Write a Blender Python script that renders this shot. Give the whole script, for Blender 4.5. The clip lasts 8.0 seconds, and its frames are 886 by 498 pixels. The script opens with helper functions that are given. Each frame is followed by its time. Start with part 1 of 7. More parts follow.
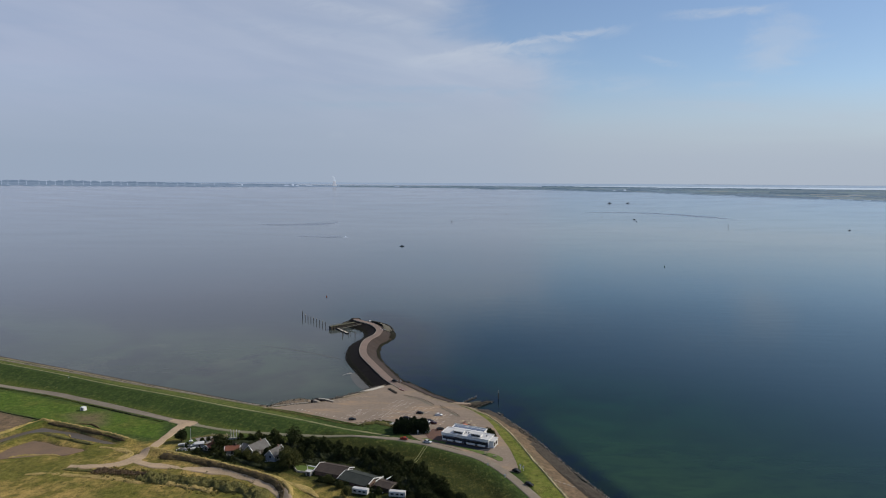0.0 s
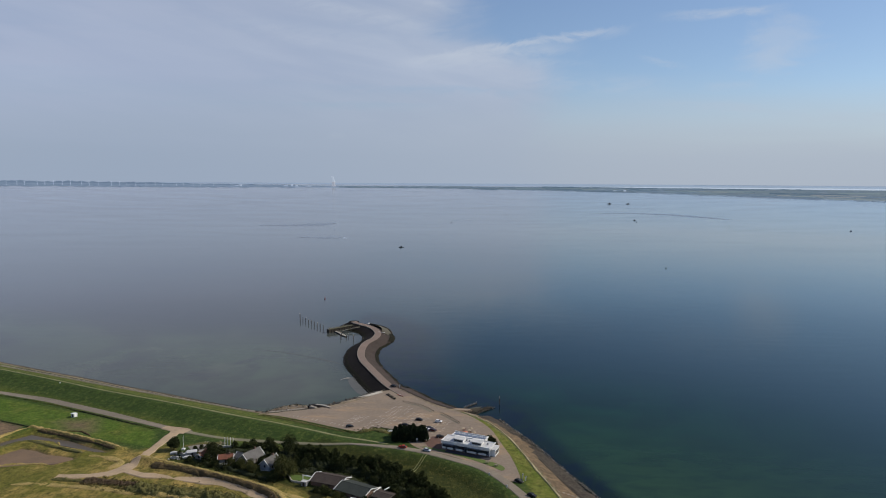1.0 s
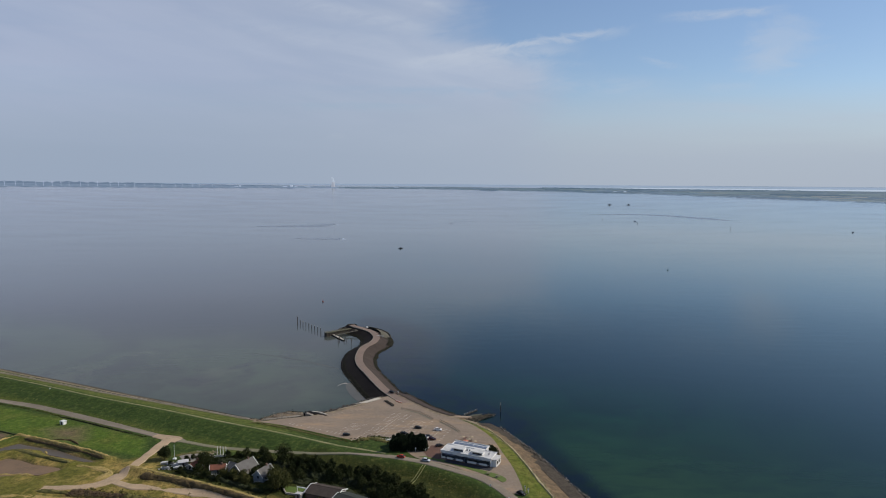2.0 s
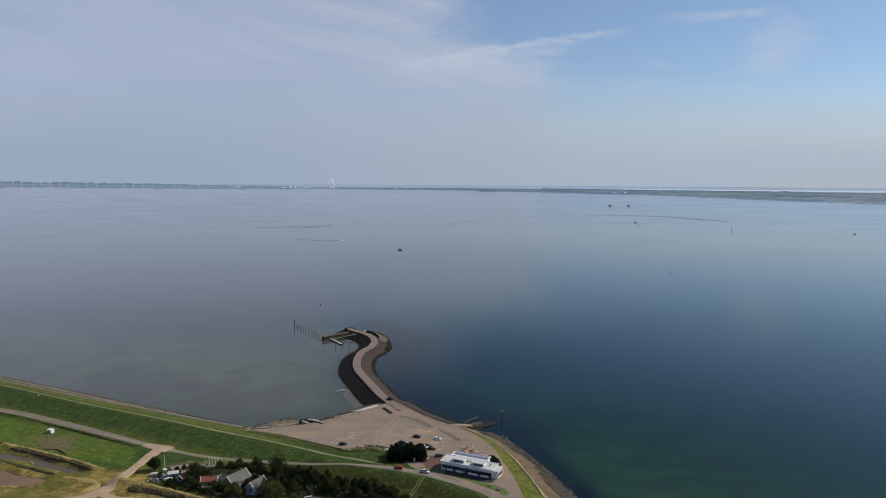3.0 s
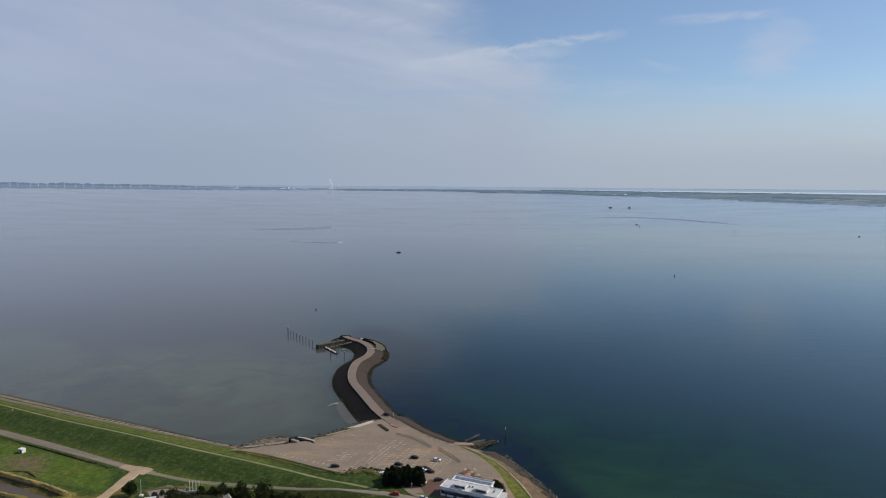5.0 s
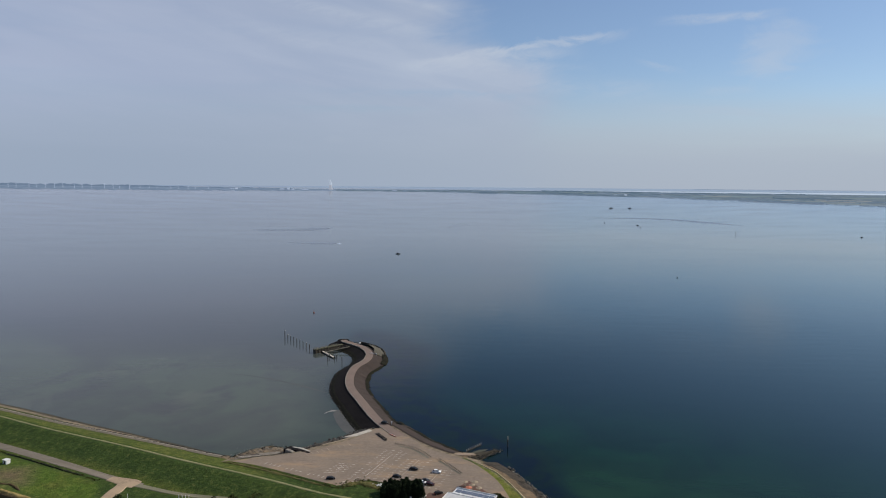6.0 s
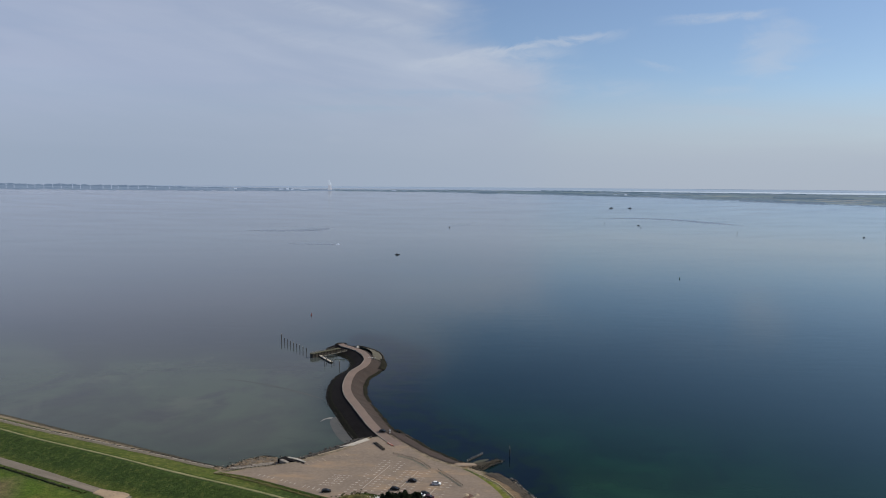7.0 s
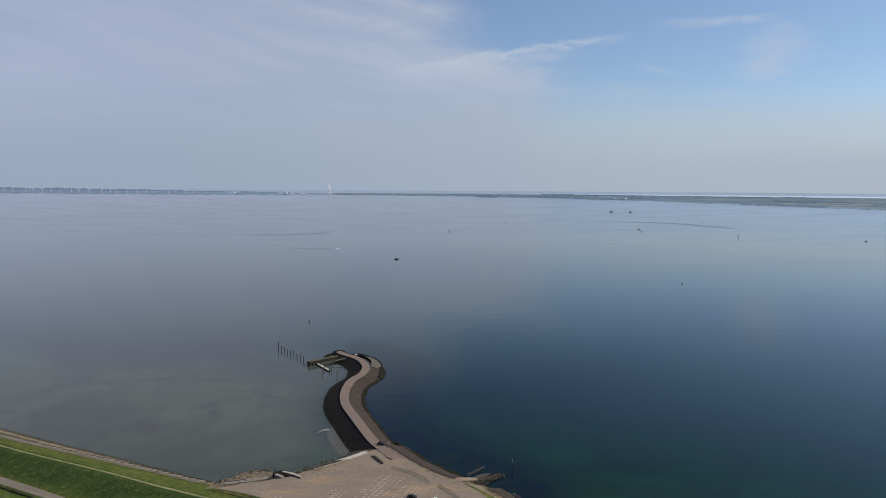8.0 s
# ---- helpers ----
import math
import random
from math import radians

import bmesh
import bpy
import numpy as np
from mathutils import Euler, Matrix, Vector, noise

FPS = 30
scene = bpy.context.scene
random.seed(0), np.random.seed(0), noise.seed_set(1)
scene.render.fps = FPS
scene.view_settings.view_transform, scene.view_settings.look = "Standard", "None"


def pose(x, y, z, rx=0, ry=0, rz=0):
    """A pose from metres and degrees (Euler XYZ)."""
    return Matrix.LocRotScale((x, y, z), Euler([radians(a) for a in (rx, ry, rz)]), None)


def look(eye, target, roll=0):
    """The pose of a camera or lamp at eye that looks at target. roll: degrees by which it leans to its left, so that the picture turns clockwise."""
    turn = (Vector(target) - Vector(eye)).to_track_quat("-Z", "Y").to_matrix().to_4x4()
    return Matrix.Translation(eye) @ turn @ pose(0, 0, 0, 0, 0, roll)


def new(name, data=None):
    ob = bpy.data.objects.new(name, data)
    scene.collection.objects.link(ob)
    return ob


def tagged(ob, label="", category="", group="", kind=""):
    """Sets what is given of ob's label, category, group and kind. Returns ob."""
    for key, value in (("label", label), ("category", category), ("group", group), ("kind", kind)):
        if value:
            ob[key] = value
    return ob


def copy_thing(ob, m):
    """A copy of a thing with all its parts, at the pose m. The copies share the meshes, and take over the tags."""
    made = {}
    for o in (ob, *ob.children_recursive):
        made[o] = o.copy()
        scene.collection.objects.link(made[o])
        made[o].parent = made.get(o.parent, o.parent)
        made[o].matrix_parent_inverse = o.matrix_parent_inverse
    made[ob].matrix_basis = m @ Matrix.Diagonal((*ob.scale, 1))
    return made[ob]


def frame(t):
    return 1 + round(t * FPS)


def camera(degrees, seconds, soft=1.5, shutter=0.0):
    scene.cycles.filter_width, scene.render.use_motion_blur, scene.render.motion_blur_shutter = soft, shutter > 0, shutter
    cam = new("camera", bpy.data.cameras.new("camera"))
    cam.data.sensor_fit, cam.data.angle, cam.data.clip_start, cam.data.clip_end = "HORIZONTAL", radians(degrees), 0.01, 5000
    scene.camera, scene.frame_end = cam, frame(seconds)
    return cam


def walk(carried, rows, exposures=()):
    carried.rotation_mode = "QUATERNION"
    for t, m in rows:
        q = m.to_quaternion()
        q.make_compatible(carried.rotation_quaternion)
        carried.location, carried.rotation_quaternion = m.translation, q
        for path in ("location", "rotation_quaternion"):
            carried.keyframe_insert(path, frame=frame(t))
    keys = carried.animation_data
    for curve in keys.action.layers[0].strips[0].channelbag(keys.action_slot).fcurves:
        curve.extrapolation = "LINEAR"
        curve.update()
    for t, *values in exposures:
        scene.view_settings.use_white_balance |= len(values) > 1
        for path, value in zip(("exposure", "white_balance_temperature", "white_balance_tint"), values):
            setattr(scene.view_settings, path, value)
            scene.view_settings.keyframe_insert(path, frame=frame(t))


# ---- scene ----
cam = camera(66.0, 8.0, soft=1.05)
walk(cam, [
    (0, look((0.00, 0.00, 140.00), (-0.02, 994.85, 38.64), 0.280)),
    (0.5, look((-0.17, 4.85, 140.07), (0.28, 999.72, 38.89), 0.273)),
    (1, look((-0.22, 9.96, 140.14), (0.55, 1004.87, 39.45), 0.298)),
    (1.5, look((-0.18, 15.39, 140.20), (0.80, 1010.35, 40.00), 0.315)),
    (3, look((-0.31, 32.64, 140.47), (1.47, 1027.78, 42.06), 0.367)),
    (3.5, look((-0.44, 38.80, 140.61), (1.86, 1033.98, 42.51), 0.395)),
    (4, look((-0.60, 44.90, 140.70), (2.07, 1040.16, 43.49), 0.431)),
    (4.5, look((-0.60, 51.29, 140.78), (2.30, 1046.58, 43.86), 0.443)),
    (6, look((-0.84, 70.40, 140.97), (2.50, 1065.80, 45.23), 0.446)),
    (6.5, look((-0.83, 76.70, 141.12), (2.76, 1072.09, 45.24), 0.418)),
    (7, look((-0.87, 82.55, 141.38), (3.08, 1077.94, 45.58), 0.397)),
    (7.5, look((-0.99, 88.13, 141.72), (3.23, 1083.54, 46.09), 0.372)),
    (7.6, look((-1.00, 89.19, 141.80), (3.24, 1084.64, 46.66), 0.367)),
    (7.7, look((-1.01, 90.24, 141.87), (3.26, 1085.88, 48.65), 0.362)),
    (7.8, look((-1.03, 91.30, 141.94), (3.27, 1087.09, 50.43), 0.357)),
    (7.9, look((-1.04, 92.36, 142.02), (3.28, 1088.21, 51.11), 0.352)),
    (8, look((-1.05, 93.41, 142.09), (3.29, 1089.29, 51.48), 0.347)),
])

# ---- light ----
SUN_AZ, SUN_EL = radians(74), radians(38)
sun_dir = Vector((math.sin(SUN_AZ) * math.cos(SUN_EL), math.cos(SUN_AZ) * math.cos(SUN_EL), math.sin(SUN_EL)))
sun_data = bpy.data.lights.new("sun", "SUN")
sun_data.energy, sun_data.angle, sun_data.color = 4.7, radians(0.6), (1.0, 0.905, 0.76)
sun = new("sun", sun_data)
sun.matrix_world = look((0, 0, 600), Vector((0, 0, 600)) - sun_dir)

world = bpy.data.worlds.new("sky")
scene.world = world
world.use_nodes = True
wn, wl = world.node_tree.nodes, world.node_tree.links
wn.clear()


def wmath(op, a, b=None, clamp=False):
    n = wn.new("ShaderNodeMath")
    n.operation, n.use_clamp = op, clamp
    for i, v in enumerate((a, b)):
        if v is None:
            continue
        if isinstance(v, (int, float)):
            n.inputs[i].default_value = v
        else:
            wl.new(v, n.inputs[i])
    return n.outputs[0]


def wsmooth(x, lo, hi, a=0.0, b=1.0):
    n = wn.new("ShaderNodeMapRange")
    n.interpolation_type = "SMOOTHSTEP"
    n.inputs["From Min"].default_value, n.inputs["From Max"].default_value = lo, hi
    n.inputs["To Min"].default_value, n.inputs["To Max"].default_value = a, b
    wl.new(x, n.inputs["Value"])
    return n.outputs["Result"]


def wmix(f, a, b):
    n = wn.new("ShaderNodeMix")
    n.data_type = "RGBA"
    for sock, v in ((n.inputs[0], f), (n.inputs[6], a), (n.inputs[7], b)):
        if isinstance(v, (tuple, float)):
            sock.default_value = v
        else:
            wl.new(v, sock)
    return n.outputs[2]


sky = wn.new("ShaderNodeTexSky")
sky.sky_type, sky.sun_disc = "NISHITA", False
sky.sun_elevation, sky.sun_rotation = SUN_EL, SUN_AZ
sky.air_density, sky.dust_density, sky.ozone_density, sky.altitude = 1.0, 0.3, 4.2, 100
coord = wn.new("ShaderNodeTexCoord").outputs["Generated"]
split = wn.new("ShaderNodeSeparateXYZ")
wl.new(coord, split.inputs[0])
dx, dy, dz = split.outputs
up = wmath("MAXIMUM", dz, 0.0)
# a cloud layer seen in perspective: it thins out towards the zenith
flat = wmath("ADD", up, 0.16)
lay = wn.new("ShaderNodeCombineXYZ")
wl.new(wmath("DIVIDE", dx, flat), lay.inputs[0])
wl.new(wmath("DIVIDE", dy, flat), lay.inputs[1])


def wnoise(scale, sx, sy, rot, detail, rough, off=0.0):
    m = wn.new("ShaderNodeMapping")
    m.inputs["Rotation"].default_value, m.inputs["Scale"].default_value = (0, 0, rot), (sx, sy, 1)
    m.inputs["Location"].default_value = (off, off * 0.7, 0)
    wl.new(lay.outputs[0], m.inputs[0])
    n = wn.new("ShaderNodeTexNoise")
    n.inputs["Scale"].default_value, n.inputs["Detail"].default_value, n.inputs["Roughness"].default_value = scale, detail, rough
    n.inputs["Distortion"].default_value = 0.4
    wl.new(m.outputs[0], n.inputs["Vector"])
    return n.outputs["Fac"]


ahead = wmath("MAXIMUM", dy, 0.08)
az = wmath("DIVIDE", dx, ahead)
el = wmath("DIVIDE", up, ahead)
dome = wn.new("ShaderNodeCombineXYZ")
wl.new(az, dome.inputs[0])
wl.new(el, dome.inputs[1])


def wgrain(turn, along, across, detail, rough, off, bend=0.5):
    """Cloud fibres drawn out along one direction of the sky."""
    m = wn.new("ShaderNodeMapping")
    m.vector_type = "TEXTURE"
    m.inputs["Rotation"].default_value, m.inputs["Scale"].default_value = (0, 0, turn), (1 / along, 1 / across, 1)
    wl.new(dome.outputs[0], m.inputs[0])
    n = wn.new("ShaderNodeTexNoise")
    n.noise_dimensions = "4D"
    n.inputs["W"].default_value = off
    n.inputs["Scale"].default_value, n.inputs["Detail"].default_value, n.inputs["Roughness"].default_value = 1.0, detail, rough
    n.inputs["Distortion"].default_value = bend
    wl.new(m.outputs[0], n.inputs["Vector"])
    return n.outputs["Fac"]


big = wnoise(0.5, 1.0, 0.8, 0.5, 4, 0.5, 3.1)
arcs = wgrain(radians(-13), 4.0, 26.0, 6, 0.55, 1.3, 0.8)
combs = wgrain(radians(10), 6.0, 44.0, 7, 0.62, 4.1, 0.6)
sheets = wgrain(radians(-2), 2.6, 22.0, 5, 0.5, 7.7, 0.5)
fluff = wgrain(radians(8), 15.0, 38.0, 7, 0.62, 2.2, 1.0)
puffs = wgrain(radians(0), 7.0, 11.0, 5, 0.55, 9.4, 0.6)
# a veil of high cloud to one side of the sky, clearing to the other along a curved edge
edge = wmath("ADD", wsmooth(el, 0.215, 0.15, 0.0, 0.13), wsmooth(el, 0.27, 0.36, 0.02, -0.20))
edge = wmath("ADD", edge, wmath("MULTIPLY", wmath("SUBTRACT", puffs, 0.5), 0.16))
edge = wmath("ADD", edge, wmath("MULTIPLY", wmath("SUBTRACT", combs, 0.5), 0.08))
veil = wsmooth(wmath("SUBTRACT", az, edge), -0.075, 0.055, 1.0, 0.0)
veil = wmath("MULTIPLY", veil, wsmooth(el, 0.34, 1.0, 1.0, 0.35))
veil = wmath("MULTIPLY", veil, wsmooth(arcs, 0.30, 0.58, 0.92, 1.0))
veil = wmath("MULTIPLY", veil, wsmooth(sheets, 0.30, 0.52, 0.88, 1.0))


def trail(e0, slope, a0, a1, wide, strength, ragged=0.022):
    """A wispy streak of cloud, thinner at its ends."""
    mid = wmath("ADD", wmath("MULTIPLY", az, slope), e0)
    off = wmath("SUBTRACT", wmath("ADD", el, wmath("MULTIPLY", wmath("SUBTRACT", fluff, 0.5), ragged)), mid)
    f = wmath("MULTIPLY", wsmooth(off, -wide, 0.0), wsmooth(off, 0.0, wide * 0.5, 1.0, 0.0))
    span = a1 - a0
    f = wmath("MULTIPLY", f, wsmooth(az, a0, a0 + 0.4 * span))
    f = wmath("MULTIPLY", f, wsmooth(az, a1 - 0.3 * span, a1, 1.0, 0.0))
    return wmath("MULTIPLY", wmath("MULTIPLY", f, strength), wsmooth(wmath("ADD", wmath("MULTIPLY", combs, 0.5), wmath("MULTIPLY", fluff, 0.5)), 0.40, 0.58, 0.2, 1.0))


def puff(a0, e0, ra, re, strength):
    """A small soft tuft of cloud."""
    ua = wmath("DIVIDE", wmath("SUBTRACT", az, a0), ra)
    ue = wmath("DIVIDE", wmath("SUBTRACT", el, e0), re)
    r = wmath("SQRT", wmath("ADD", wmath("MULTIPLY", ua, ua), wmath("MULTIPLY", ue, ue)))
    r = wmath("ADD", r, wmath("MULTIPLY", wmath("SUBTRACT", fluff, 0.5), 1.5))
    return wmath("MULTIPLY", wsmooth(r, 0.15, 1.0, 1.0, 0.0), strength)


trails = [trail(0.180, 0.148, -0.10, 0.29, 0.013, 0.85, 0.034), trail(0.171, 0.11, -0.04, 0.22, 0.02, 0.35, 0.04), trail(0.176, 0.09, -0.08, 0.20, 0.014, 0.40), trail(0.168, 0.0, -0.10, 0.24, 0.02, 0.30), trail(0.2105, 0.078, 0.29, 0.50, 0.012, 0.62), trail(0.214, -0.20, -0.33, 0.05, 0.022, 0.36),
          trail(0.245, -0.25, -0.16, 0.04, 0.010, 0.25), trail(0.19, -0.10, -0.38, -0.02, 0.03, 0.25), trail(0.150, -0.03, 0.02, 0.36, 0.030, 0.32), trail(0.24, -0.22, 0.27, 0.36, 0.010, 0.30),
          trail(0.118, -0.02, 0.26, 0.50, 0.014, 0.32), trail(0.127, 0.03, 0.36, 0.46, 0.012, 0.25), trail(0.115, -0.03, 0.44, 0.75, 0.018, 0.28),
          puff(0.485, 0.200, 0.075, 0.050, 0.42), puff(0.465, 0.172, 0.06, 0.03, 0.35), puff(-0.155, 0.063, 0.020, 0.008, 0.55)]
gaps = [trail(0.106, -0.01, -0.48, 0.06, 0.012, 0.42), trail(0.130, -0.02, -0.22, 0.20, 0.013, 0.42), trail(0.262, -0.20, -0.14, 0.03, 0.014, 0.45), trail(0.246, -0.15, -0.34, -0.14, 0.014, 0.30)]
for f in gaps:
    veil = wmath("MULTIPLY", veil, wmath("SUBTRACT", 1.0, f))
cover = wmath("MULTIPLY", veil, 0.92)
low = wsmooth(wmath("ADD", el, wmath("MULTIPLY", wmath("SUBTRACT", sheets, 0.5), 0.05)), 0.03, 0.165, 0.95, 0.0)
body = wmix(wsmooth(wmath("ADD", wmath("MULTIPLY", big, 0.7), wmath("MULTIPLY", arcs, 0.3)), 0.38, 0.62), (3.7, 4.35, 5.7, 1.0), (4.4, 5.05, 6.3, 1.0))
body = wmix(wsmooth(az, -0.65, 0.0, 0.55, 0.0), body, (3.75, 4.3, 5.9, 1.0))
thin = wmix(0.16, sky.outputs[0], (3.5, 4.0, 5.9, 1.0))
grey = wmix(cover, thin, body)
for f in trails:
    grey = wmix(wmath("MULTIPLY", f, 0.8), grey, (5.1, 5.7, 6.7, 1.0))
air = wmix(wsmooth(az, -0.5, 0.5), (3.25, 3.95, 5.1, 1.0), (4.35, 4.95, 5.85, 1.0))
air = wmix(wsmooth(el, 0.10, 0.0, 0.0, 0.28), air, (2.9, 3.6, 4.65, 1.0))
haze = wmix(low, grey, air)
bg = wn.new("ShaderNodeBackground")
bg.inputs["Strength"].default_value = 0.10
wl.new(haze, bg.inputs["Color"])
wo = wn.new("ShaderNodeOutputWorld")
wl.new(bg.outputs[0], wo.inputs["Surface"])


# ---- materials ----
def material(name, base, other=None, scale=1.0, fine=8.0, rough=0.9, bump=0.0, metal=0.0, third=None, spec=0.3, dist=0.3, amount=1.0):
    """Two colours mixed by coarse noise, a third by fine noise, with fine relief, in world metres."""
    m = bpy.data.materials.new(name)
    m.use_nodes = True
    n, l = m.node_tree.nodes, m.node_tree.links
    bsdf = n["Principled BSDF"]
    bsdf.inputs["Roughness"].default_value, bsdf.inputs["Metallic"].default_value = rough, metal
    bsdf.inputs["Specular IOR Level"].default_value = spec
    other = other or tuple(c * 0.75 for c in base)
    third = third or tuple(min(1.0, c * 1.2) for c in base)
    pos = n.new("ShaderNodeNewGeometry").outputs["Position"]
    outs = []
    for s, d in ((scale, 4), (fine, 6)):
        t = n.new("ShaderNodeTexNoise")
        t.inputs["Scale"].default_value, t.inputs["Detail"].default_value = s, d
        t.inputs["Roughness"].default_value = 0.62
        l.new(pos, t.inputs["Vector"])
        outs.append(t.outputs["Fac"])
    ramps = []
    for o, lo, hi, top in ((outs[0], 0.36, 0.64, amount), (outs[1], 0.42, 0.72, 0.6 * amount)):
        r = n.new("ShaderNodeMapRange")
        r.inputs["From Min"].default_value, r.inputs["From Max"].default_value = lo, hi
        r.inputs["To Max"].default_value = top
        l.new(o, r.inputs["Value"])
        ramps.append(r.outputs["Result"])
    c = (*base, 1)
    for f, col in zip(ramps, (other, third)):
        x = n.new("ShaderNodeMix")
        x.data_type = "RGBA"
        l.new(f, x.inputs[0])
        if isinstance(c, tuple):
            x.inputs[6].default_value = c
        else:
            l.new(c, x.inputs[6])
        x.inputs[7].default_value = (*col, 1)
        c = x.outputs[2]
    l.new(c, bsdf.inputs["Base Color"])
    if bump:
        b = n.new("ShaderNodeBump")
        b.inputs["Strength"].default_value, b.inputs["Distance"].default_value = bump, dist
        l.new(outs[1], b.inputs["Height"])
        l.new(b.outputs[0], bsdf.inputs["Normal"])
    return m


def plain_out(m):
    return m.node_tree.nodes["Principled BSDF"], m.node_tree.nodes, m.node_tree.links


ASPHALT = material("weathered_asphalt", (0.17, 0.142, 0.108), (0.21, 0.178, 0.138), 0.08, 1.5, 0.95, 0.2, third=(0.12, 0.105, 0.09))
PAVING = material("brick_paving", (0.19, 0.149, 0.114), (0.158, 0.126, 0.098), 0.06, 0.8, 0.92, 0.2, third=(0.25, 0.2, 0.158))


def add_streaks(m, colour, scale, sx, sy, turn, lo, hi, top):
    """Long patches of another colour, drawn out in one direction."""
    bsdf, n, l = plain_out(m)
    old = bsdf.inputs["Base Color"].links[0].from_socket
    mp = n.new("ShaderNodeMapping")
    mp.inputs["Rotation"].default_value, mp.inputs["Scale"].default_value = (0, 0, turn), (sx, sy, 1)
    l.new(n.new("ShaderNodeNewGeometry").outputs["Position"], mp.inputs[0])
    t = n.new("ShaderNodeTexNoise")
    t.inputs["Scale"].default_value, t.inputs["Detail"].default_value, t.inputs["Roughness"].default_value = scale, 6, 0.65
    l.new(mp.outputs[0], t.inputs["Vector"])
    r = n.new("ShaderNodeMapRange")
    r.inputs["From Min"].default_value, r.inputs["From Max"].default_value, r.inputs["To Max"].default_value = lo, hi, top
    l.new(t.outputs["Fac"], r.inputs["Value"])
    x = n.new("ShaderNodeMix")
    x.data_type = "RGBA"
    l.new(r.outputs["Result"], x.inputs[0])
    l.new(old, x.inputs[6])
    x.inputs[7].default_value = (*colour, 1)
    l.new(x.outputs[2], bsdf.inputs["Base Color"])


add_streaks(PAVING, (0.30, 0.205, 0.12), 0.09, 0.5, 1.6, radians(20), 0.50, 0.68, 0.7)
add_streaks(PAVING, (0.12, 0.10, 0.085), 0.3, 0.4, 2.2, radians(62), 0.55, 0.72, 0.6)
add_streaks(ASPHALT, (0.24, 0.205, 0.16), 0.25, 0.5, 2.0, radians(-25), 0.5, 0.7, 0.6)
TRACK = material("dirt_track", (0.34, 0.255, 0.17), (0.25, 0.19, 0.128), 0.1, 1.0, 1.0, 0.3)
CREST = material("worn_crest_path", (0.2, 0.19, 0.095), (0.13, 0.138, 0.055), 0.15, 1.0, 1.0, 0.3)
SAND = material("sand", (0.30, 0.245, 0.175), (0.20, 0.165, 0.12), 0.15, 1.2, 1.0, 0.3)
LANE = material("worn_grassy_lane", (0.175, 0.16, 0.11), (0.14, 0.135, 0.085), 0.15, 1.5, 1.0, 0.2)
CROWN = material("worn_crown_paving", (0.172, 0.128, 0.106), (0.138, 0.106, 0.09), 0.08, 0.9, 0.95, 0.2)
# dark paving with the restaurant's front shade put into its colour
FRONT_SHADE = material("shade_dark_paving", (0.032, 0.034, 0.04), (0.022, 0.024, 0.03), 0.3, 3.0, 0.8, 0.1)
NAVY = material("navy_boarding", (0.045, 0.055, 0.08), (0.03, 0.038, 0.055), 0.5, 4.0, 0.6, 0.05)
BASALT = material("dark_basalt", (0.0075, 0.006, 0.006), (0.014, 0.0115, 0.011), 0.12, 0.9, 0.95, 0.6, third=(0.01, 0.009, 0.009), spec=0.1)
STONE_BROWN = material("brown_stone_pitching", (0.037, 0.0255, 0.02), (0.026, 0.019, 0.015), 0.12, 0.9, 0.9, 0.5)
WEED = material("seaweed", (0.007, 0.007, 0.0045), (0.013, 0.013, 0.007), 0.3, 1.2, 0.95, 0.6, third=(0.03, 0.028, 0.02), spec=0.08)
BAND = material("dark_beach_stones", (0.026, 0.022, 0.018), (0.045, 0.038, 0.031), 0.25, 1.1, 0.95, 0.7, third=(0.12, 0.105, 0.085), spec=0.1)
GROYNE_ROCK = material("weedy_dark_rock", (0.045, 0.039, 0.03), (0.026, 0.024, 0.018), 0.5, 2.5, 0.95, 0.5, third=(0.09, 0.08, 0.062), spec=0.1)
OLD_CONCRETE = material("stained_old_concrete", (0.24, 0.215, 0.18), (0.14, 0.125, 0.105), 0.5, 2.5, 0.95, 0.3)
ROCK = material("grey_rock", (0.075, 0.068, 0.058), (0.042, 0.039, 0.034), 0.5, 3.0, 0.9, 0.5, third=(0.15, 0.138, 0.12))
CONCRETE = material("concrete", (0.40, 0.37, 0.32), (0.3, 0.28, 0.24), 0.4, 3.0, 0.9, 0.2)
WOOD_DARK = material("wet_dark_timber", (0.035, 0.028, 0.022), (0.06, 0.05, 0.04), 0.8, 5.0, 0.8, 0.4)
WOOD = material("grey_timber", (0.16, 0.145, 0.11), (0.1, 0.09, 0.07), 0.8, 5.0, 0.85, 0.4)
WHITE = material("white_paint", (0.62, 0.625, 0.62), (0.5, 0.505, 0.5), 0.5, 4.0, 0.5, 0.05)
ROOF_WHITE = material("pale_roofing", (0.44, 0.445, 0.45), (0.33, 0.335, 0.34), 0.25, 1.5, 0.8, 0.1)
GLASS_DARK = material("dark_window_glass", (0.02, 0.024, 0.03), (0.03, 0.035, 0.04), 0.5, 4.0, 0.2, 0.0, spec=0.4)
PANEL = material("solar_panel", (0.09, 0.11, 0.15), (0.12, 0.14, 0.18), 0.6, 3.0, 0.2, 0.0, spec=0.5)
TILE_GREY = material("grey_roof_tiles", (0.105, 0.102, 0.1), (0.075, 0.072, 0.07), 0.4, 3.0, 0.85, 0.4)
TILE_RED = material("orange_roof_tiles", (0.17, 0.065, 0.04), (0.12, 0.05, 0.032), 0.4, 3.0, 0.85, 0.4)
ROOF_BROWN = material("brown_corrugated_roof", (0.058, 0.046, 0.04), (0.04, 0.033, 0.029), 0.3, 2.0, 0.9, 0.4, spec=0.15)
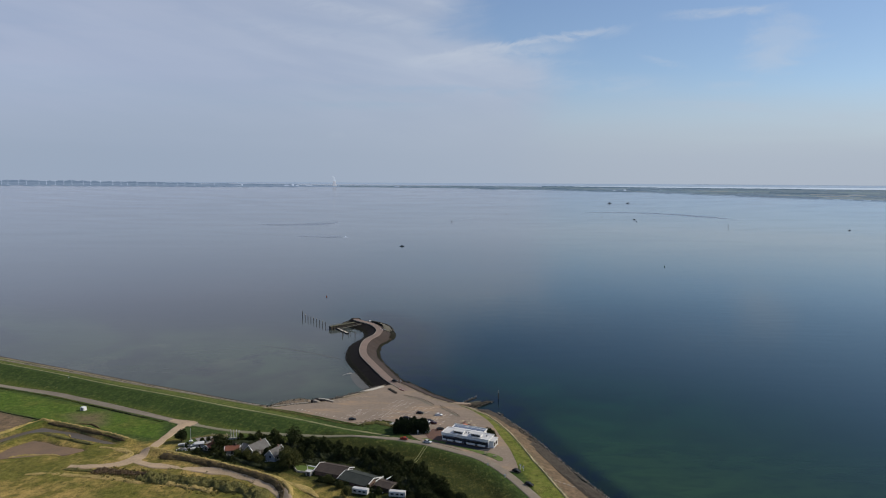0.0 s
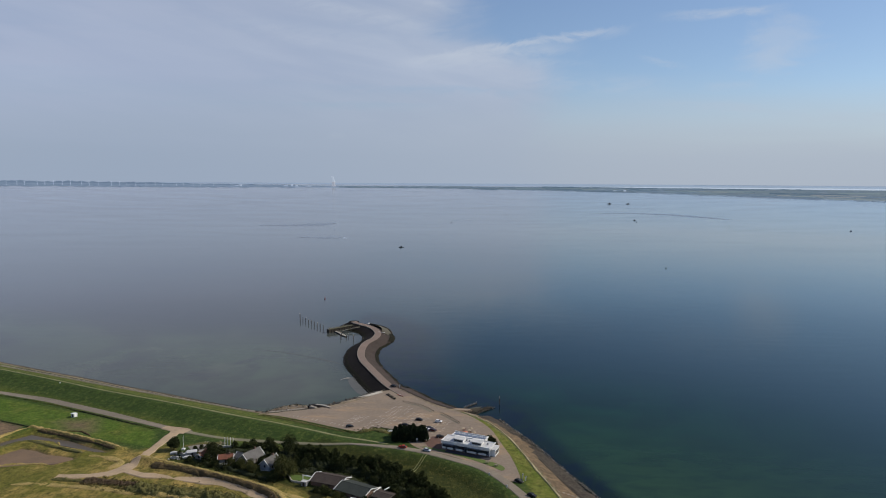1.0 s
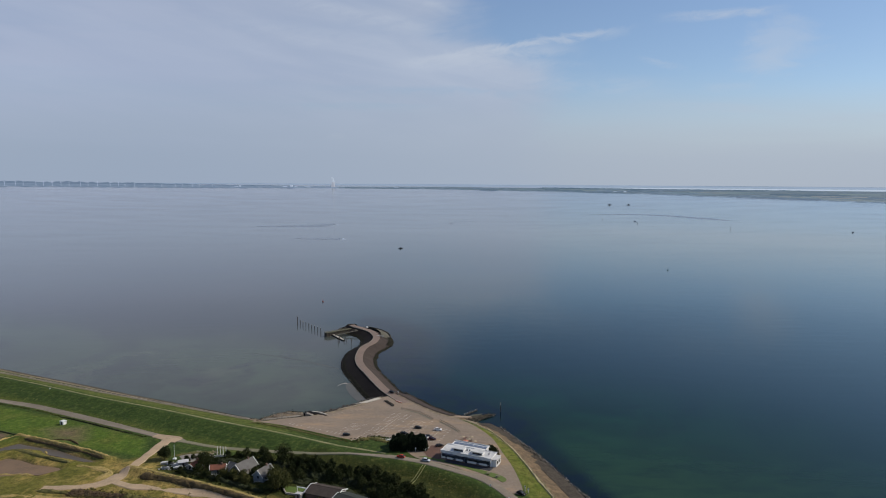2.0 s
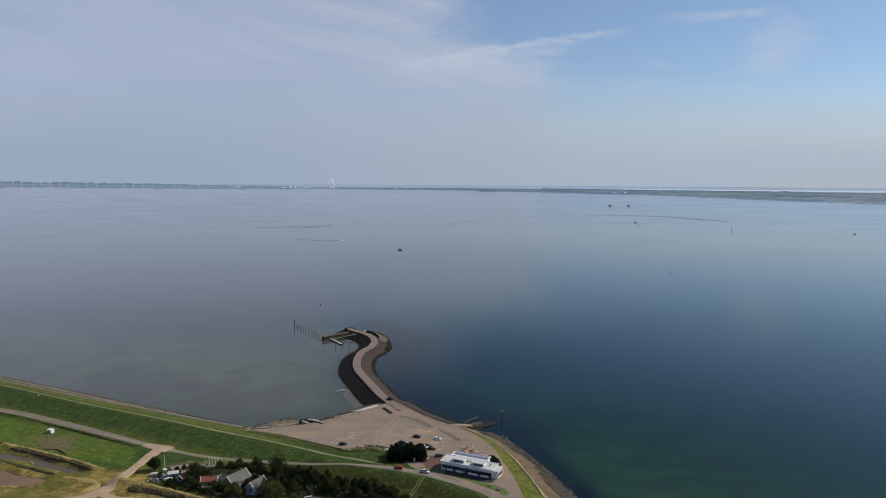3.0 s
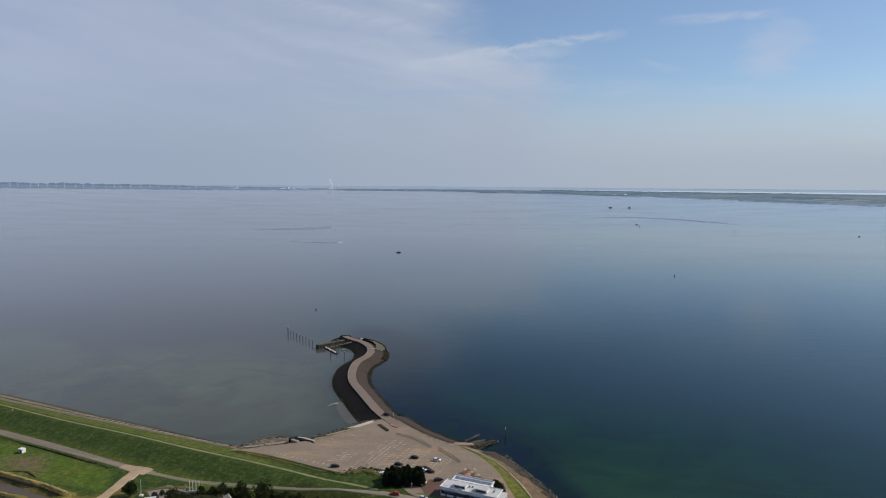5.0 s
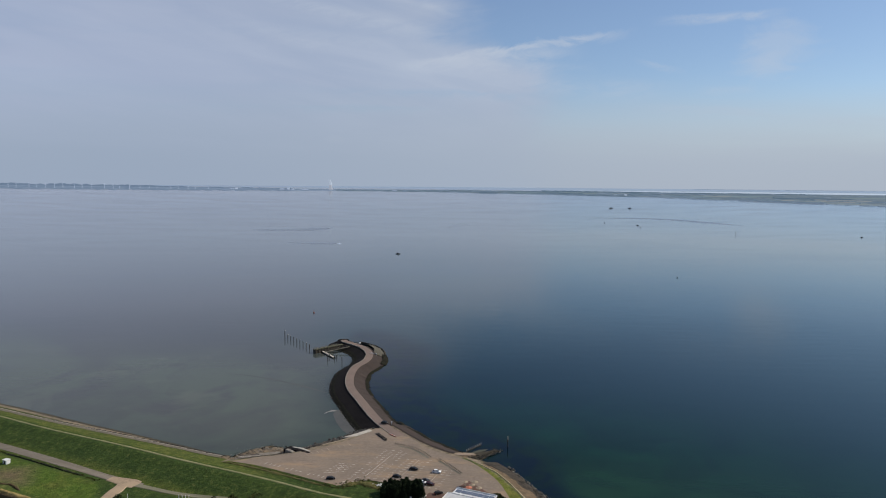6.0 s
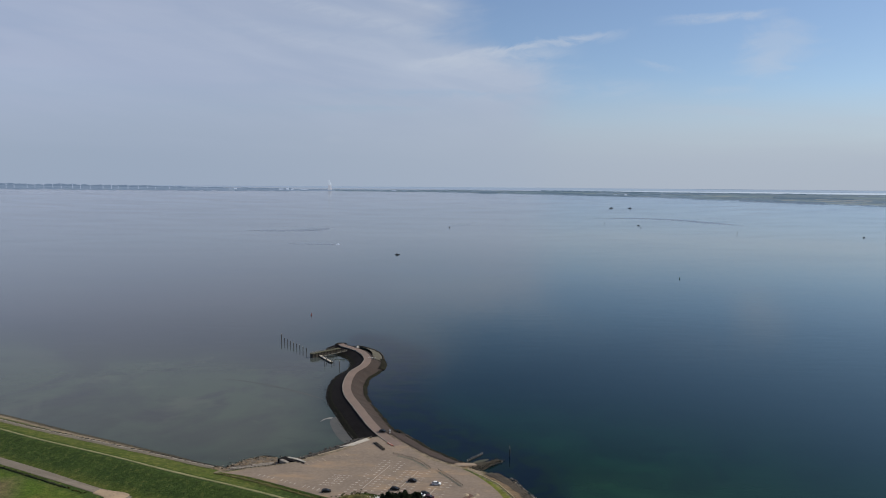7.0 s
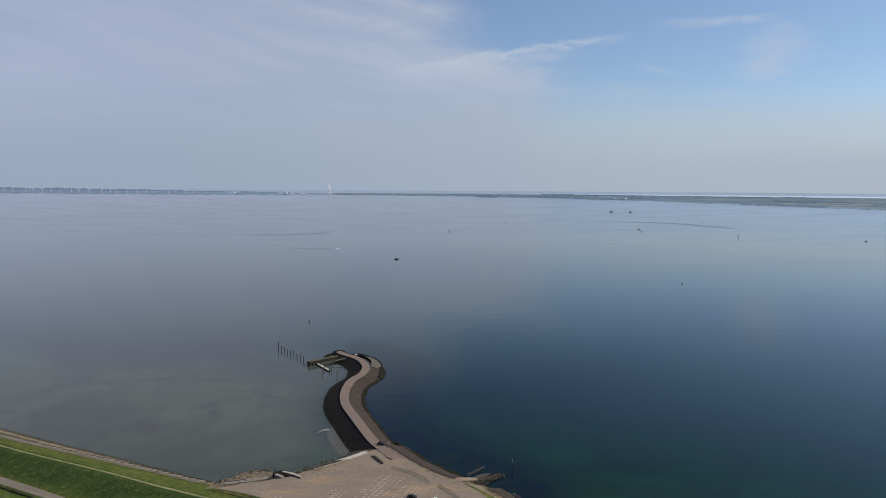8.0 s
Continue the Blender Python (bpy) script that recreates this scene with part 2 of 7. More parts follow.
ROOF_SLATE = material("slate_green_roof", (0.028, 0.034, 0.031), (0.04, 0.045, 0.041), 0.3, 2.0, 0.9, 0.4, spec=0.15)
BRICK = material("brown_brick", (0.16, 0.1, 0.075), (0.11, 0.075, 0.06), 0.5, 4.0, 0.9, 0.3)
TERRACE = material("red_brown_terrace", (0.11, 0.06, 0.045), (0.085, 0.05, 0.04), 0.4, 3.0, 0.9, 0.2)
RUST = material("weathered_orange_red", (0.45, 0.17, 0.1), (0.35, 0.14, 0.09), 0.5, 4.0, 0.8, 0.1)
BARK = material("bark", (0.06, 0.045, 0.03), (0.04, 0.03, 0.02), 1.0, 6.0, 0.95, 0.5)
RUBBER = material("black_rubber", (0.015, 0.015, 0.015), None, 2.0, 8.0, 0.85)
RIM = material("alloy_rim", (0.45, 0.45, 0.46), None, 2.0, 8.0, 0.35, metal=0.9)
LINE = material("worn_white_marking", (0.54, 0.5, 0.44), (0.38, 0.35, 0.3), 0.3, 2.0, 0.9)
STEEL = material("galvanised_steel", (0.35, 0.36, 0.37), None, 1.0, 6.0, 0.45, metal=0.7)
LAMP = material("frosted_lamp_lens", (0.75, 0.75, 0.72), None, 1.0, 6.0, 0.2)


def paint(name, col, rough=0.25):
    return material(name, col, tuple(c * 0.9 for c in col), 0.7, 4.0, rough, 0.0, spec=0.3)


PAINTS = {"black": paint("black_car_paint", (0.006, 0.0055, 0.005), 0.6), "white": paint("white_car_paint", (0.7, 0.7, 0.7)),
          "silver": paint("silver_car_paint", (0.42, 0.45, 0.48)), "red": paint("red_car_paint", (0.33, 0.05, 0.035)),
          "maroon": paint("dark_red_car_paint", (0.05, 0.014, 0.014)), "grey": paint("grey_car_paint", (0.06, 0.062, 0.066)),
          "orange": paint("orange_buoy_paint", (0.22, 0.05, 0.035)), "green": paint("green_buoy_paint", (0.03, 0.1, 0.05))}


def leaf_material(name, base, dark, light):
    """Leaves that vary from clump to clump and let a little light through."""
    m = bpy.data.materials.new(name)
    m.use_nodes = True
    bsdf, n, l = plain_out(m)
    geo = n.new("ShaderNodeNewGeometry")
    t = n.new("ShaderNodeTexNoise")
    t.inputs["Scale"].default_value, t.inputs["Detail"].default_value = 0.35, 3
    l.new(geo.outputs["Position"], t.inputs["Vector"])
    a = n.new("ShaderNodeMix")
    a.data_type = "RGBA"
    l.new(geo.outputs["Random Per Island"], a.inputs[0])
    a.inputs[6].default_value, a.inputs[7].default_value = (*dark, 1), (*base, 1)
    b = n.new("ShaderNodeMix")
    b.data_type = "RGBA"
    r = n.new("ShaderNodeMapRange")
    r.inputs["From Min"].default_value, r.inputs["From Max"].default_value = 0.45, 0.7
    l.new(t.outputs["Fac"], r.inputs["Value"])
    l.new(r.outputs["Result"], b.inputs[0])
    l.new(a.outputs[2], b.inputs[6])
    b.inputs[7].default_value = (*light, 1)
    l.new(b.outputs[2], bsdf.inputs["Base Color"])
    bsdf.inputs["Roughness"].default_value, bsdf.inputs["Specular IOR Level"].default_value = 0.85, 0.05
    return m


LEAF = leaf_material("dark_green_leaves", (0.036, 0.044, 0.016), (0.018, 0.024, 0.010), (0.05, 0.056, 0.021))
LEAF_OLIVE = leaf_material("olive_leaves", (0.06, 0.066, 0.022), (0.03, 0.034, 0.013), (0.085, 0.082, 0.03))
LEAF_SCRUB = leaf_material("mixed_green_scrub", (0.088, 0.088, 0.032), (0.055, 0.056, 0.022), (0.12, 0.11, 0.042))
MOSS = material("mossy_planks", (0.06, 0.062, 0.035), (0.085, 0.08, 0.055), 0.5, 4.0, 0.9, 0.3)
LEAF_DRY = leaf_material("dry_brown_brush", (0.145, 0.105, 0.05), (0.095, 0.07, 0.036), (0.18, 0.14, 0.06))
LEAF_HEDGE = leaf_material("conifer_hedge_leaves", (0.016, 0.024, 0.012), (0.008, 0.013, 0.007), (0.022, 0.032, 0.014))


# ---- mesh helpers ----
def finish(name, bm, mat, smooth=False):
    me = bpy.data.meshes.new(name)
    bm.to_mesh(me)
    bm.free()
    if smooth:
        me.polygons.foreach_set("use_smooth", [True] * len(me.polygons))
    for x in (mat if isinstance(mat, (list, tuple)) else [mat]):
        me.materials.append(x)
    return me


def part(name, bm, mat, parent, label="", smooth=False):
    ob = new(name, finish(name, bm, mat, smooth))
    ob.parent = parent
    return tagged(ob, label)


def thing(name, m, label, category, group="", kind=""):
    ob = new(name)
    ob.empty_display_size = 0.3
    ob.matrix_world = m
    return tagged(ob, label, category, group, kind)


def solid(name, bm, mat, label, category, m=None, group="", kind="", smooth=False):
    ob = new(name, finish(name, bm, mat, smooth))
    if m is not None:
        ob.matrix_world = m
    return tagged(ob, label, category, group, kind)


def box(bm, x0, x1, y0, y1, z0, z1, bevel=0.0, turn=0.0):
    r = bmesh.ops.create_cube(bm, size=1.0)
    vs = r["verts"]
    c, s = math.cos(turn), math.sin(turn)
    mx, my = (x0 + x1) / 2, (y0 + y1) / 2
    for v in vs:
        px, py = v.co.x * (x1 - x0), v.co.y * (y1 - y0)
        v.co = Vector((mx + px * c - py * s, my + px * s + py * c, (z0 + z1) / 2 + v.co.z * (z1 - z0)))
    if bevel:
        es = list({e for v in vs for e in v.link_edges})
        bmesh.ops.bevel(bm, geom=es, offset=bevel, segments=1, affect="EDGES")
    return bm


def boxes(*args):
    bm = bmesh.new()
    for a in args:
        box(bm, *a)
    return bm


def rod(bm, a, b, ra, rb=None, n=8):
    """A tapered round bar from a to b."""
    a, b = Vector(a), Vector(b)
    rb = ra if rb is None else rb
    q = (b - a).to_track_quat("Z", "Y").to_matrix()
    rings = []
    for p, r in ((a, ra), (b, rb)):
        rings.append([bm.verts.new(p + q @ Vector((r * math.cos(2 * math.pi * i / n), r * math.sin(2 * math.pi * i / n), 0))) for i in range(n)])
    for i in range(n):
        bm.faces.new((rings[0][i], rings[0][(i + 1) % n], rings[1][(i + 1) % n], rings[1][i]))
    bm.faces.new(rings[0][::-1])
    bm.faces.new(rings[1])
    return bm


def loft(bm, sections, caps=True):
    """Joins equal rows of points into a closed-round skin."""
    rows = [[bm.verts.new(p) for p in s] for s in sections]
    n = len(rows[0])
    for a, b in zip(rows, rows[1:]):
        for i in range(n):
            bm.faces.new((a[i], a[(i + 1) % n], b[(i + 1) % n], b[i]))
    if caps:
        bm.faces.new(rows[0][::-1])
        bm.faces.new(rows[-1])
    return bm


def curve(points, step=2.0):
    """A smooth line through plan points, in even steps."""
    p = [Vector(q) for q in points]
    p = [2 * p[0] - p[1]] + p + [2 * p[-1] - p[-2]]
    out = []
    for i in range(1, len(p) - 2):
        n = max(2, int((p[i + 1] - p[i]).length / step))
        for k in range(n):
            t = k / n
            out.append(0.5 * (2 * p[i] + (p[i + 1] - p[i - 1]) * t + (2 * p[i - 1] - 5 * p[i] + 4 * p[i + 1] - p[i + 2]) * t * t
                              + (3 * p[i] - p[i - 1] - 3 * p[i + 1] + p[i + 2]) * t ** 3))
    return out + [p[-2]]


def normals(line):
    """The left-hand normal at each point of a plan line."""
    out = []
    for i in range(len(line)):
        d = (line[min(i + 1, len(line) - 1)] - line[max(i - 1, 0)]).normalized()
        out.append(Vector((-d.y, d.x)))
    return out


# ---- the lie of the land ----
CREST_LINE = [(-4300, 2290), (-800, 712), (-321, 483), (-264, 456), (-213, 431), (-160, 407), (-128, 392), (-98, 379), (-76, 370), (-58, 362)]
PLATEAU = [(-110, 393), (-92, 400.5), (-76, 405.5), (-61, 416), (-49, 426), (-39, 440), (-27, 446), (-17, 431), (-6, 417), (3, 408), (15, 398), (25, 384), (36, 358),
           (45, 320), (52, 287), (82, 180), (200, -100), (1700, -3000), (1670, -3000), (165, -115), (60, 165), (36, 276), (27, 300), (18, 316), (4, 328),
           (-10, 337), (-26, 343.5), (-44, 350), (-62, 359), (-84, 373), (-104, 383)]
LAND = [(-4500, 2380), (-800, 714), (-321, 485), (-98, 380), (-60, 366), (0, 345), (30, 315), (45, 286), (75, 180), (195, -100), (1690, -3000), (-4500, -3000)]
BANKS = [([(-252, 330), (-239, 354), (-234, 365), (-227, 376), (-204, 367), (-182, 357), (-165, 348)], 1.7, 2.6),
         ([(-149, 335), (-138, 330), (-115, 320), (-94, 310), (-78, 301), (-69, 292), (-65, 281)], 2.5, 3.2),
         ([(-160, 309), (-140, 306), (-115, 300), (-92, 294), (-80, 286)], 0.4, 5.0),
         ([(-229, 342), (-226, 351), (-219, 358), (-211, 356), (-201, 351), (-188, 346), (-181, 342)], 0.9, 2.0)]
BEACH = [(-110, 407), (-103, 413), (-98, 420), (-91, 424), (-85, 421), (-79, 416), (-88, 404)]
POND = [(-246, 326), (-240, 340), (-236, 351), (-232, 359), (-223, 369), (-214, 366), (-198, 361), (-185, 354), (-170, 346), (-177, 346.5), (-192, 352), (-199, 354.5), (-206, 360), (-217, 362), (-227, 358), (-231, 352), (-233, 347), (-238, 335), (-242, 324)]
MUDFLAT = [(-240, 314), (-230, 326), (-224, 333), (-223, 341), (-217, 350), (-208, 348), (-199, 343), (-185, 339), (-183, 337), (-190, 331), (-200, 331), (-220, 326), (-232, 314)]


def edge_distance(x, y, pts, closed):
    best, side = np.full(x.shape, 1e9), np.zeros(x.shape)
    ends = list(zip(pts, pts[1:] + pts[:1])) if closed else list(zip(pts, pts[1:]))
    for (ax, ay), (bx, by) in ends:
        ex, ey = bx - ax, by - ay
        t = np.clip(((x - ax) * ex + (y - ay) * ey) / (ex * ex + ey * ey), 0, 1)
        d = np.hypot(x - ax - t * ex, y - ay - t * ey)
        near = d < best
        side = np.where(near, np.sign(ex * (y - ay) - ey * (x - ax)), side)
        best = np.where(near, d, best)
    return best, side


def inside(x, y, pts):
    odd = np.zeros(x.shape, bool)
    for (ax, ay), (bx, by) in zip(pts, pts[1:] + pts[:1]):
        if ay == by:
            continue
        odd ^= ((ay > y) != (by > y)) & (x < (bx - ax) * (y - ay) / (by - ay) + ax)
    return odd


def mask(x, y, pts, soft):
    d, _ = edge_distance(x, y, pts, True)
    return np.clip(0.5 + np.where(inside(x, y, pts), d, -d) / (2 * soft), 0, 1)


def height(x, y):
    x, y = np.asarray(x, float), np.asarray(y, float)
    d, side = edge_distance(x, y, CREST_LINE, False)
    crest = np.interp(x, [-180, -95, -58], [6.0, 5.4, 4.2])
    sea = side > 0
    bank = np.where(sea, crest - np.maximum(d - 2.5, 0) / 4.0, crest - np.maximum(d - 2.5, 0) / 4.0)
    bank = np.maximum(bank, -4.0)
    d2, _ = edge_distance(x, y, PLATEAU, True)
    level = np.where(inside(x, y, PLATEAU), 4.0, 4.0 - d2 / np.where(x > 24, np.interp(y, [270, 288, 303, 320, 342, 400], [5.4, 4.9, 4.3, 3.8, 3.4, 3.2]), np.where(y > 370, 2.8, 3.6)))
    polder = np.where(inside(x, y, LAND), 1.3, -4.0)
    for line, rise, wide in BANKS:
        polder = polder + np.where(polder > 0, rise * np.exp(-(edge_distance(x, y, line, False)[0] / wide) ** 2), 0)
    polder = polder - np.where(polder > 0, np.maximum(0.8 * mask(x, y, POND, 1.5), 1.0 * mask(x, y, MUDFLAT, 1.2)), 0)
    shoal = 0.22 - np.where(inside(x, y, BEACH), 0, edge_distance(x, y, BEACH, True)[0] / 6.0)
    return np.maximum(np.maximum(bank, level), np.maximum(polder, np.maximum(shoal, -4.0)))


def ground_z(x, y):
    return float(height(np.array([x]), np.array([y]))[0])


# ---- ground ----
def spread(parts):
    out = []
    for a, b, n in parts:
        out += list(np.linspace(a, b, n, endpoint=False))
    return np.array(out + [parts[-1][1]])


GX = spread([(-4500, -1000, 14), (-1000, -420, 20), (-420, -300, 48), (-300, 80, 304), (80, 160, 20), (160, 500, 10), (500, 1700, 6)])
GY = spread([(-3000, -400, 10), (-400, 100, 16), (100, 260, 24), (260, 470, 168), (470, 560, 36), (560, 800, 20), (800, 2400, 12)])


def ground_zones(x, y, z):
    """Shares of the kinds of ground: dry grass, bright meadow, bare earth, pale grass; sand, stone, dark meadow and
    shade-dark yards, mud.
    """
    d, side = edge_distance(x, y, CREST_LINE, False)
    west = np.clip((-70 - x) / 20, 0, 1)
    sea = (side > 0) & (d < 60)
    dry = mask(x, y, [(-900, 620), (-420, 420), (-264, 391), (-238, 352), (-224, 377), (-197, 366), (-156, 346), (-146, 356), (-139, 352), (-136, 332), (-105, 320),
                      (-74, 308), (-60, 300), (-46, 294), (-38, 284), (-34, 262), (60, 100), (140, -100), (-900, -400)], 3.0)
    field = mask(x, y, [(-900, 700), (-290, 435), (-242, 415), (-196, 394), (-158, 375), (-151, 352), (-180, 362), (-219, 377), (-264, 396), (-900, 640)], 2.0)
    bare = np.maximum(mask(x, y, [(-420, 440), (-264, 394), (-236, 381), (-235, 366), (-238, 350), (-262, 338), (-420, 380)], 1.5),
                      0.95 * mask(x, y, [(-218, 389), (-201, 391), (-193, 374), (-208, 377)], 7.0))
    # pale grass on the seaward slope also puts its sunlit side into colour
    pale = 0.42 * west * np.where(sea, np.clip((d - 1.5) / 2, 0, 1) * np.clip((19 - d) / 2, 0, 1), 0)
    foot = west * np.where(~sea, np.clip((d - 14) / 5, 0, 1) * np.clip((24 - d) / 3, 0, 1), 0)
    strip = mask(x, y, [(16, 397), (26, 384), (36, 358), (44.2, 320), (50.5, 293), (61, 255), (50, 250), (42, 281), (37, 311), (34, 334), (30, 355), (22, 378)], 0.8)
    pale = np.maximum(np.maximum(pale, 0.45 * foot), strip)
    sand = np.maximum(np.where(sea & (x < -70), np.clip((d - 18) / 2, 0, 1), 0), np.where((z < 3.6) & (x > -108) & (y > 395), 1.0, 0))
    sand = np.maximum(sand, np.where((x > 12) & (z < 3.85) & inside(x, y, [(0, 420), (80, 420), (400, -400), (40, 300), (35, 310), (28, 350)]), 1.0, 0))
    quay = (((x > -40) & (y > 400) & (x < 16)) | ((x > -92) & (x <= -40) & (y > 402))) & (z > 3.0)
    sand = np.where(quay, 1.0, sand)
    flank = (z <= 3.7) & (((x > -34) & (x < 13) & (y > 400)) | ((x > 20) & inside(x, y, [(12, 430), (80, 430), (400, -400), (50, 250), (50, 287), (43, 320), (34, 358), (24, 384)])))
    bare = np.where(flank, 1.0, bare)
    sand = np.where(flank, 0.0, sand)
    strand = inside(x, y, BEACH) | ((edge_distance(x, y, BEACH, True)[0] < 3) & (x < -76))
    sand = np.where(strand & (z < 3), 0.35, sand)
    bare = np.where(strand & (z < 3), 1.0, bare)
    stone = np.where((z < 0.9) & ~strand & ((x > 10) | (d > 20)), 1.0, 0) * np.where(inside(x, y, LAND), 0, 1)
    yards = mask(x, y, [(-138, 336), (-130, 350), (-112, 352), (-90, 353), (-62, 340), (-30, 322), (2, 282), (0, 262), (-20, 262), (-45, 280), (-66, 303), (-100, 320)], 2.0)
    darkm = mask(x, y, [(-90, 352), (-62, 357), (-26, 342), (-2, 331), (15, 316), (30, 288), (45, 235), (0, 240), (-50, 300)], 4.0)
    # yards take the dark meadow colour too, painting tree shade on the ground
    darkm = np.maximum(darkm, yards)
    mud = np.maximum(mask(x, y, MUDFLAT, 1.0), mask(x, y, POND, 1.0))
    return np.stack([dry, field, bare, pale], -1), np.stack([sand, stone, darkm, mud], -1)


def ground_material():
    m = bpy.data.materials.new("polder_ground")
    m.use_nodes = True
    bsdf, n, l = plain_out(m)
    bsdf.inputs["Roughness"].default_value, bsdf.inputs["Specular IOR Level"].default_value = 1.0, 0.12
    pos = n.new("ShaderNodeNewGeometry").outputs["Position"]

    def noise(scale, detail=5, rough=0.6, sx=1.0, sy=1.0, rot=0.0):
        mp = n.new("ShaderNodeMapping")
        mp.inputs["Scale"].default_value, mp.inputs["Rotation"].default_value = (sx, sy, 1), (0, 0, rot)
        l.new(pos, mp.inputs[0])
        t = n.new("ShaderNodeTexNoise")
        t.inputs["Scale"].default_value, t.inputs["Detail"].default_value, t.inputs["Roughness"].default_value = scale, detail, rough
        l.new(mp.outputs[0], t.inputs["Vector"])
        return t.outputs["Fac"]

    def rng(x, lo, hi, a=0.0, b=1.0):
        r = n.new("ShaderNodeMapRange")
        for k, v in (("From Min", lo), ("From Max", hi), ("To Min", a), ("To Max", b)):
            r.inputs[k].default_value = v
        l.new(x, r.inputs["Value"])
        return r.outputs["Result"]

    def mix(f, a, b):
        x = n.new("ShaderNodeMix")
        x.data_type = "RGBA"
        for s, v in ((x.inputs[0], f), (x.inputs[6], a), (x.inputs[7], b)):
            if isinstance(v, tuple):
                s.default_value = (*v, 1)
            elif isinstance(v, float):
                s.default_value = v
            else:
                l.new(v, s)
        return x.outputs[2]

    coarse, mid, fine = noise(0.03), noise(0.14), noise(0.9, 6, 0.7)
    rows = noise(0.3, 4, 0.6, 1.0, 0.08, radians(-27))
    grass = mix(rng(mid, 0.35, 0.65), (0.026, 0.051, 0.011), (0.038, 0.066, 0.014))
    grass = mix(rng(rows, 0.45, 0.7, 0, 0.5), grass, (0.044, 0.072, 0.015))
    bright = mix(rng(mid, 0.35, 0.65), (0.052, 0.098, 0.012), (0.072, 0.116, 0.016))
    bright = mix(rng(coarse, 0.5, 0.68, 0, 0.6), bright, (0.115, 0.108, 0.026))
    dryg = mix(rng(mid, 0.42, 0.6), (0.33, 0.235, 0.078), (0.13, 0.112, 0.026))
    dryg = mix(rng(coarse, 0.44, 0.57, 0, 0.85), dryg, (0.098, 0.102, 0.018))
    dryg = mix(rng(rows, 0.56, 0.72, 0, 0.6), dryg, (0.28, 0.195, 0.065))
    dryg = mix(rng(noise(1.1, 6, 0.75, 1.0, 0.35, radians(-20)), 0.48, 0.62, 0, 0.6), dryg, (0.085, 0.082, 0.02))
    bare = mix(rng(mid, 0.35, 0.65), (0.165, 0.115, 0.075), (0.12, 0.088, 0.06))
    pale = mix(rng(mid, 0.38, 0.62), (0.1, 0.128, 0.02), (0.15, 0.15, 0.036))
    sand = mix(rng(mid, 0.35, 0.65), (0.235, 0.19, 0.138), (0.168, 0.138, 0.106))
    stone = mix(rng(fine, 0.4, 0.6), (0.03, 0.028, 0.024), (0.07, 0.062, 0.05))
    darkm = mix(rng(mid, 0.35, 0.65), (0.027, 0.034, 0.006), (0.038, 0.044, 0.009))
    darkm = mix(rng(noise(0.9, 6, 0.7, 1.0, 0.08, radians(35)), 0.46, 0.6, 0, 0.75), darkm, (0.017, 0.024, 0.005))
    mud = mix(rng(mid, 0.38, 0.62), (0.12, 0.08, 0.055), (0.09, 0.062, 0.045))
    za, zb = n.new("ShaderNodeVertexColor"), n.new("ShaderNodeVertexColor")
    za.layer_name, zb.layer_name = "ground_a", "ground_b"
    sa, sb = n.new("ShaderNodeSeparateColor"), n.new("ShaderNodeSeparateColor")
    l.new(za.outputs["Color"], sa.inputs[0])
    l.new(zb.outputs["Color"], sb.inputs[0])
    edge = rng(fine, 0.3, 0.7, -0.25, 0.25)

    def broken(f):
        a = n.new("ShaderNodeMath")
        a.operation = "MULTIPLY_ADD"
        l.new(edge, a.inputs[0])
        s = n.new("ShaderNodeMath")
        s.operation = "PINGPONG"
        s.inputs[1].default_value = 0.5
        l.new(f, s.inputs[0])
        d = n.new("ShaderNodeMath")
        d.operation = "MULTIPLY"
        d.inputs[1].default_value = 2.0
        l.new(s.outputs[0], d.inputs[0])
        l.new(d.outputs[0], a.inputs[1])
        l.new(f, a.inputs[2])
        a.use_clamp = True
        return a.outputs[0]

    c = grass
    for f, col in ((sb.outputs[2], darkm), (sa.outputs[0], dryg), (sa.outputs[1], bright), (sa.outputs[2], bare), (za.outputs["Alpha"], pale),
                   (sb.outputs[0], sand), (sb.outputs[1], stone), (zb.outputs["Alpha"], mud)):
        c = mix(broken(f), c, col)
    tuft = noise(0.42, 8, 0.78)
    c = mix(rng(tuft, 0.47, 0.66, 0.0, 0.72), c, (0.02, 0.025, 0.008))
    c = mix(rng(tuft, 0.47, 0.3, 0.0, 0.42), c, (0.25, 0.2, 0.068))
    l.new(c, bsdf.inputs["Base Color"])
    b = n.new("ShaderNodeBump")
    b.inputs["Strength"].default_value, b.inputs["Distance"].default_value = 0.8, 0.6
    l.new(fine, b.inputs["Height"])
    l.new(b.outputs[0], bsdf.inputs["Normal"])
    return m


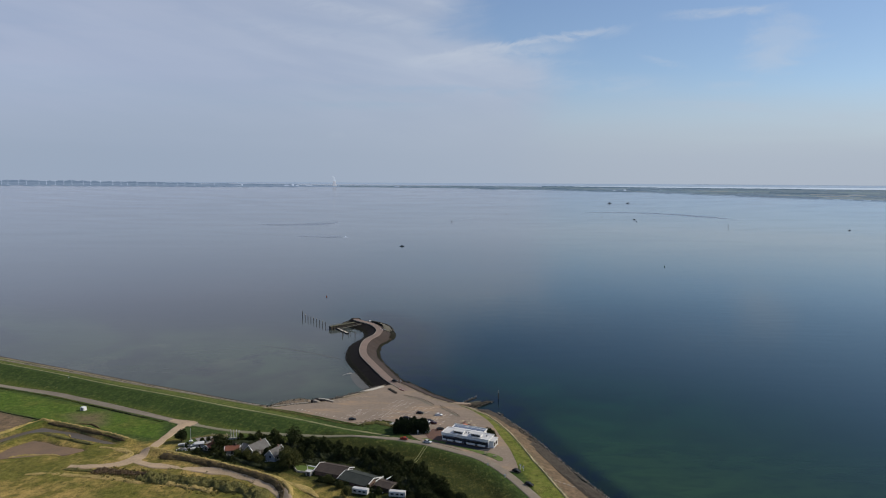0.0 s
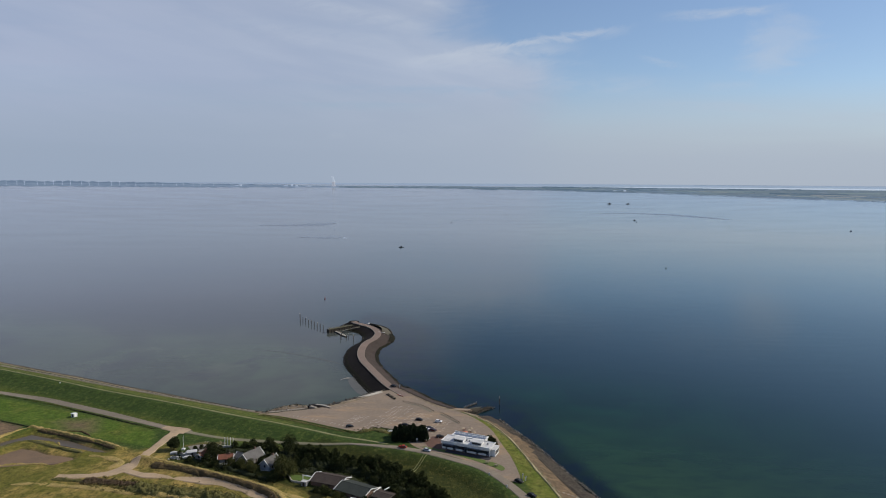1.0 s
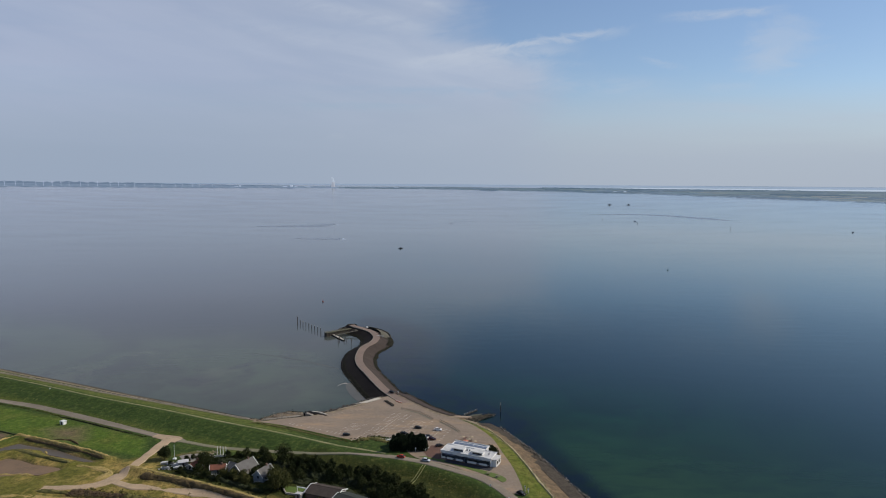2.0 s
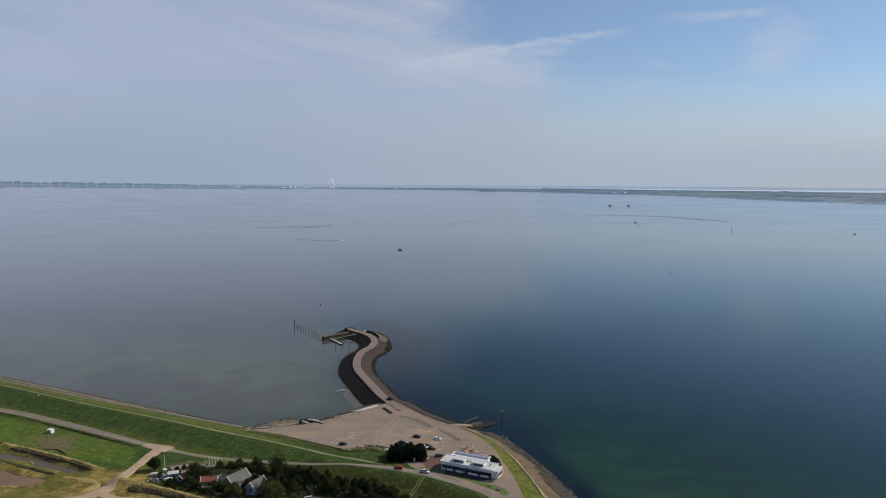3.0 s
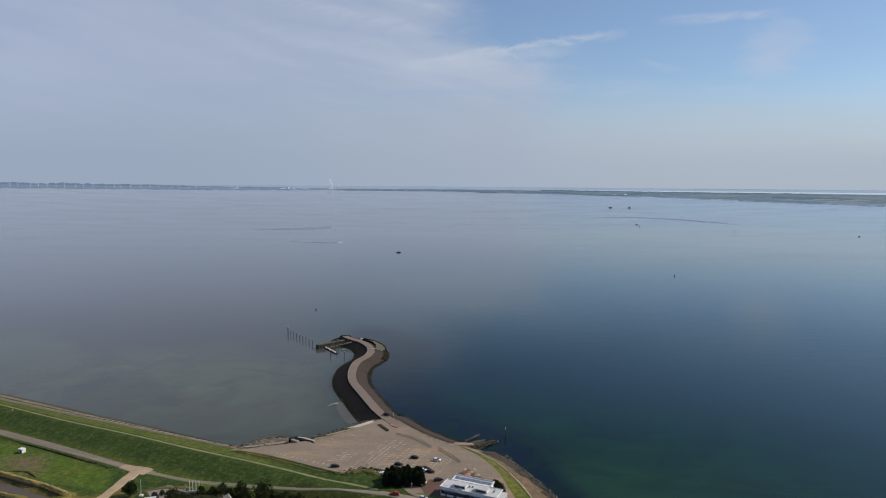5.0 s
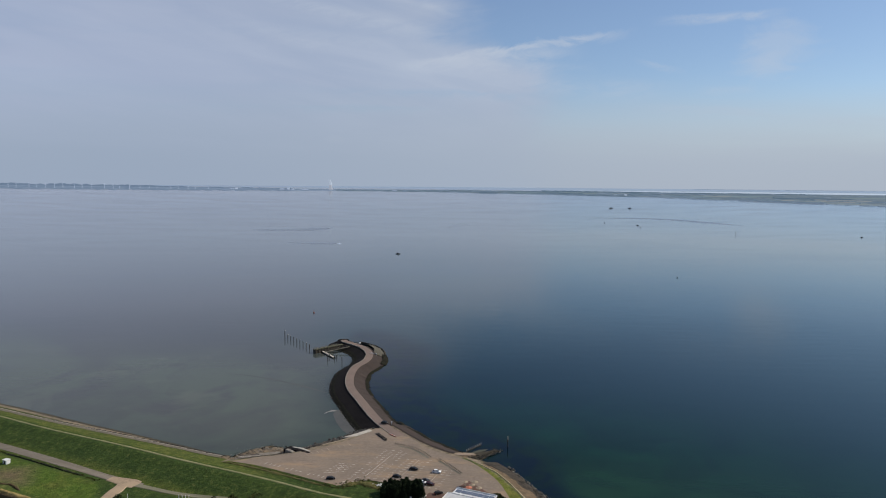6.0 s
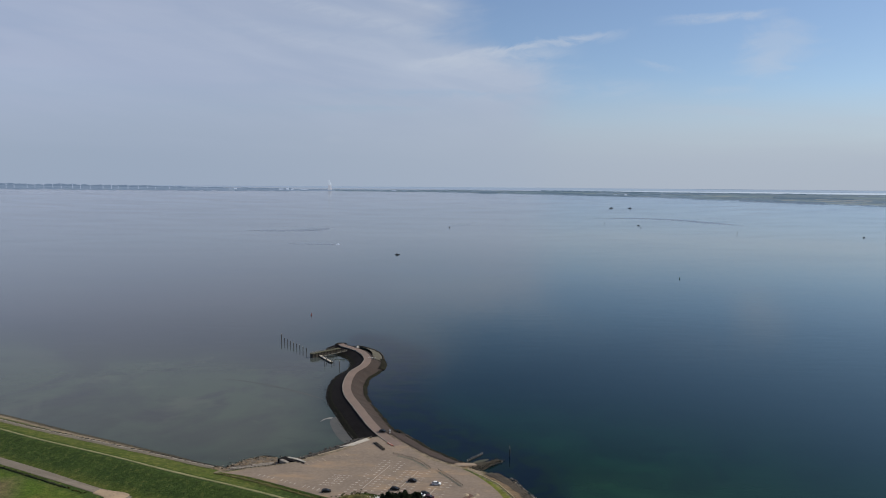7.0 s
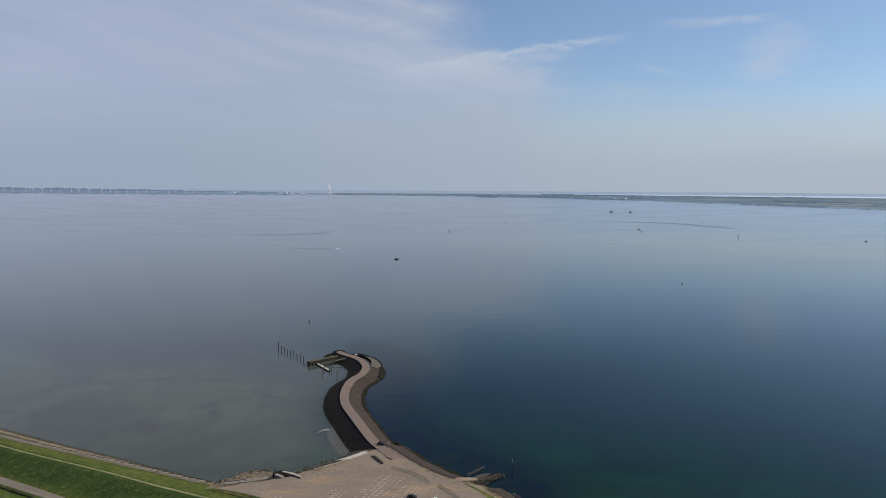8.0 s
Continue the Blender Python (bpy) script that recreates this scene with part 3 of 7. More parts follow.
def build_ground():
    xx, yy = np.meshgrid(GX, GY)
    zz = height(xx, yy)
    nx, ny = len(GX), len(GY)
    rough = np.array([noise.noise((x * 0.06, y * 0.06, 0)) for x, y in zip(xx.ravel(), yy.ravel())]).reshape(xx.shape)
    za, zb = ground_zones(xx, yy, zz)
    zz = zz + np.where((zz > -3.5) & (zz < 3.9), 0.10 * rough, 0) + 0.35 * rough * za[..., 0]
    ragged = (zz > -1.2) & (zz < 1.5) & (xx > -112) & (xx < -74) & (yy > 398)
    for i, j in zip(*np.nonzero(ragged)):
        zz[i, j] += 0.4 * noise.noise((xx[i, j] * 0.35, yy[i, j] * 0.35, 2)) + 0.2 * noise.noise((xx[i, j] * 0.9, yy[i, j] * 0.9, 4))
    keep = zz > -3.9
    quad = keep[:-1, :-1] | keep[1:, :-1] | keep[:-1, 1:] | keep[1:, 1:]
    idx = np.arange(nx * ny).reshape(ny, nx)
    f = np.stack([idx[:-1, :-1], idx[:-1, 1:], idx[1:, 1:], idx[1:, :-1]], -1)[quad]
    used = np.unique(f)
    back = np.zeros(nx * ny, int)
    back[used] = np.arange(len(used))
    me = bpy.data.meshes.new("ground")
    me.from_pydata(np.stack([xx.ravel(), yy.ravel(), zz.ravel()], -1)[used].tolist(), [], back[f].tolist())
    for name, z in (("ground_a", za), ("ground_b", zb)):
        at = me.color_attributes.new(name, "FLOAT_COLOR", "POINT")
        at.data.foreach_set("color", z.reshape(-1, 4)[used].astype(np.float32).ravel())
    me.polygons.foreach_set("use_smooth", [True] * len(me.polygons))
    me.materials.append(ground_material())
    return tagged(new("ground", me), "green dike, meadows and dry polder grass beside the sea", "ground", kind="structure")


build_ground()

# ---- water: level near by, and gathered in towards a rim that closes the distance ----
FOCUS, EYE_Z, FOCAL, RIM_Z = Vector((0, 47)), 141.0, 1207.3, 114.5
REACH = np.linspace(300, 4850, 1200)
DEPTH = (EYE_Z - RIM_Z * np.maximum(0, (REACH - 2000) / 2850) ** 1.6) / REACH


def sheet_z(x, y):
    """The height of the water sheet at a place of the plan."""
    s = math.hypot(x - FOCUS.x, y - FOCUS.y)
    return RIM_Z * max(0.0, (s - 2000) / 2850) ** 1.6


def sea_place(a, d):
    """The place on the water at bearing tangent a and d metres off; past 2 km the distance is drawn together."""
    s = float(np.interp(-EYE_Z / d, -DEPTH, REACH))
    u = Vector((a, 1)).normalized()
    q = Vector((0, FOCUS.y * min(1, max(0, (d - 2000) / 4000)))) + u * s
    return Vector((q.x, q.y, sheet_z(q.x, q.y))), s / d


def sea_at(a, p):
    """As sea_place, by the depression p of the line of sight in thousandths."""
    return sea_place(a, EYE_Z / (p / 1000) * math.hypot(a, 1))


def water_material():
    m = bpy.data.materials.new("sea_water")
    m.use_nodes = True
    bsdf, n, l = plain_out(m)
    pos = n.new("ShaderNodeNewGeometry").outputs["Position"]
    bsdf.inputs["Specular IOR Level"].default_value = 0.5

    def tex(scale, sx, sy, rot, detail=5):
        mp = n.new("ShaderNodeMapping")
        mp.inputs["Scale"].default_value, mp.inputs["Rotation"].default_value = (sx, sy, 1), (0, 0, rot)
        l.new(pos, mp.inputs[0])
        t = n.new("ShaderNodeTexNoise")
        t.inputs["Scale"].default_value, t.inputs["Detail"].default_value, t.inputs["Roughness"].default_value = scale, detail, 0.55
        t.inputs["Distortion"].default_value = 0.6
        l.new(mp.outputs[0], t.inputs["Vector"])
        return t.outputs["Fac"]

    def rng(x, lo, hi, a=0.0, b=1.0):
        r = n.new("ShaderNodeMapRange")
        for k, v in (("From Min", lo), ("From Max", hi), ("To Min", a), ("To Max", b)):
            r.inputs[k].default_value = v
        l.new(x, r.inputs["Value"])
        return r.outputs["Result"]

    def mix(f, a, b):
        x = n.new("ShaderNodeMix")
        x.data_type = "RGBA"
        for s, v in ((x.inputs[0], f), (x.inputs[6], a), (x.inputs[7], b)):
            if isinstance(v, tuple):
                s.default_value = (*v, 1)
            else:
                l.new(v, s)
        return x.outputs[2]

    za = n.new("ShaderNodeVertexColor")
    za.layer_name = "depth"
    sp = n.new("ShaderNodeSeparateColor")
    l.new(za.outputs["Color"], sp.inputs[0])
    gap = n.new("ShaderNodeVectorMath")
    gap.operation = "LENGTH"
    l.new(pos, gap.inputs[0])
    l.new(rng(gap.outputs["Value"], 380, 900, 1.15, 1.235), bsdf.inputs["IOR"])
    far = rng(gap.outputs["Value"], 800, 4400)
    banks = tex(0.011, 1.0, 1.1, radians(20), 7)
    bay = mix(rng(banks, 0.42, 0.6), (0.067, 0.081, 0.066), (0.056, 0.063, 0.058))
    bay = mix(rng(tex(0.012, 1.0, 0.9, radians(14), 7), 0.50, 0.62, 0, 0.7), bay, (0.05, 0.051, 0.055))
    bay = mix(rng(tex(0.026, 1.0, 1.2, radians(24), 7), 0.54, 0.66, 0, 0.5), bay, (0.05, 0.055, 0.051))
    bay = mix(rng(tex(0.018, 1.0, 1.0, radians(10), 7), 0.56, 0.68, 0, 0.5), bay, (0.092, 0.103, 0.082))
    green = mix(rng(tex(0.03, 1, 1, 0.3), 0.4, 0.62), (0.004, 0.028, 0.015), (0.002, 0.017, 0.011))
    place = n.new("ShaderNodeSeparateXYZ")
    l.new(pos, place.inputs[0])
    wide = n.new("ShaderNodeMath")
    wide.operation = "MAXIMUM"
    l.new(rng(place.outputs[0], 40, 330), wide.inputs[0])
    l.new(rng(place.outputs[1], 560, 800), wide.inputs[1])
    deep = mix(wide.outputs[0], (0.001, 0.013, 0.022), (0.012, 0.036, 0.05))
    # grey share: the cloud veil's reflection put into the base colour
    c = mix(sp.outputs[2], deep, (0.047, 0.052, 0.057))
    # haze and sky reflection painted into the far water's base colour
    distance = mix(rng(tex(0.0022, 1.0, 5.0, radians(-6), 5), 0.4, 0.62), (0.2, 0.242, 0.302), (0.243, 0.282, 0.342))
    # pale streaks paint lighter sky reflections into that colour
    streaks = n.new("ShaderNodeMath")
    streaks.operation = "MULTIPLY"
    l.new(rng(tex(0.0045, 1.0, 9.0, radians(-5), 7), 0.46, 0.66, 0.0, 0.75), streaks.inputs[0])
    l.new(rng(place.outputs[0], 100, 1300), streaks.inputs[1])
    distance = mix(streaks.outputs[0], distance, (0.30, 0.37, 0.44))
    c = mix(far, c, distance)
    green = mix(rng(place.outputs[1], 420, 300), green, mix(rng(tex(0.05, 1, 2.5, 0.5, 6), 0.4, 0.62), (0.018, 0.045, 0.025), (0.013, 0.033, 0.022)))
    c = mix(sp.outputs[1], c, green)
    c = mix(sp.outputs[0], c, bay)
    weed = mix(rng(tex(0.09, 1, 1, 0.2), 0.46, 0.56), (0.001, 0.005, 0.014), (0.003, 0.010, 0.010))
    edge = n.new("ShaderNodeMath")
    edge.operation = "MULTIPLY"
    l.new(za.outputs["Alpha"], edge.inputs[0])
    edge.inputs[1].default_value = 0.9
    c = mix(edge.outputs[0], c, weed)
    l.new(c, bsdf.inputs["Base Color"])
    rgh = n.new("ShaderNodeMath")
    rgh.operation = "ADD"
    l.new(rng(tex(0.003, 1.0, 3.0, radians(-4), 4), 0.4, 0.62, 0.05, 0.09), rgh.inputs[0])
    l.new(rng(gap.outputs["Value"], 1500, 4500, 0.0, 0.12), rgh.inputs[1])
    l.new(rgh.outputs[0], bsdf.inputs["Roughness"])
    b = n.new("ShaderNodeBump")
    b.inputs["Strength"].default_value, b.inputs["Distance"].default_value = 0.09, 0.3
    swell = n.new("ShaderNodeMath")
    swell.operation = "MULTIPLY_ADD"
    l.new(tex(0.045, 0.7, 2.2, 0.1, 5), swell.inputs[0])
    swell.inputs[1].default_value = 3.0
    l.new(tex(0.22, 1.0, 2.6, 0.15, 6), swell.inputs[2])
    l.new(swell.outputs[0], b.inputs["Height"])
    l.new(b.outputs[0], bsdf.inputs["Normal"])
    return m


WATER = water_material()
ARM = [(-85, 655), (-81, 648), (-66, 631), (-57.5, 609), (-57.5, 587.5), (-63.5, 567), (-64, 540), (-60, 516), (-51.5, 492.5), (-39, 460), (-31, 444), (-22, 430)]


def build_water():
    rad = [0.5] + list(range(60, 240, 30)) + list(range(240, 760, 4)) + list(np.geomspace(760, 2000, 20)) + list(np.linspace(2060, 4850, 48))
    seg = 720
    verts, faces = [], []
    for d in rad:
        for i in range(seg):
            t = 2 * math.pi * i / seg
            verts.append((FOCUS.x + d * math.sin(t), FOCUS.y + d * math.cos(t), RIM_Z * max(0.0, (d - 2000) / 2850) ** 1.6))
    for r in range(len(rad) - 1):
        for i in range(seg):
            j = (i + 1) % seg
            faces.append((r * seg + i, (r + 1) * seg + i, (r + 1) * seg + j, r * seg + j))
    me = bpy.data.meshes.new("water")
    me.from_pydata(verts, [], faces)
    v = np.array(verts)
    x, y = v[:, 0], v[:, 1]
    bay = mask(x, y, [(-60, 650), (-70, 590), (-66, 540), (-52, 490), (-30, 440), (-100, 395), (-330, 480), (-900, 740), (-700, 800), (-420, 700), (-250, 640), (-140, 640)], 45.0)
    arm_x = np.interp(-y, [-q[1] for q in ARM], [q[0] for q in ARM])
    bay = bay * np.where(y < 660, np.clip((arm_x - 7 - x) / 12, 0, 1), 1)
    shore, _ = edge_distance(x, y, [(-75, 675), (-46, 631), (-46, 600), (-55, 555), (-33, 474), (-1, 420), (16, 414), (33, 396), (46, 364), (72, 289), (220, -100), (1700, -3000)], False)
    green = np.clip(1.2 - shore / 190, 0, 1) * np.clip((560 - y) / 150, 0.1, 1)
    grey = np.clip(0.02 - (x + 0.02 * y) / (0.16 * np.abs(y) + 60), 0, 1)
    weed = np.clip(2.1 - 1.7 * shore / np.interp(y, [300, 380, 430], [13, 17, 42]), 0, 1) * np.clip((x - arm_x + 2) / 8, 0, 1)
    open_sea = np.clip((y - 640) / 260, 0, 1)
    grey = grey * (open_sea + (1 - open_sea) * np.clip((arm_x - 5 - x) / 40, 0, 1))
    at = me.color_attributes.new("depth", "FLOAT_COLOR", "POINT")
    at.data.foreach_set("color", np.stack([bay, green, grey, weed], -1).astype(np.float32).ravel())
    me.polygons.foreach_set("use_smooth", [True] * len(me.polygons))
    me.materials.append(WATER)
    return tagged(new("water", me), "calm grey-blue sea with shallow greenish margins", "water", kind="structure")


build_water()


# ---- roads and pavements laid on the ground ----
def ribbon(name, pts, width, mat, label, category, lift=0.14, kind="structure", fray=0.0):
    line = curve(pts, 1.5)
    nrm = normals(line)
    bm = bmesh.new()
    cross = ((-0.5, -0.28), (-0.42, -0.02), (-0.25, 0.02), (0, 0.03), (0.25, 0.02), (0.42, -0.02), (0.5, -0.28))
    spots = []
    for i, (p, q) in enumerate(zip(line, nrm)):
        w = width[0] + (width[1] - width[0]) * i / (len(line) - 1) if isinstance(width, tuple) else width
        w *= 1 + fray * noise.noise((p.x * 0.15, p.y * 0.15, 5))
        spots += [(p.x + q.x * w * k, p.y + q.y * w * k, dz) for k, dz in cross]
    at = np.array(spots)
    zs = height(at[:, 0], at[:, 1]) + lift + at[:, 2]
    vs = [bm.verts.new((x, y, z)) for (x, y, _), z in zip(spots, zs)]
    rows = [vs[i:i + 7] for i in range(0, len(vs), 7)]
    for a, b in zip(rows, rows[1:]):
        for i in range(6):
            bm.faces.new((a[i], a[i + 1], b[i + 1], b[i]))
    bmesh.ops.recalc_face_normals(bm, faces=bm.faces[:])
    return solid(name, bm, mat, label, category, kind=kind, smooth=False)


def sheet(name, pts, z, mat, label, category, thick=0.3, kind="structure", smooth_line=True):
    """A flat slab with the given outline, its top at z."""
    line = curve(pts + [pts[0]], 2.0)[:-1] if smooth_line else [Vector(p) for p in pts]
    bm = bmesh.new()
    top = [bm.verts.new((p.x, p.y, z)) for p in line]
    low = [bm.verts.new((p.x, p.y, z - thick)) for p in line]
    f = bm.faces.new(top)
    for i in range(len(top)):
        j = (i + 1) % len(top)
        bm.faces.new((top[i], low[i], low[j], top[j]))
    bmesh.ops.recalc_face_normals(bm, faces=bm.faces[:])
    bmesh.ops.triangulate(bm, faces=[f])
    return solid(name, bm, mat, label, category, kind=kind)


sheet("car_park", [(-104, 395), (-93, 399), (-78, 404), (-66, 409), (-56, 418), (-47, 426), (-39, 438), (-30, 444), (-22, 436), (-8, 415), (2, 406), (12, 399), (20, 388), (27, 372),
                   (31, 352), (34.5, 333), (36, 310), (31, 308), (20, 323.5), (5, 335.5), (-9, 343.5), (-14, 348), (-18, 355), (-26, 371), (-36, 374), (-44, 369), (-52, 371), (-72, 381.5), (-90, 390.5)],
      4.07, PAVING, "worn pinkish-brown paved car park above the harbour", "car park")
ribbon("road", [(-330, 459), (-296, 445), (-272, 435.5), (-248, 426), (-224, 414.5), (-200, 403), (-178, 392), (-158, 382), (-146, 376.5), (-138, 373)],
       4.4, ASPHALT, "narrow pale asphalt road at the foot of the dike", "road")
ribbon("road", [(-48, 351.4), (-36, 349.3), (-24, 347)], (1.7, 4.2), ASPHALT, "asphalt road narrowing to a lane", "road", lift=0.19)
ribbon("road", [(-27, 347.6), (-24, 347), (-9, 341), (5, 332.5), (19, 322), (29, 307), (39, 284), (51, 250), (70, 195)], (4.2, 6.0), ASPHALT,
       "asphalt road curving past the restaurant", "road", lift=0.2)
ribbon("road", [(-146, 376.2), (-134, 371), (-118, 365), (-95, 359.5), (-67, 354.5), (-46, 351.2)], (3.4, 1.7), LANE, "narrowing asphalt lane at the foot of the dike", "road", lift=0.17)
ribbon("road", [(-146, 378), (-148, 359), (-150, 338), (-151, 326), (-158, 318)], (6.5, 5.5), TRACK, "bare dirt track through dry grass", "road", lift=0.25, fray=0.5)
ribbon("road", [(-151, 330), (-158, 320), (-168, 317), (-180, 316.5)], (6.5, 4), TRACK, "bare dirt track ending in dry grass", "road", lift=0.25, fray=0.6)
ribbon("road", [(-152, 324), (-142, 319), (-132, 317), (-102, 309.5), (-80, 297), (-69, 285), (-62, 268)], 4.8, TRACK, "bare dirt track beside a brush-covered bank", "road", lift=0.25, fray=0.5)
ribbon("road", [(-156, 380.5), (-148, 377), (-140, 373.5)], (4.8, 6.5), TRACK, "pale splay of gravel at the track junction", "road", lift=0.2, fray=0.5)
ribbon("path", [(-330, 488.5), (-320, 483.5), (-264, 457), (-213, 431.5), (-160, 408), (-128, 393), (-98, 380), (-76, 371), (-57, 362.5), (-40, 356), (-28, 351)], (1.1, 1.7), CREST,
       "worn pale footpath along the crest of the dike", "path", lift=0.16, fray=0.3)


# ---- the harbour arm ----
def swept(name, line, profile, mat, parent, label="", wobble=0.0, widen=None, sink=0.0):
    """A strip swept along a plan line; profile: (left offset, z)."""
    nrm = normals(line)
    bm = bmesh.new()
    rows = []
    for i, (p, q) in enumerate(zip(line, nrm)):
        row = []
        f = 1.0 if widen is None else float(np.interp(i / (len(line) - 1), *widen))
        for k, (o, z) in enumerate(profile):
            o = profile[0][0] + (o - profile[0][0]) * f
            w = wobble * noise.noise((p.x * 0.2, p.y * 0.2, k * 3.1))
            row.append(bm.verts.new((p.x + q.x * (o + w), p.y + q.y * (o + w), z + 0.3 * w - sink * max(0.0, i / (len(line) - 1) * 5 - 4))))
        rows.append(row)
    for a, b in zip(rows, rows[1:]):
        for i in range(len(profile) - 1):
            bm.faces.new((a[i], b[i], b[i + 1], a[i + 1]))
    bmesh.ops.recalc_face_normals(bm, faces=bm.faces[:])
    return part(name, bm, mat, parent, label)


def stones(name, spots, mat, parent=None, label="", seed=1, category="rocks"):
    """Loose rocks at (x, y, z, size), joined."""
    rnd = random.Random(seed)
    verts, faces = [], []
    base = [Vector(v) for v in ((1, 0, 0), (-1, 0, 0), (0, 1, 0), (0, -1, 0), (0, 0, 1), (0, 0, -1))]
    tris = [(0, 2, 4), (2, 1, 4), (1, 3, 4), (3, 0, 4), (2, 0, 5), (1, 2, 5), (3, 1, 5), (0, 3, 5)]
    for x, y, z, s in spots:
        n0 = len(verts)
        e = Euler((rnd.random() * 6, rnd.random() * 6, rnd.random() * 6)).to_matrix()
        for b in base:
            v = e @ (b * s * rnd.uniform(0.6, 1.2))
            verts.append((x + v.x, y + v.y, z + v.z * 0.75))
        faces += [tuple(n0 + i for i in t) for t in tris]
    me = bpy.data.meshes.new(name)
    me.from_pydata(verts, [], faces)
    me.materials.append(mat)
    ob = new(name, me)
    if parent:
        ob.parent = parent
        return tagged(ob, label, kind="stuff")
    return tagged(ob, label, category, kind="stuff")


arm_line = curve(ARM, 2.0)
arm = thing("harbour_arm", pose(0, 0, 0), "S-shaped stone harbour arm with a paved top and dark basalt flanks", "breakwater", kind="structure")
swept("crown", arm_line, [(-3.0, 3.9), (-2.8, 4.5), (0, 4.56), (2.6, 4.5), (2.8, 3.9)], CROWN, arm, "pinkish-brown paved crown", sink=0.44)
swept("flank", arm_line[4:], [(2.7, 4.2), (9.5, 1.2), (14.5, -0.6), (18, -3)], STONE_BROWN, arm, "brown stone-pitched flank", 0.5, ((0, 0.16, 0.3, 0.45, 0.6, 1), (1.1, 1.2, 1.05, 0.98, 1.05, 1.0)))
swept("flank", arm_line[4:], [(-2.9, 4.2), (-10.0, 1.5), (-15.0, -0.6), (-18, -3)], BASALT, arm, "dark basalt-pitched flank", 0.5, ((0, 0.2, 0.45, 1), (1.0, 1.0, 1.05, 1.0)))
rnd = random.Random(4)
toe = []
for n_, (p, q) in enumerate(zip(arm_line[4:-6], normals(arm_line)[4:-6])):
    wide = float(np.interp(n_ / (len(arm_line) - 5), (0, 0.16, 0.3, 0.45, 0.6, 1), (1.1, 1.2, 1.05, 0.98, 1.05, 1.0)))
    for k in range(4):
        o = 2.7 + rnd.uniform(8.2, 10.6) * wide
        toe.append((p.x + q.x * o + rnd.uniform(-1, 1), p.y + q.y * o + rnd.uniform(-1, 1), rnd.uniform(-0.3, 0.1), rnd.uniform(0.25, 0.55)))
        o = rnd.uniform(-14.0, -12.0)
        toe.append((p.x + q.x * o + rnd.uniform(-1, 1), p.y + q.y * o + rnd.uniform(-1, 1), rnd.uniform(-0.3, 0.1), rnd.uniform(0.3, 0.6)))
specks = [(x + rnd.uniform(-0.8, 0.8), y + rnd.uniform(-0.8, 0.8), z + 0.55, rnd.uniform(0.25, 0.45)) for x, y, z, s_ in toe[1::2] if rnd.random() < 0.4]
stones("toe_specks", specks, ROCK, arm, "pale stones among the weed", 5)
stones("toe_rocks", toe, WEED, arm, "weed-covered rocks along the waterline", 3)
wide_e = ((0, 0.16, 0.3, 0.45, 0.6, 1), (1.1, 1.2, 1.05, 0.98, 1.05, 1.0))
swept("weedy_foot", arm_line[4:], [(2.7, 4.0), (10.4, 0.85), (11.4, 0.75), (14.4, -0.35), (17, -2)][1:], WEED, arm, "dark weedy foot", 1.1, (wide_e[0], [0.4 + 0.6 * v for v in wide_e[1]]))
swept("weedy_foot", arm_line[4:], [(-10.4, 1.5), (-11.4, 1.2), (-14.4, -0.3), (-17, -2)], WEED, arm, "dark weedy foot", 0.4)
swept("weedy_foot", arm_line[:36], [(10.3, 1.9), (12, 1.3), (15.5, -0.3), (18, -2)], WEED, arm, "dark weedy foot", 0.3)
# the rounded end
e0, n0 = arm_line[0], normals(arm_line)[0]
out = Vector((-n0.y, n0.x)) if Vector((-n0.y, n0.x)).dot(arm_line[0] - arm_line[3]) > 0 else Vector((n0.y, -n0.x))
bm = bmesh.new()
rings = []
for r, z in ((0.0, 4.5), (3.2, 4.2), (9.5, 1.4), (14.5, -0.6), (18, -3)):
    rings.append([bm.verts.new((e0.x + r * (n0.x * math.cos(t) + out.x * math.sin(t)), e0.y + r * (n0.y * math.cos(t) + out.y * math.sin(t)), z + (0.2 * noise.noise((t * 3, r, 1)) if r > 4 else 0)))
                  for t in [math.pi * i / 14 for i in range(15)]])
for a, b in zip(rings[1:], rings[2:]):
    for i in range(14):
        bm.faces.new((a[i], a[i + 1], b[i + 1], b[i]))
bm.faces.new(rings[1])
bmesh.ops.delete(bm, geom=rings[0], context="VERTS")
bmesh.ops.recalc_face_normals(bm, faces=bm.faces[:])
part("end_slope", bm, BASALT, arm, "dark rounded end")
swept("side_flank", arm_line[:5], [(3.2, 4.15), (9.5, 1.2), (14.5, -0.6), (18, -3)], BASALT, arm)
swept("side_flank", arm_line[:5], [(-3.2, 4.15), (-9.5, 1.2), (-14.5, -0.6), (-18, -3)], BASALT, arm)
# low parapet round the end
bm = bmesh.new()
for i in range(16):
    t0 = math.pi * (0.02 + i / 16 * 0.8)
    t1 = t0 + math.pi * 0.05
    for t in (t0,):
        a = e0 + 4.6 * (n0 * math.cos(t0) + out * math.sin(t0))
        b = e0 + 4.6 * (n0 * math.cos(t1) + out * math.sin(t1))
        rod(bm, (a.x, a.y, 3.6), (b.x, b.y, 3.6), 0.8, 0.8, 6)
part("parapet", bm, WEED, arm, "low dark stone parapet")

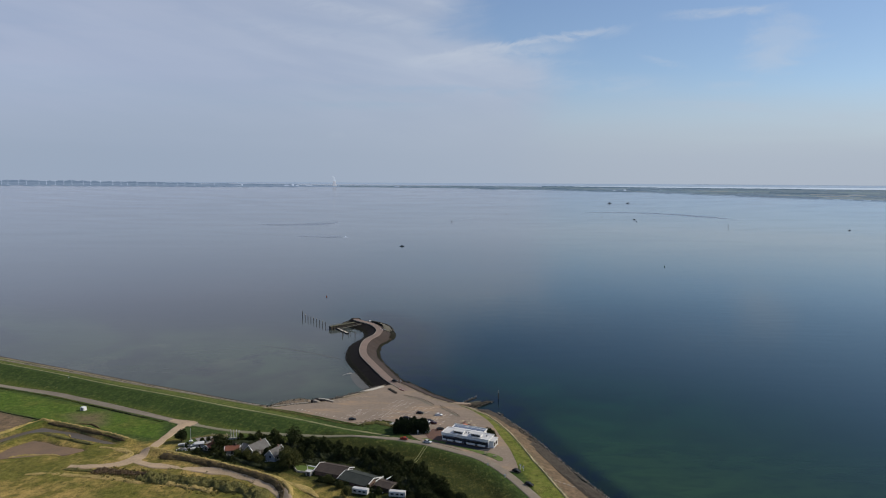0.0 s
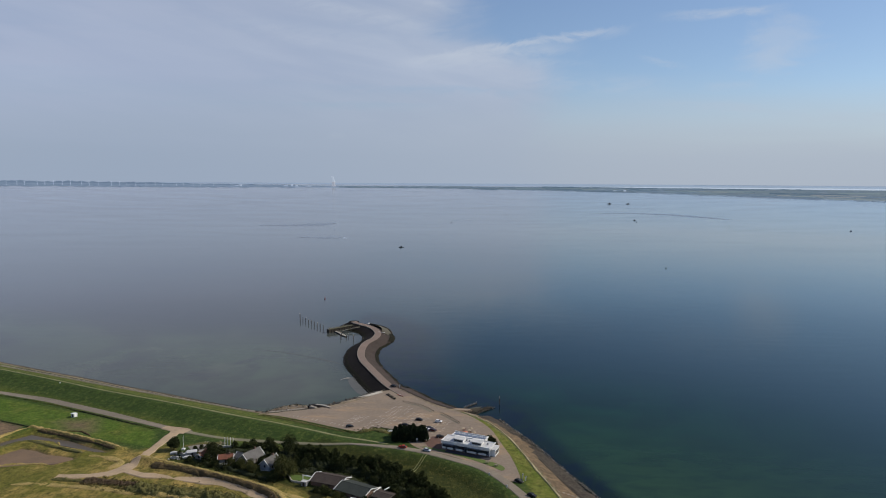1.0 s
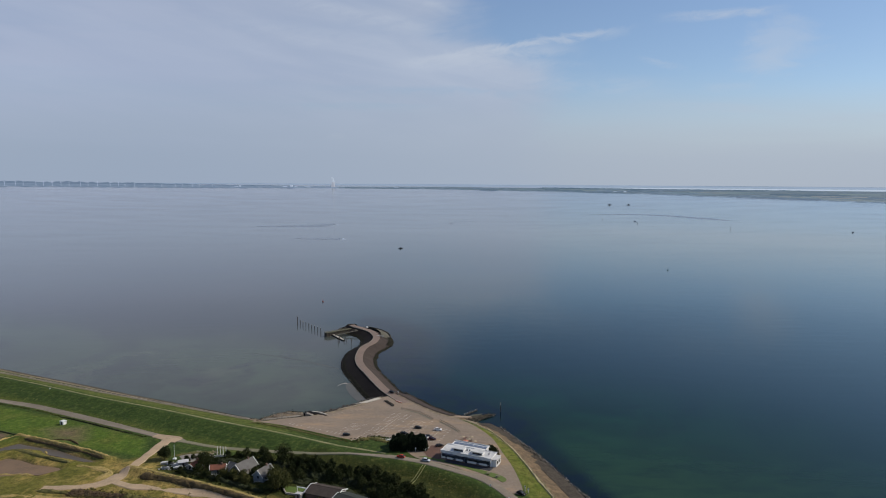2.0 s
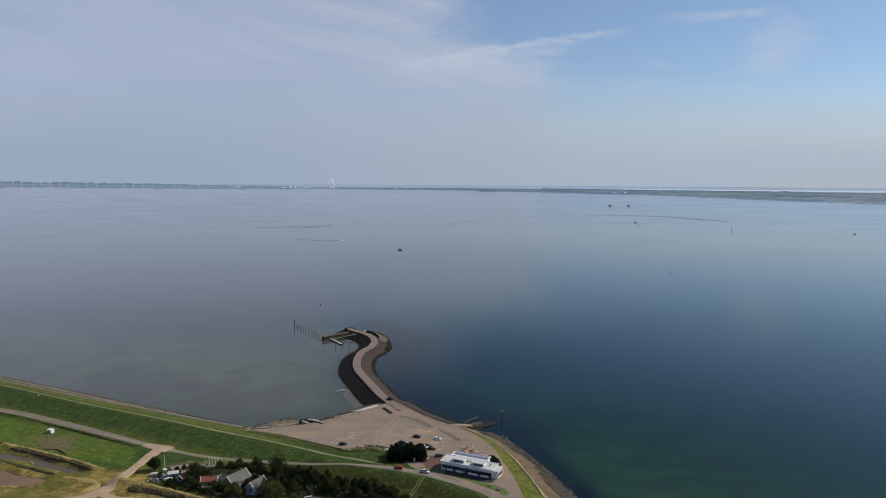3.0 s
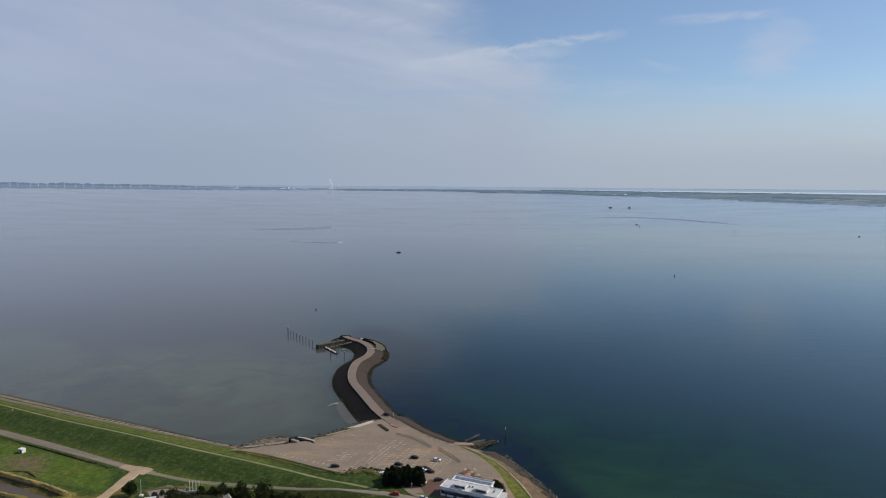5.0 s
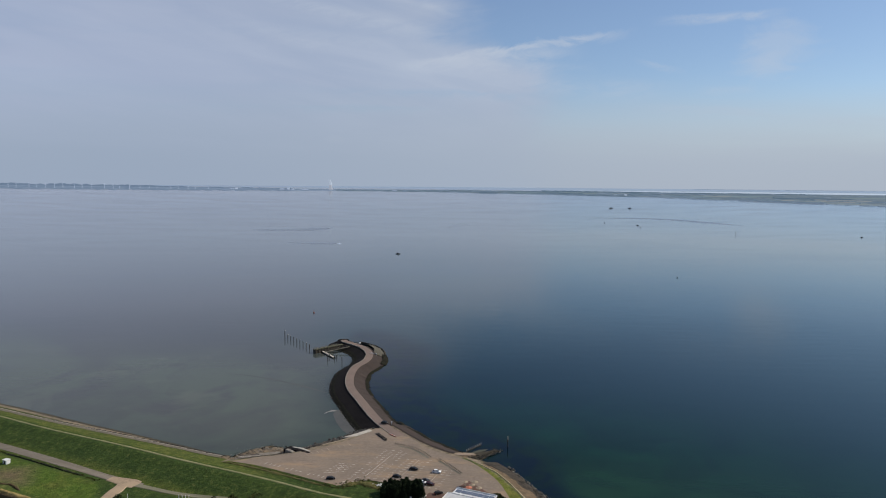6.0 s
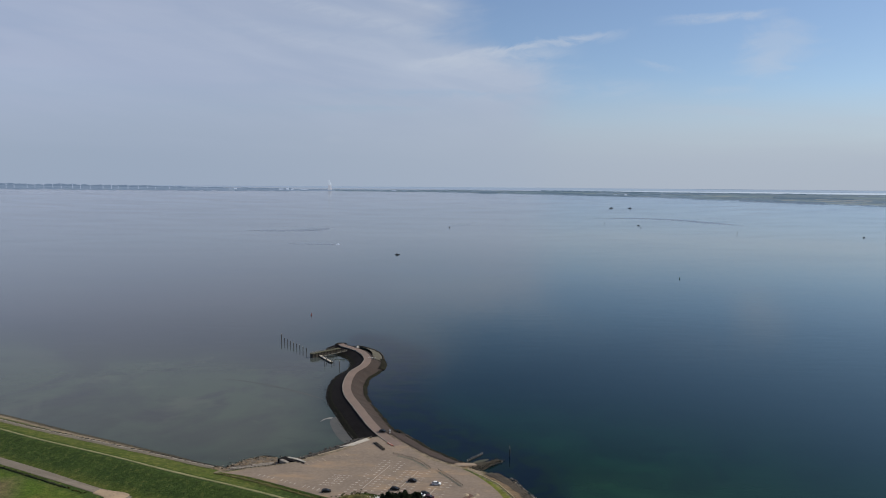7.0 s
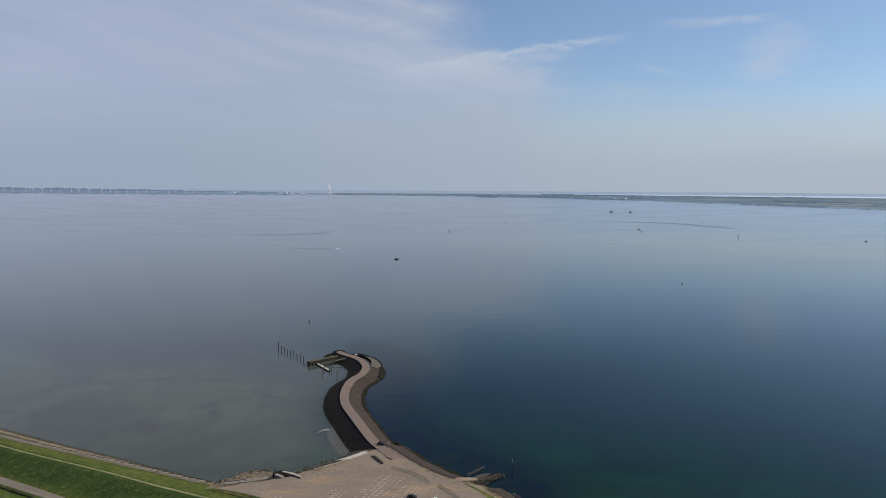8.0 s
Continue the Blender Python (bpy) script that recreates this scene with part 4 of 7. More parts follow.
swept("outer_wall", curve([(-72, 662), (-65, 657), (-57, 649), (-50.5, 638), (-47, 627), (-45.5, 616)], 1.5), [(0.8, 0.4), (0.5, 1.45), (-0.3, 1.5), (-2.0, -0.6)], GROYNE_ROCK, arm, "dark stone wall round the outer bend", 0.3)
swept("outer_slope", curve([(-66, 655.5), (-57.5, 647.5), (-51.5, 637), (-48, 626.5), (-46.8, 616), (-46.5, 610)], 1.5), [(0.2, 1.2), (-3.5, 2.6), (-7.5, 4.1)],
      material("grey_green_stone_slope", (0.085, 0.08, 0.06), (0.06, 0.055, 0.042), 0.2, 1.3, 0.95, 0.4), arm, "grey-green stone slope inside the wall", 0.4)
swept("kerb", arm_line[2:], [(-2.75, 4.3), (-2.75, 4.66), (-3.15, 4.66), (-3.2, 4.0)], OLD_CONCRETE, arm, "worn concrete kerb", 0.05, sink=0.44)


# ---- quay, gangway and pontoon at the head ----
def frame_from(a, b, z):
    """A pose at a, x pointing to b."""
    return pose(a[0], a[1], z, 0, 0, math.degrees(math.atan2(b[1] - a[1], b[0] - a[0])))


quay = thing("timber_quay", frame_from((-105, 625), (-84, 645), 0), "dark timber quay with a mossy deck at the harbour head", "quay")
part("deck", boxes((0, 30, -1.9, 1.9, 2.9, 3.35, 0.08)), MOSS, quay, "mossy dark plank deck")
part("sheeting", boxes((0.15, 30, -1.7, -1.4, -2.5, 2.9)), WOOD_DARK, quay)
part("sheeting", boxes((0.15, 30, 1.4, 1.7, -2.5, 2.9)), WOOD_DARK, quay)
part("end_sheeting", boxes((0, 0.3, -1.7, 1.7, -2.5, 2.9)), WOOD_DARK, quay)
for i in range(11):
    part("pile", rod(bmesh.new(), (i * 2.9 + 0.2, -1.95, -3), (i * 2.9 + 0.2, -1.95, 3.5), 0.22), WOOD_DARK, quay)
for s in (-1.75, 1.75):
    bm = boxes((0, 24, s - 0.05, s + 0.05, 4.25, 4.35), (0, 24, s - 0.04, s + 0.04, 3.8, 3.88))
    for i in range(9):
        box(bm, i * 3, i * 3 + 0.1, s - 0.05, s + 0.05, 3.3, 4.3)
    part("railing", bm, WOOD, quay)

pontoon = thing("pontoon", frame_from((-101, 633), (-86, 609), 0), "floating pontoon with a pale deck and black sides", "pontoon")
part("float", boxes((0, 28, -1.35, 1.35, -0.5, 0.75, 0.1)), RUBBER, pontoon, "black float")
part("deck", boxes((-0.1, 28.1, -0.95, 0.95, 0.75, 0.95, 0.03)), CONCRETE, pontoon, "pale deck")
for i in range(4):
    part("bollard", rod(bmesh.new(), (4 + i * 6.5, 0.8, 0.9), (4 + i * 6.5, 0.8, 1.5), 0.16, 0.2), STEEL, pontoon)

gang = thing("gangway", frame_from((-96, 625), (-76, 634), 0), "pale timber gangway between pontoon and harbour arm", "gangway")
bm = bmesh.new()
loft(bm, [[(0, -0.8, 0.96), (0, 0.8, 0.96), (0, 0.8, 1.2), (0, -0.8, 1.2)], [(21, -0.8, 3.7), (21, 0.8, 3.7), (21, 0.8, 3.95), (21, -0.8, 3.95)]])
part("walkway", bm, WOOD, gang)
for s in (-0.75, 0.75):
    bm = rod(bmesh.new(), (0, s, 2.2), (21, s, 4.95), 0.06, 0.06, 6)
    for i in range(8):
        rod(bm, (i * 3, s, 1.1 + 2.75 / 21 * i * 3), (i * 3, s, 2.2 + 2.75 / 21 * i * 3), 0.05, 0.05, 5)
    part("handrail", bm, WOOD, gang)


def mooring_pile(x, y, h, r=0.32, label="dark timber mooring pile with a pale cap standing in the water", group="row of mooring piles", lean=0.0):
    p = thing("mooring_pile", pose(x, y, 0, lean, lean * 0.5, 0), label, "pile", group)
    part("shaft", rod(bmesh.new(), (0, 0, -4), (0, 0, h), r * 1.1, r, 8), WOOD_DARK, p)
    part("cap", rod(bmesh.new(), (0, 0, h), (0, 0, h + 0.3), r * 1.15, r * 0.7, 8), CONCRETE, p, "pale cap")
    return p


pa, pb = Vector((-142, 681)), Vector((-112, 641))
for i in range(9):
    p = pa.lerp(pb, i / 8)
    mooring_pile(p.x, p.y, 6.5 if i == 0 else 4.3 - 0.05 * i, 0.34 if i == 0 else 0.28, lean=(i * 37 % 5 - 2) * 0.5)
for x, y, h in ((-90, 602, 3.8), (-78, 597, 4.6), (-90.5, 613, 3.2), (-85.5, 607, 3.0), (-84, 609, 2.6)):
    mooring_pile(x, y, h, 0.26, group="piles beside the pontoon")

sign = thing("white_board", pose(-69, 640, 4.5, 0, 0, 40), "small white board on the harbour head", "sign")
for s in (-0.6, 0.5):
    part("post", boxes((s, s + 0.1, 0, 0.1, 0, 1.4)), STEEL, sign)
part("panel", boxes((-1.1, 1.1, -0.05, 0.05, 0.5, 1.6)), WHITE, sign)
barrier = thing("road_barrier", frame_from((-57, 608), (-46, 602), 4.3), "long white barrier bar at the harbour bend", "barrier")
part("bar", boxes((0, 6.5, -0.12, 0.12, 0.7, 0.95)), WHITE, barrier)
for x in (0.3, 3.2, 6.1):
    part("post", boxes((x, x + 0.15, -0.08, 0.08, -1.6, 0.9)), STEEL, barrier)

# ---- sea walls, beach and groynes ----
rnd = random.Random(9)


def scatter(line, n, spread_, z0, z1, s0, s1):
    pts = curve(line, 1.0)
    at = []
    for _ in range(n):
        p = rnd.choice(pts)
        at.append((p.x + rnd.gauss(0, spread_), p.y + rnd.gauss(0, spread_)))
    zs = np.maximum(height(*np.array(at).T), -0.1)
    return [(x, y, float(z) + rnd.uniform(z0, z1), rnd.uniform(s0, s1)) for (x, y), z in zip(at, zs)]


stones("rock_armour", scatter([(-77, 414), (-64, 426), (-53, 435), (-43, 443)], 520, 1.9, 0.0, 0.6, 0.5, 1.1), ROCK, label="grey rock armour along the harbour basin")
east_edge = curve([(27, 404), (33, 396), (40, 380), (46.5, 364), (54, 342), (60.5, 320), (66.5, 303), (72.5, 288), (84, 258)], 1.5)
foot = thing("beach_foot", pose(0, 0, 0), "dark weedy stone foot of the beach along the sea", "revetment", kind="structure")
swept("stone_band", east_edge, [(-8.2, 1.75), (-6.4, 2.0), (-1.4, 0.95), (0.4, 0.4), (1.8, -0.3), (4, -2)], BAND, foot, "dark stone band", 0.9)
swept("stone_band", curve([(-29, 455), (-19, 446), (-9, 432.5), (-1, 421.5), (8, 416)], 1.5), [(-4.0, 1.75), (-1.5, 1.0), (0.8, 0.35), (2.4, -0.3), (4, -2)], BAND, foot, "dark stone band", 0.5)
stones("rock_armour", scatter([(33, 398), (40, 381), (47, 364), (54, 343), (61, 321), (67, 304), (73, 287)], 700, 1.3, 0.0, 0.35, 0.22, 0.5), GROYNE_ROCK, label="dark rocks along the sea edge of the beach")
swept("stone_slope", curve([(-29, 450), (-17, 432), (-6, 418), (3, 409.5), (7, 407)], 1.5), [(-0.9, 4.1), (0.5, 4.06), (6.5, 1.95), (11, 0.45), (14, -1.5)], STONE_BROWN, foot, "brown stone-pitched slope", 0.4)
swept("weedy_foot", curve([(-33, 457), (-29, 450), (-17, 432), (-6, 418), (3, 409.5), (7, 407)], 1.5), [(8.2, 1.3), (9.0, 1.35), (11.4, 0.45), (13, -0.6)], WEED, foot, "dark weedy foot", 1.1)
stones("rock_line", scatter([(34, 399), (41, 382), (48, 365), (55, 344), (62, 322), (68, 305), (74, 288)], 460, 0.45, 0.1, 0.35, 0.2, 0.45), OLD_CONCRETE, label="pale stones along the waterline of the beach")
stones("rock_armour", scatter([(-46, 444), (-42, 452), (-46, 462)], 120, 2.6, -0.1, 0.4, 0.4, 0.9), WEED, label="weedy boulders in the corner of the harbour arm")
SHALLOW = material("sand_under_shallow_water", (0.08, 0.077, 0.066), (0.064, 0.063, 0.056), 0.15, 1.0, 0.1, spec=0.5)
plain_out(SHALLOW)[0].inputs["IOR"].default_value = 1.15
stones("rock_armour", scatter([(-42, 448), (-49, 464), (-56, 478), (-63, 492)], 240, 1.5, -0.1, 0.3, 0.25, 0.6), WEED, label="weedy boulders along the foot of the harbour arm")
sheet("mudflat", [(-43, 440), (-39, 446), (-47, 462), (-57, 480), (-63, 485), (-66, 478), (-61, 460), (-53, 444)], 0.03, SHALLOW, "pale sand under shallow water in the corner of the harbour arm", "mud")
stones("beach_rubble", scatter([(-108, 409), (-100, 414), (-92, 419), (-84, 418), (-79, 414)], 330, 2.6, -0.1, 0.15, 0.15, 0.5), OLD_CONCRETE, label="pale stones strewn over the small beach")
stones("beach_rubble", scatter([(-110, 409), (-103, 414), (-96, 421), (-88, 424), (-80, 420)], 300, 1.6, -0.15, 0.1, 0.2, 0.55), WEED, label="dark weedy stones at the edge of the small beach")
stones("beach_rubble", scatter([(-104, 415), (-98, 419), (-90, 421), (-82, 418)], 170, 2.4, -0.1, 0.05, 0.2, 0.45), OLD_CONCRETE, label="pale rubble on the small beach")

wl_line = curve([(-62, 416.5), (-50, 426), (-44, 433), (-38.5, 441)], 2.0)
swl = thing("sea_wall", pose(0, 0, 0), "pale concrete coping along the car park edge", "wall", kind="structure")
swept("coping", wl_line, [(-0.45, 3.4), (-0.45, 4.2), (0.45, 4.2), (0.45, 3.0)], SAND, swl)

sheet("coping_slab", [(-53, 427), (-47, 432.5), (-40, 439.5), (-38, 437), (-46, 429)], 4.24, CONCRETE, "pale worn concrete strip at the root of the harbour arm", "coping", smooth_line=False)
slip = thing("boat_ramp", frame_from((-78, 416), (-66, 406.5), 0), "pale concrete slab beside a dark sunken boat ramp", "ramp")
bm = bmesh.new()
loft(bm, [[(0, -0.2, 0.4), (0, 1.5, 0.4), (0, 1.5, 2.9), (0, -0.2, 2.9)], [(7, -0.2, 2.0), (7, 1.3, 2.0), (7, 1.3, 4.0), (7, -0.2, 4.0)], [(14, 0.1, 3.4), (14, 0.9, 3.4), (14, 0.9, 4.2), (14, 0.1, 4.2)]])
bmesh.ops.recalc_face_normals(bm, faces=bm.faces[:])
part("slab", bm, CONCRETE, slip, "pale concrete slab")
bm = bmesh.new()
loft(bm, [[(-1, -3.2, 0.2), (-1, -0.25, 0.2), (-1, -0.25, 3.0), (-1, -3.2, 3.0)], [(6, -3.0, 1.5), (6, -0.25, 1.5), (6, -0.25, 3.9), (6, -3.0, 3.9)], [(15, -1.6, 3.5), (15, -0.25, 3.5), (15, -0.25, 4.13), (15, -1.6, 4.13)]])
bmesh.ops.recalc_face_normals(bm, faces=bm.faces[:])
# black bed paints the shade in the ramp trench
part("ramp_shade", bm, BASALT, slip, "black ramp bed with its shade put into the colour")
# dark block added where the ramp head is a shaded gap
part("gap_block", boxes((-3.2, -0.2, -3.0, 2.2, -0.5, 2.3, 0.15)), BASALT, slip, "dark block added for the shaded gap at the ramp head")
part("landing_block", boxes((1.0, 6.5, -5.2, -3.3, 0.5, 3.6, 0.12)), OLD_CONCRETE, slip, "pale landing block")

steps = thing("concrete_apron", frame_from((-103, 404.5), (-83, 410.5), 0), "broken concrete apron beside the beach", "apron")
part("slab", boxes((0, 10, -0.9, 0.6, 0.3, 2.3, 0.1), (10.5, 21, -0.5, 0.9, 0.3, 2.5, 0.1)), OLD_CONCRETE, steps)
part("slab", boxes((2, 20, -3.4, -2.2, 0.6, 3.0, 0.1, 0.03)), OLD_CONCRETE, steps)
part("edge_beam", boxes((0, 11, 0.8, 1.5, 0.2, 2.3, 0.1)), WOOD_DARK, steps, "dark timber edge")
part("edge_beam", boxes((3, 21, -1.9, -1.2, 0.4, 2.7, 0.1)), WOOD_DARK, steps, "dark timber edge")

stones("apron_rubble", scatter([(-103, 405), (-94, 407), (-84, 410)], 150, 1.8, 0.0, 0.3, 0.2, 0.55), OLD_CONCRETE, label="broken concrete rubble about the apron")
stones("apron_rubble", scatter([(-100, 402), (-90, 404), (-80, 408)], 110, 1.5, 0.0, 0.3, 0.2, 0.5), WOOD_DARK, label="dark wet rubble about the apron")
groyne = thing("groyne", pose(0, 0, 0), "rock groyne with a paved root running into the sea", "groyne", kind="structure")
bm = bmesh.new()
core = [(5, 409), (10, 411.5), (15, 412.5), (21, 416.5), (28.5, 422), (31, 421), (26.5, 414.5), (21, 408), (14, 402), (6, 402.5)]
loft(bm, [[(20 + (x - 20) * 1.12, 411 + (y - 411) * 1.2, -2) for x, y in core], [(x, y, 0.15 if x > 16 else 1.7) for x, y in core]])
bmesh.ops.recalc_face_normals(bm, faces=bm.faces[:])
part("core", bm, GROYNE_ROCK, groyne)
bm = bmesh.new()
root = [(2.5, 404.0, 2.1, 4.08), (8.0, 406.6, 2.1, 3.7), (13.0, 409.6, 1.9, 2.6), (17.5, 412.4, 1.2, 1.5)]
loft(bm, [[(x + 0.5 * w, y - 0.87 * w, -1), (x - 0.5 * w, y + 0.87 * w, -1), (x - 0.5 * w, y + 0.87 * w, z), (x + 0.5 * w, y - 0.87 * w, z)] for x, y, w, z in root])
bmesh.ops.recalc_face_normals(bm, faces=bm.faces[:])
part("paved_root", bm, PAVING, groyne, "pale paved root")
part("plank_wall", boxes((11.5, 24, 423.3, 423.7, -2, 0.5, 0.05, 0.85)), WOOD_DARK, groyne, "dark plank wall")
for i in range(9):
    part("post", rod(bmesh.new(), (13.6 + i * 1.02, 418.8 + i * 1.16, -2), (13.6 + i * 1.02, 418.8 + i * 1.16, 1.3), 0.16, 0.15, 6), CONCRETE, groyne, "pale weathered post")
spots = []
for _ in range(330):
    t = rnd.random()
    x, y = 11 + 19 * t + rnd.gauss(0, 1.3), 403.5 + 16.5 * t + rnd.gauss(0, 2.0 - 1.1 * t)
    spots.append((x, y, 2.2 - 3.5 * t + rnd.uniform(-0.3, 0.2) if t < 0.4 else 0.8 - 0.6 * t + rnd.uniform(-0.3, 0.2), rnd.uniform(0.3, 0.65)))
stones("rocks", spots, GROYNE_ROCK, groyne, "dark weedy boulders", 8)
pale = [(14 + 19 * t + rnd.gauss(0, 0.4), 401.5 + 19 * t + rnd.gauss(0, 0.4), 2.0 - 2.6 * t + max(0, 1.4 * (t - 0.4)), rnd.uniform(0.3, 0.6)) for t in [rnd.random() for _ in range(46)]]
stones("edge_rocks", pale, ROCK, groyne, "pale grey boulders along one edge", 9)

bm = bmesh.new()
spit = [(14.5, 414.5), (17, 418.5), (20.5, 421), (25, 422), (23, 419.5), (19.5, 416.5)]
low = [bm.verts.new((20 + (x - 20) * 1.2, 418.3 + (y - 418.3) * 1.2, -0.6)) for x, y in spit]
top = [bm.verts.new((x, y, 0.15)) for x, y in spit]
bm.faces.new(top)
for i in range(len(spit)):
    j = (i + 1) % len(spit)
    bm.faces.new((top[i], low[i], low[j], top[j]))
bmesh.ops.recalc_face_normals(bm, faces=bm.faces[:])
part("sand_spit", bm, material("olive_wet_sand", (0.055, 0.056, 0.038), (0.038, 0.04, 0.028), 0.4, 2.0, 0.8, 0.2), groyne, "olive wet sand between wall and rocks")

bp = thing("channel_post", pose(36, 426, 0), "tall dark post with a white top standing in the sea", "post")
part("shaft", rod(bmesh.new(), (0, 0, -4), (0, 0, 4.0), 0.24, 0.22), WOOD_DARK, bp)
part("top", rod(bmesh.new(), (0, 0, 4.0), (0, 0, 5.6), 0.22, 0.2), CONCRETE, bp, "white-painted top")

jet = thing("concrete_steps", frame_from((50, 299), (70, 293), 0), "pale concrete steps leading down the beach to the water", "steps")
bm = bmesh.new()
for i in range(10):
    box(bm, i * 2.1, i * 2.1 + 2.15, -0.4 + 0.12 * abs(i - 5), 0.4 + 0.12 * abs(i - 5), 2.0 - i * 0.4, 3.55 - i * 0.36)
part("flight", bm, OLD_CONCRETE, jet)

# row of short posts along the sea edge of the dike
edge_line = curve([(-345, 508.5), (-285, 482.5), (-230, 457), (-172, 433), (-137, 419), (-112, 409)], 1.0)
dk = thing("dike_toe", pose(0, 0, 0), "stone toe of the dike, a gravel strip and a dark weedy foot", "dike", kind="structure")
DIKE_GRAVEL = material("grey_brown_gravel", (0.15, 0.125, 0.098), (0.105, 0.09, 0.07), 0.2, 1.4, 1.0, 0.4, third=(0.09, 0.1, 0.045))
def lay_on_ground(ob, lift, top=9.0):
    """Raises a strip until it lies just above the ground."""
    co = np.zeros(len(ob.data.vertices) * 3)
    ob.data.vertices.foreach_get("co", co)
    co = co.reshape(-1, 3)
    co[:, 2] = np.maximum(co[:, 2], np.minimum(height(co[:, 0], co[:, 1]) + lift, top))
    ob.data.vertices.foreach_set("co", co.ravel())


strip_ob = swept("gravel_strip", edge_line, [(-4.6, 0.9), (-4.2, 1.45), (-2.2, 1.2), (-1.0, 0.9)], DIKE_GRAVEL, dk, "grey-brown gravel strip", 0.7)
lay_on_ground(strip_ob, 0.16)
kerb_ob = swept("kerb", edge_line, [(-1.3, 0.3), (-1.25, 1.14), (0.25, 1.02), (0.3, 0.2)], OLD_CONCRETE, dk, "pale concrete kerb", 0.12)
lay_on_ground(kerb_ob, 0.26)
swept("weedy_foot", edge_line, [(0.25, 0.6), (0.7, 0.75), (1.8, 0.45), (2.9, -0.2), (6, -2)], WEED, dk, "dark weedy foot", 0.6)
rib = finish("rib", boxes((-0.38, 0.38, -0.9, 1.7, 0.1, 0.42, 0.06)), BASALT)
for p, q in list(zip(edge_line, normals(edge_line)))[::4]:
    if -310 < p.x < -116:
        o = new("rib", rib)
        o.parent = dk
        o.matrix_world = pose(p.x, p.y, max(0.72, ground_z(p.x, p.y) - 0.05), 0, 0, math.degrees(math.atan2(q.y, q.x)) - 90) @ pose(0, 0, 0, -14)
rnd = random.Random(14)
stubs = []
for p, q in zip(edge_line, normals(edge_line)):
    for k in range(2):
        o = rnd.uniform(0.4, 2.9)
        stubs.append((p.x + q.x * o + rnd.uniform(-0.5, 0.5), p.y + q.y * o, 0.75 - 0.28 * o, rnd.uniform(0.2, 0.55)))
stones("toe_blocks", stubs[0::2], BASALT, dk, "dark stones along the waterline", 15)
stones("toe_blocks", [q for q in stubs[1::2] if rnd.random() < 0.35], GROYNE_ROCK, dk, "lighter stones along the waterline", 16)

# weedy ridges and a sand bar just under the surface of the bay
SHOAL = material("weed_under_water", (0.05, 0.053, 0.049), (0.066, 0.07, 0.06), 0.05, 0.3, 0.1, spec=0.4)
plain_out(SHOAL)[0].inputs["IOR"].default_value = 1.15
plain_out(SHOAL)[0].inputs["Specular IOR Level"].default_value = 0.5
BAR = material("sand_bar_at_surface", (0.22, 0.2, 0.17), (0.16, 0.15, 0.13), 0.2, 1.0, 0.5)


def shoal(pts, widths, mat, label):
    line = curve(pts, 4.0)
    bm = bmesh.new()
    rows = []
    for i, (p, q) in enumerate(zip(line, normals(line))):
        w = float(np.interp(i / (len(line) - 1), np.linspace(0, 1, len(widths)), widths)) * (1 + 0.6 * noise.noise((p.x * 0.05, p.y * 0.05, 7)))
        rows.append([bm.verts.new((p.x + q.x * w * f, p.y + q.y * w * f, z)) for f, z in ((-0.5, 0.02), (0, 0.02), (0.5, 0.02))])
    for a, b in zip(rows, rows[1:]):
        for i in range(2):
            bm.faces.new((a[i], b[i], b[i + 1], a[i + 1]))
    bmesh.ops.recalc_face_normals(bm, faces=bm.faces[:])
    solid("shoal", bm, mat, label, "shoal", kind="stuff", smooth=True)


shoal([(-160, 563), (-147, 561), (-119, 548), (-93, 531), (-77, 519)], (0.3, 2.2, 3.2, 2.8, 0.4), SHOAL, "dark weedy ridge under the shallow water")
shoal([(-71.5, 476.5), (-69.5, 480.5), (-66.5, 482.5), (-63.5, 482.5)], (0.3, 1.2, 3.2, 0.5), BAR, "pale sand bar breaking the surface beside the arm")


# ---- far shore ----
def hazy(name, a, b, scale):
    """The look of a distant shore through miles of bright air: the haze is painted in, and the backdrop glows with it.
    """
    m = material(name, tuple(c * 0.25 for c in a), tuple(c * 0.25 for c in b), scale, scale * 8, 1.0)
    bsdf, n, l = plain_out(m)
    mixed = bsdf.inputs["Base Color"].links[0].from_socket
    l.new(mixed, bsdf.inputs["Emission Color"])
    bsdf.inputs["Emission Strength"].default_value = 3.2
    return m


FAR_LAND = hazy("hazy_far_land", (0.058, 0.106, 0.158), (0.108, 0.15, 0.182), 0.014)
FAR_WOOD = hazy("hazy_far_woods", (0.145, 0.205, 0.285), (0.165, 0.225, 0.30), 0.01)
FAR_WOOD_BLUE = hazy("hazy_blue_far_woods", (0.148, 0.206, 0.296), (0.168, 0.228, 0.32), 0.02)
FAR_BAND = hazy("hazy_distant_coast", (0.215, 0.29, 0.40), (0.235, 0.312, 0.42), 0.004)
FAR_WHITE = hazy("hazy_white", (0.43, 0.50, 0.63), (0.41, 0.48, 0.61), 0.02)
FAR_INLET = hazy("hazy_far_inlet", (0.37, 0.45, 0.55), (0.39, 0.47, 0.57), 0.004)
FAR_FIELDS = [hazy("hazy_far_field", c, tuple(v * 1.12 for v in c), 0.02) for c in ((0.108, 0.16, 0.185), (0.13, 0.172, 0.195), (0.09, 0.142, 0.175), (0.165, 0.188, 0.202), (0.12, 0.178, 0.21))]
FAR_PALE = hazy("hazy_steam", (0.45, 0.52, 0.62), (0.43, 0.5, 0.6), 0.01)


def px(x):
    return (x - 784) / FOCAL


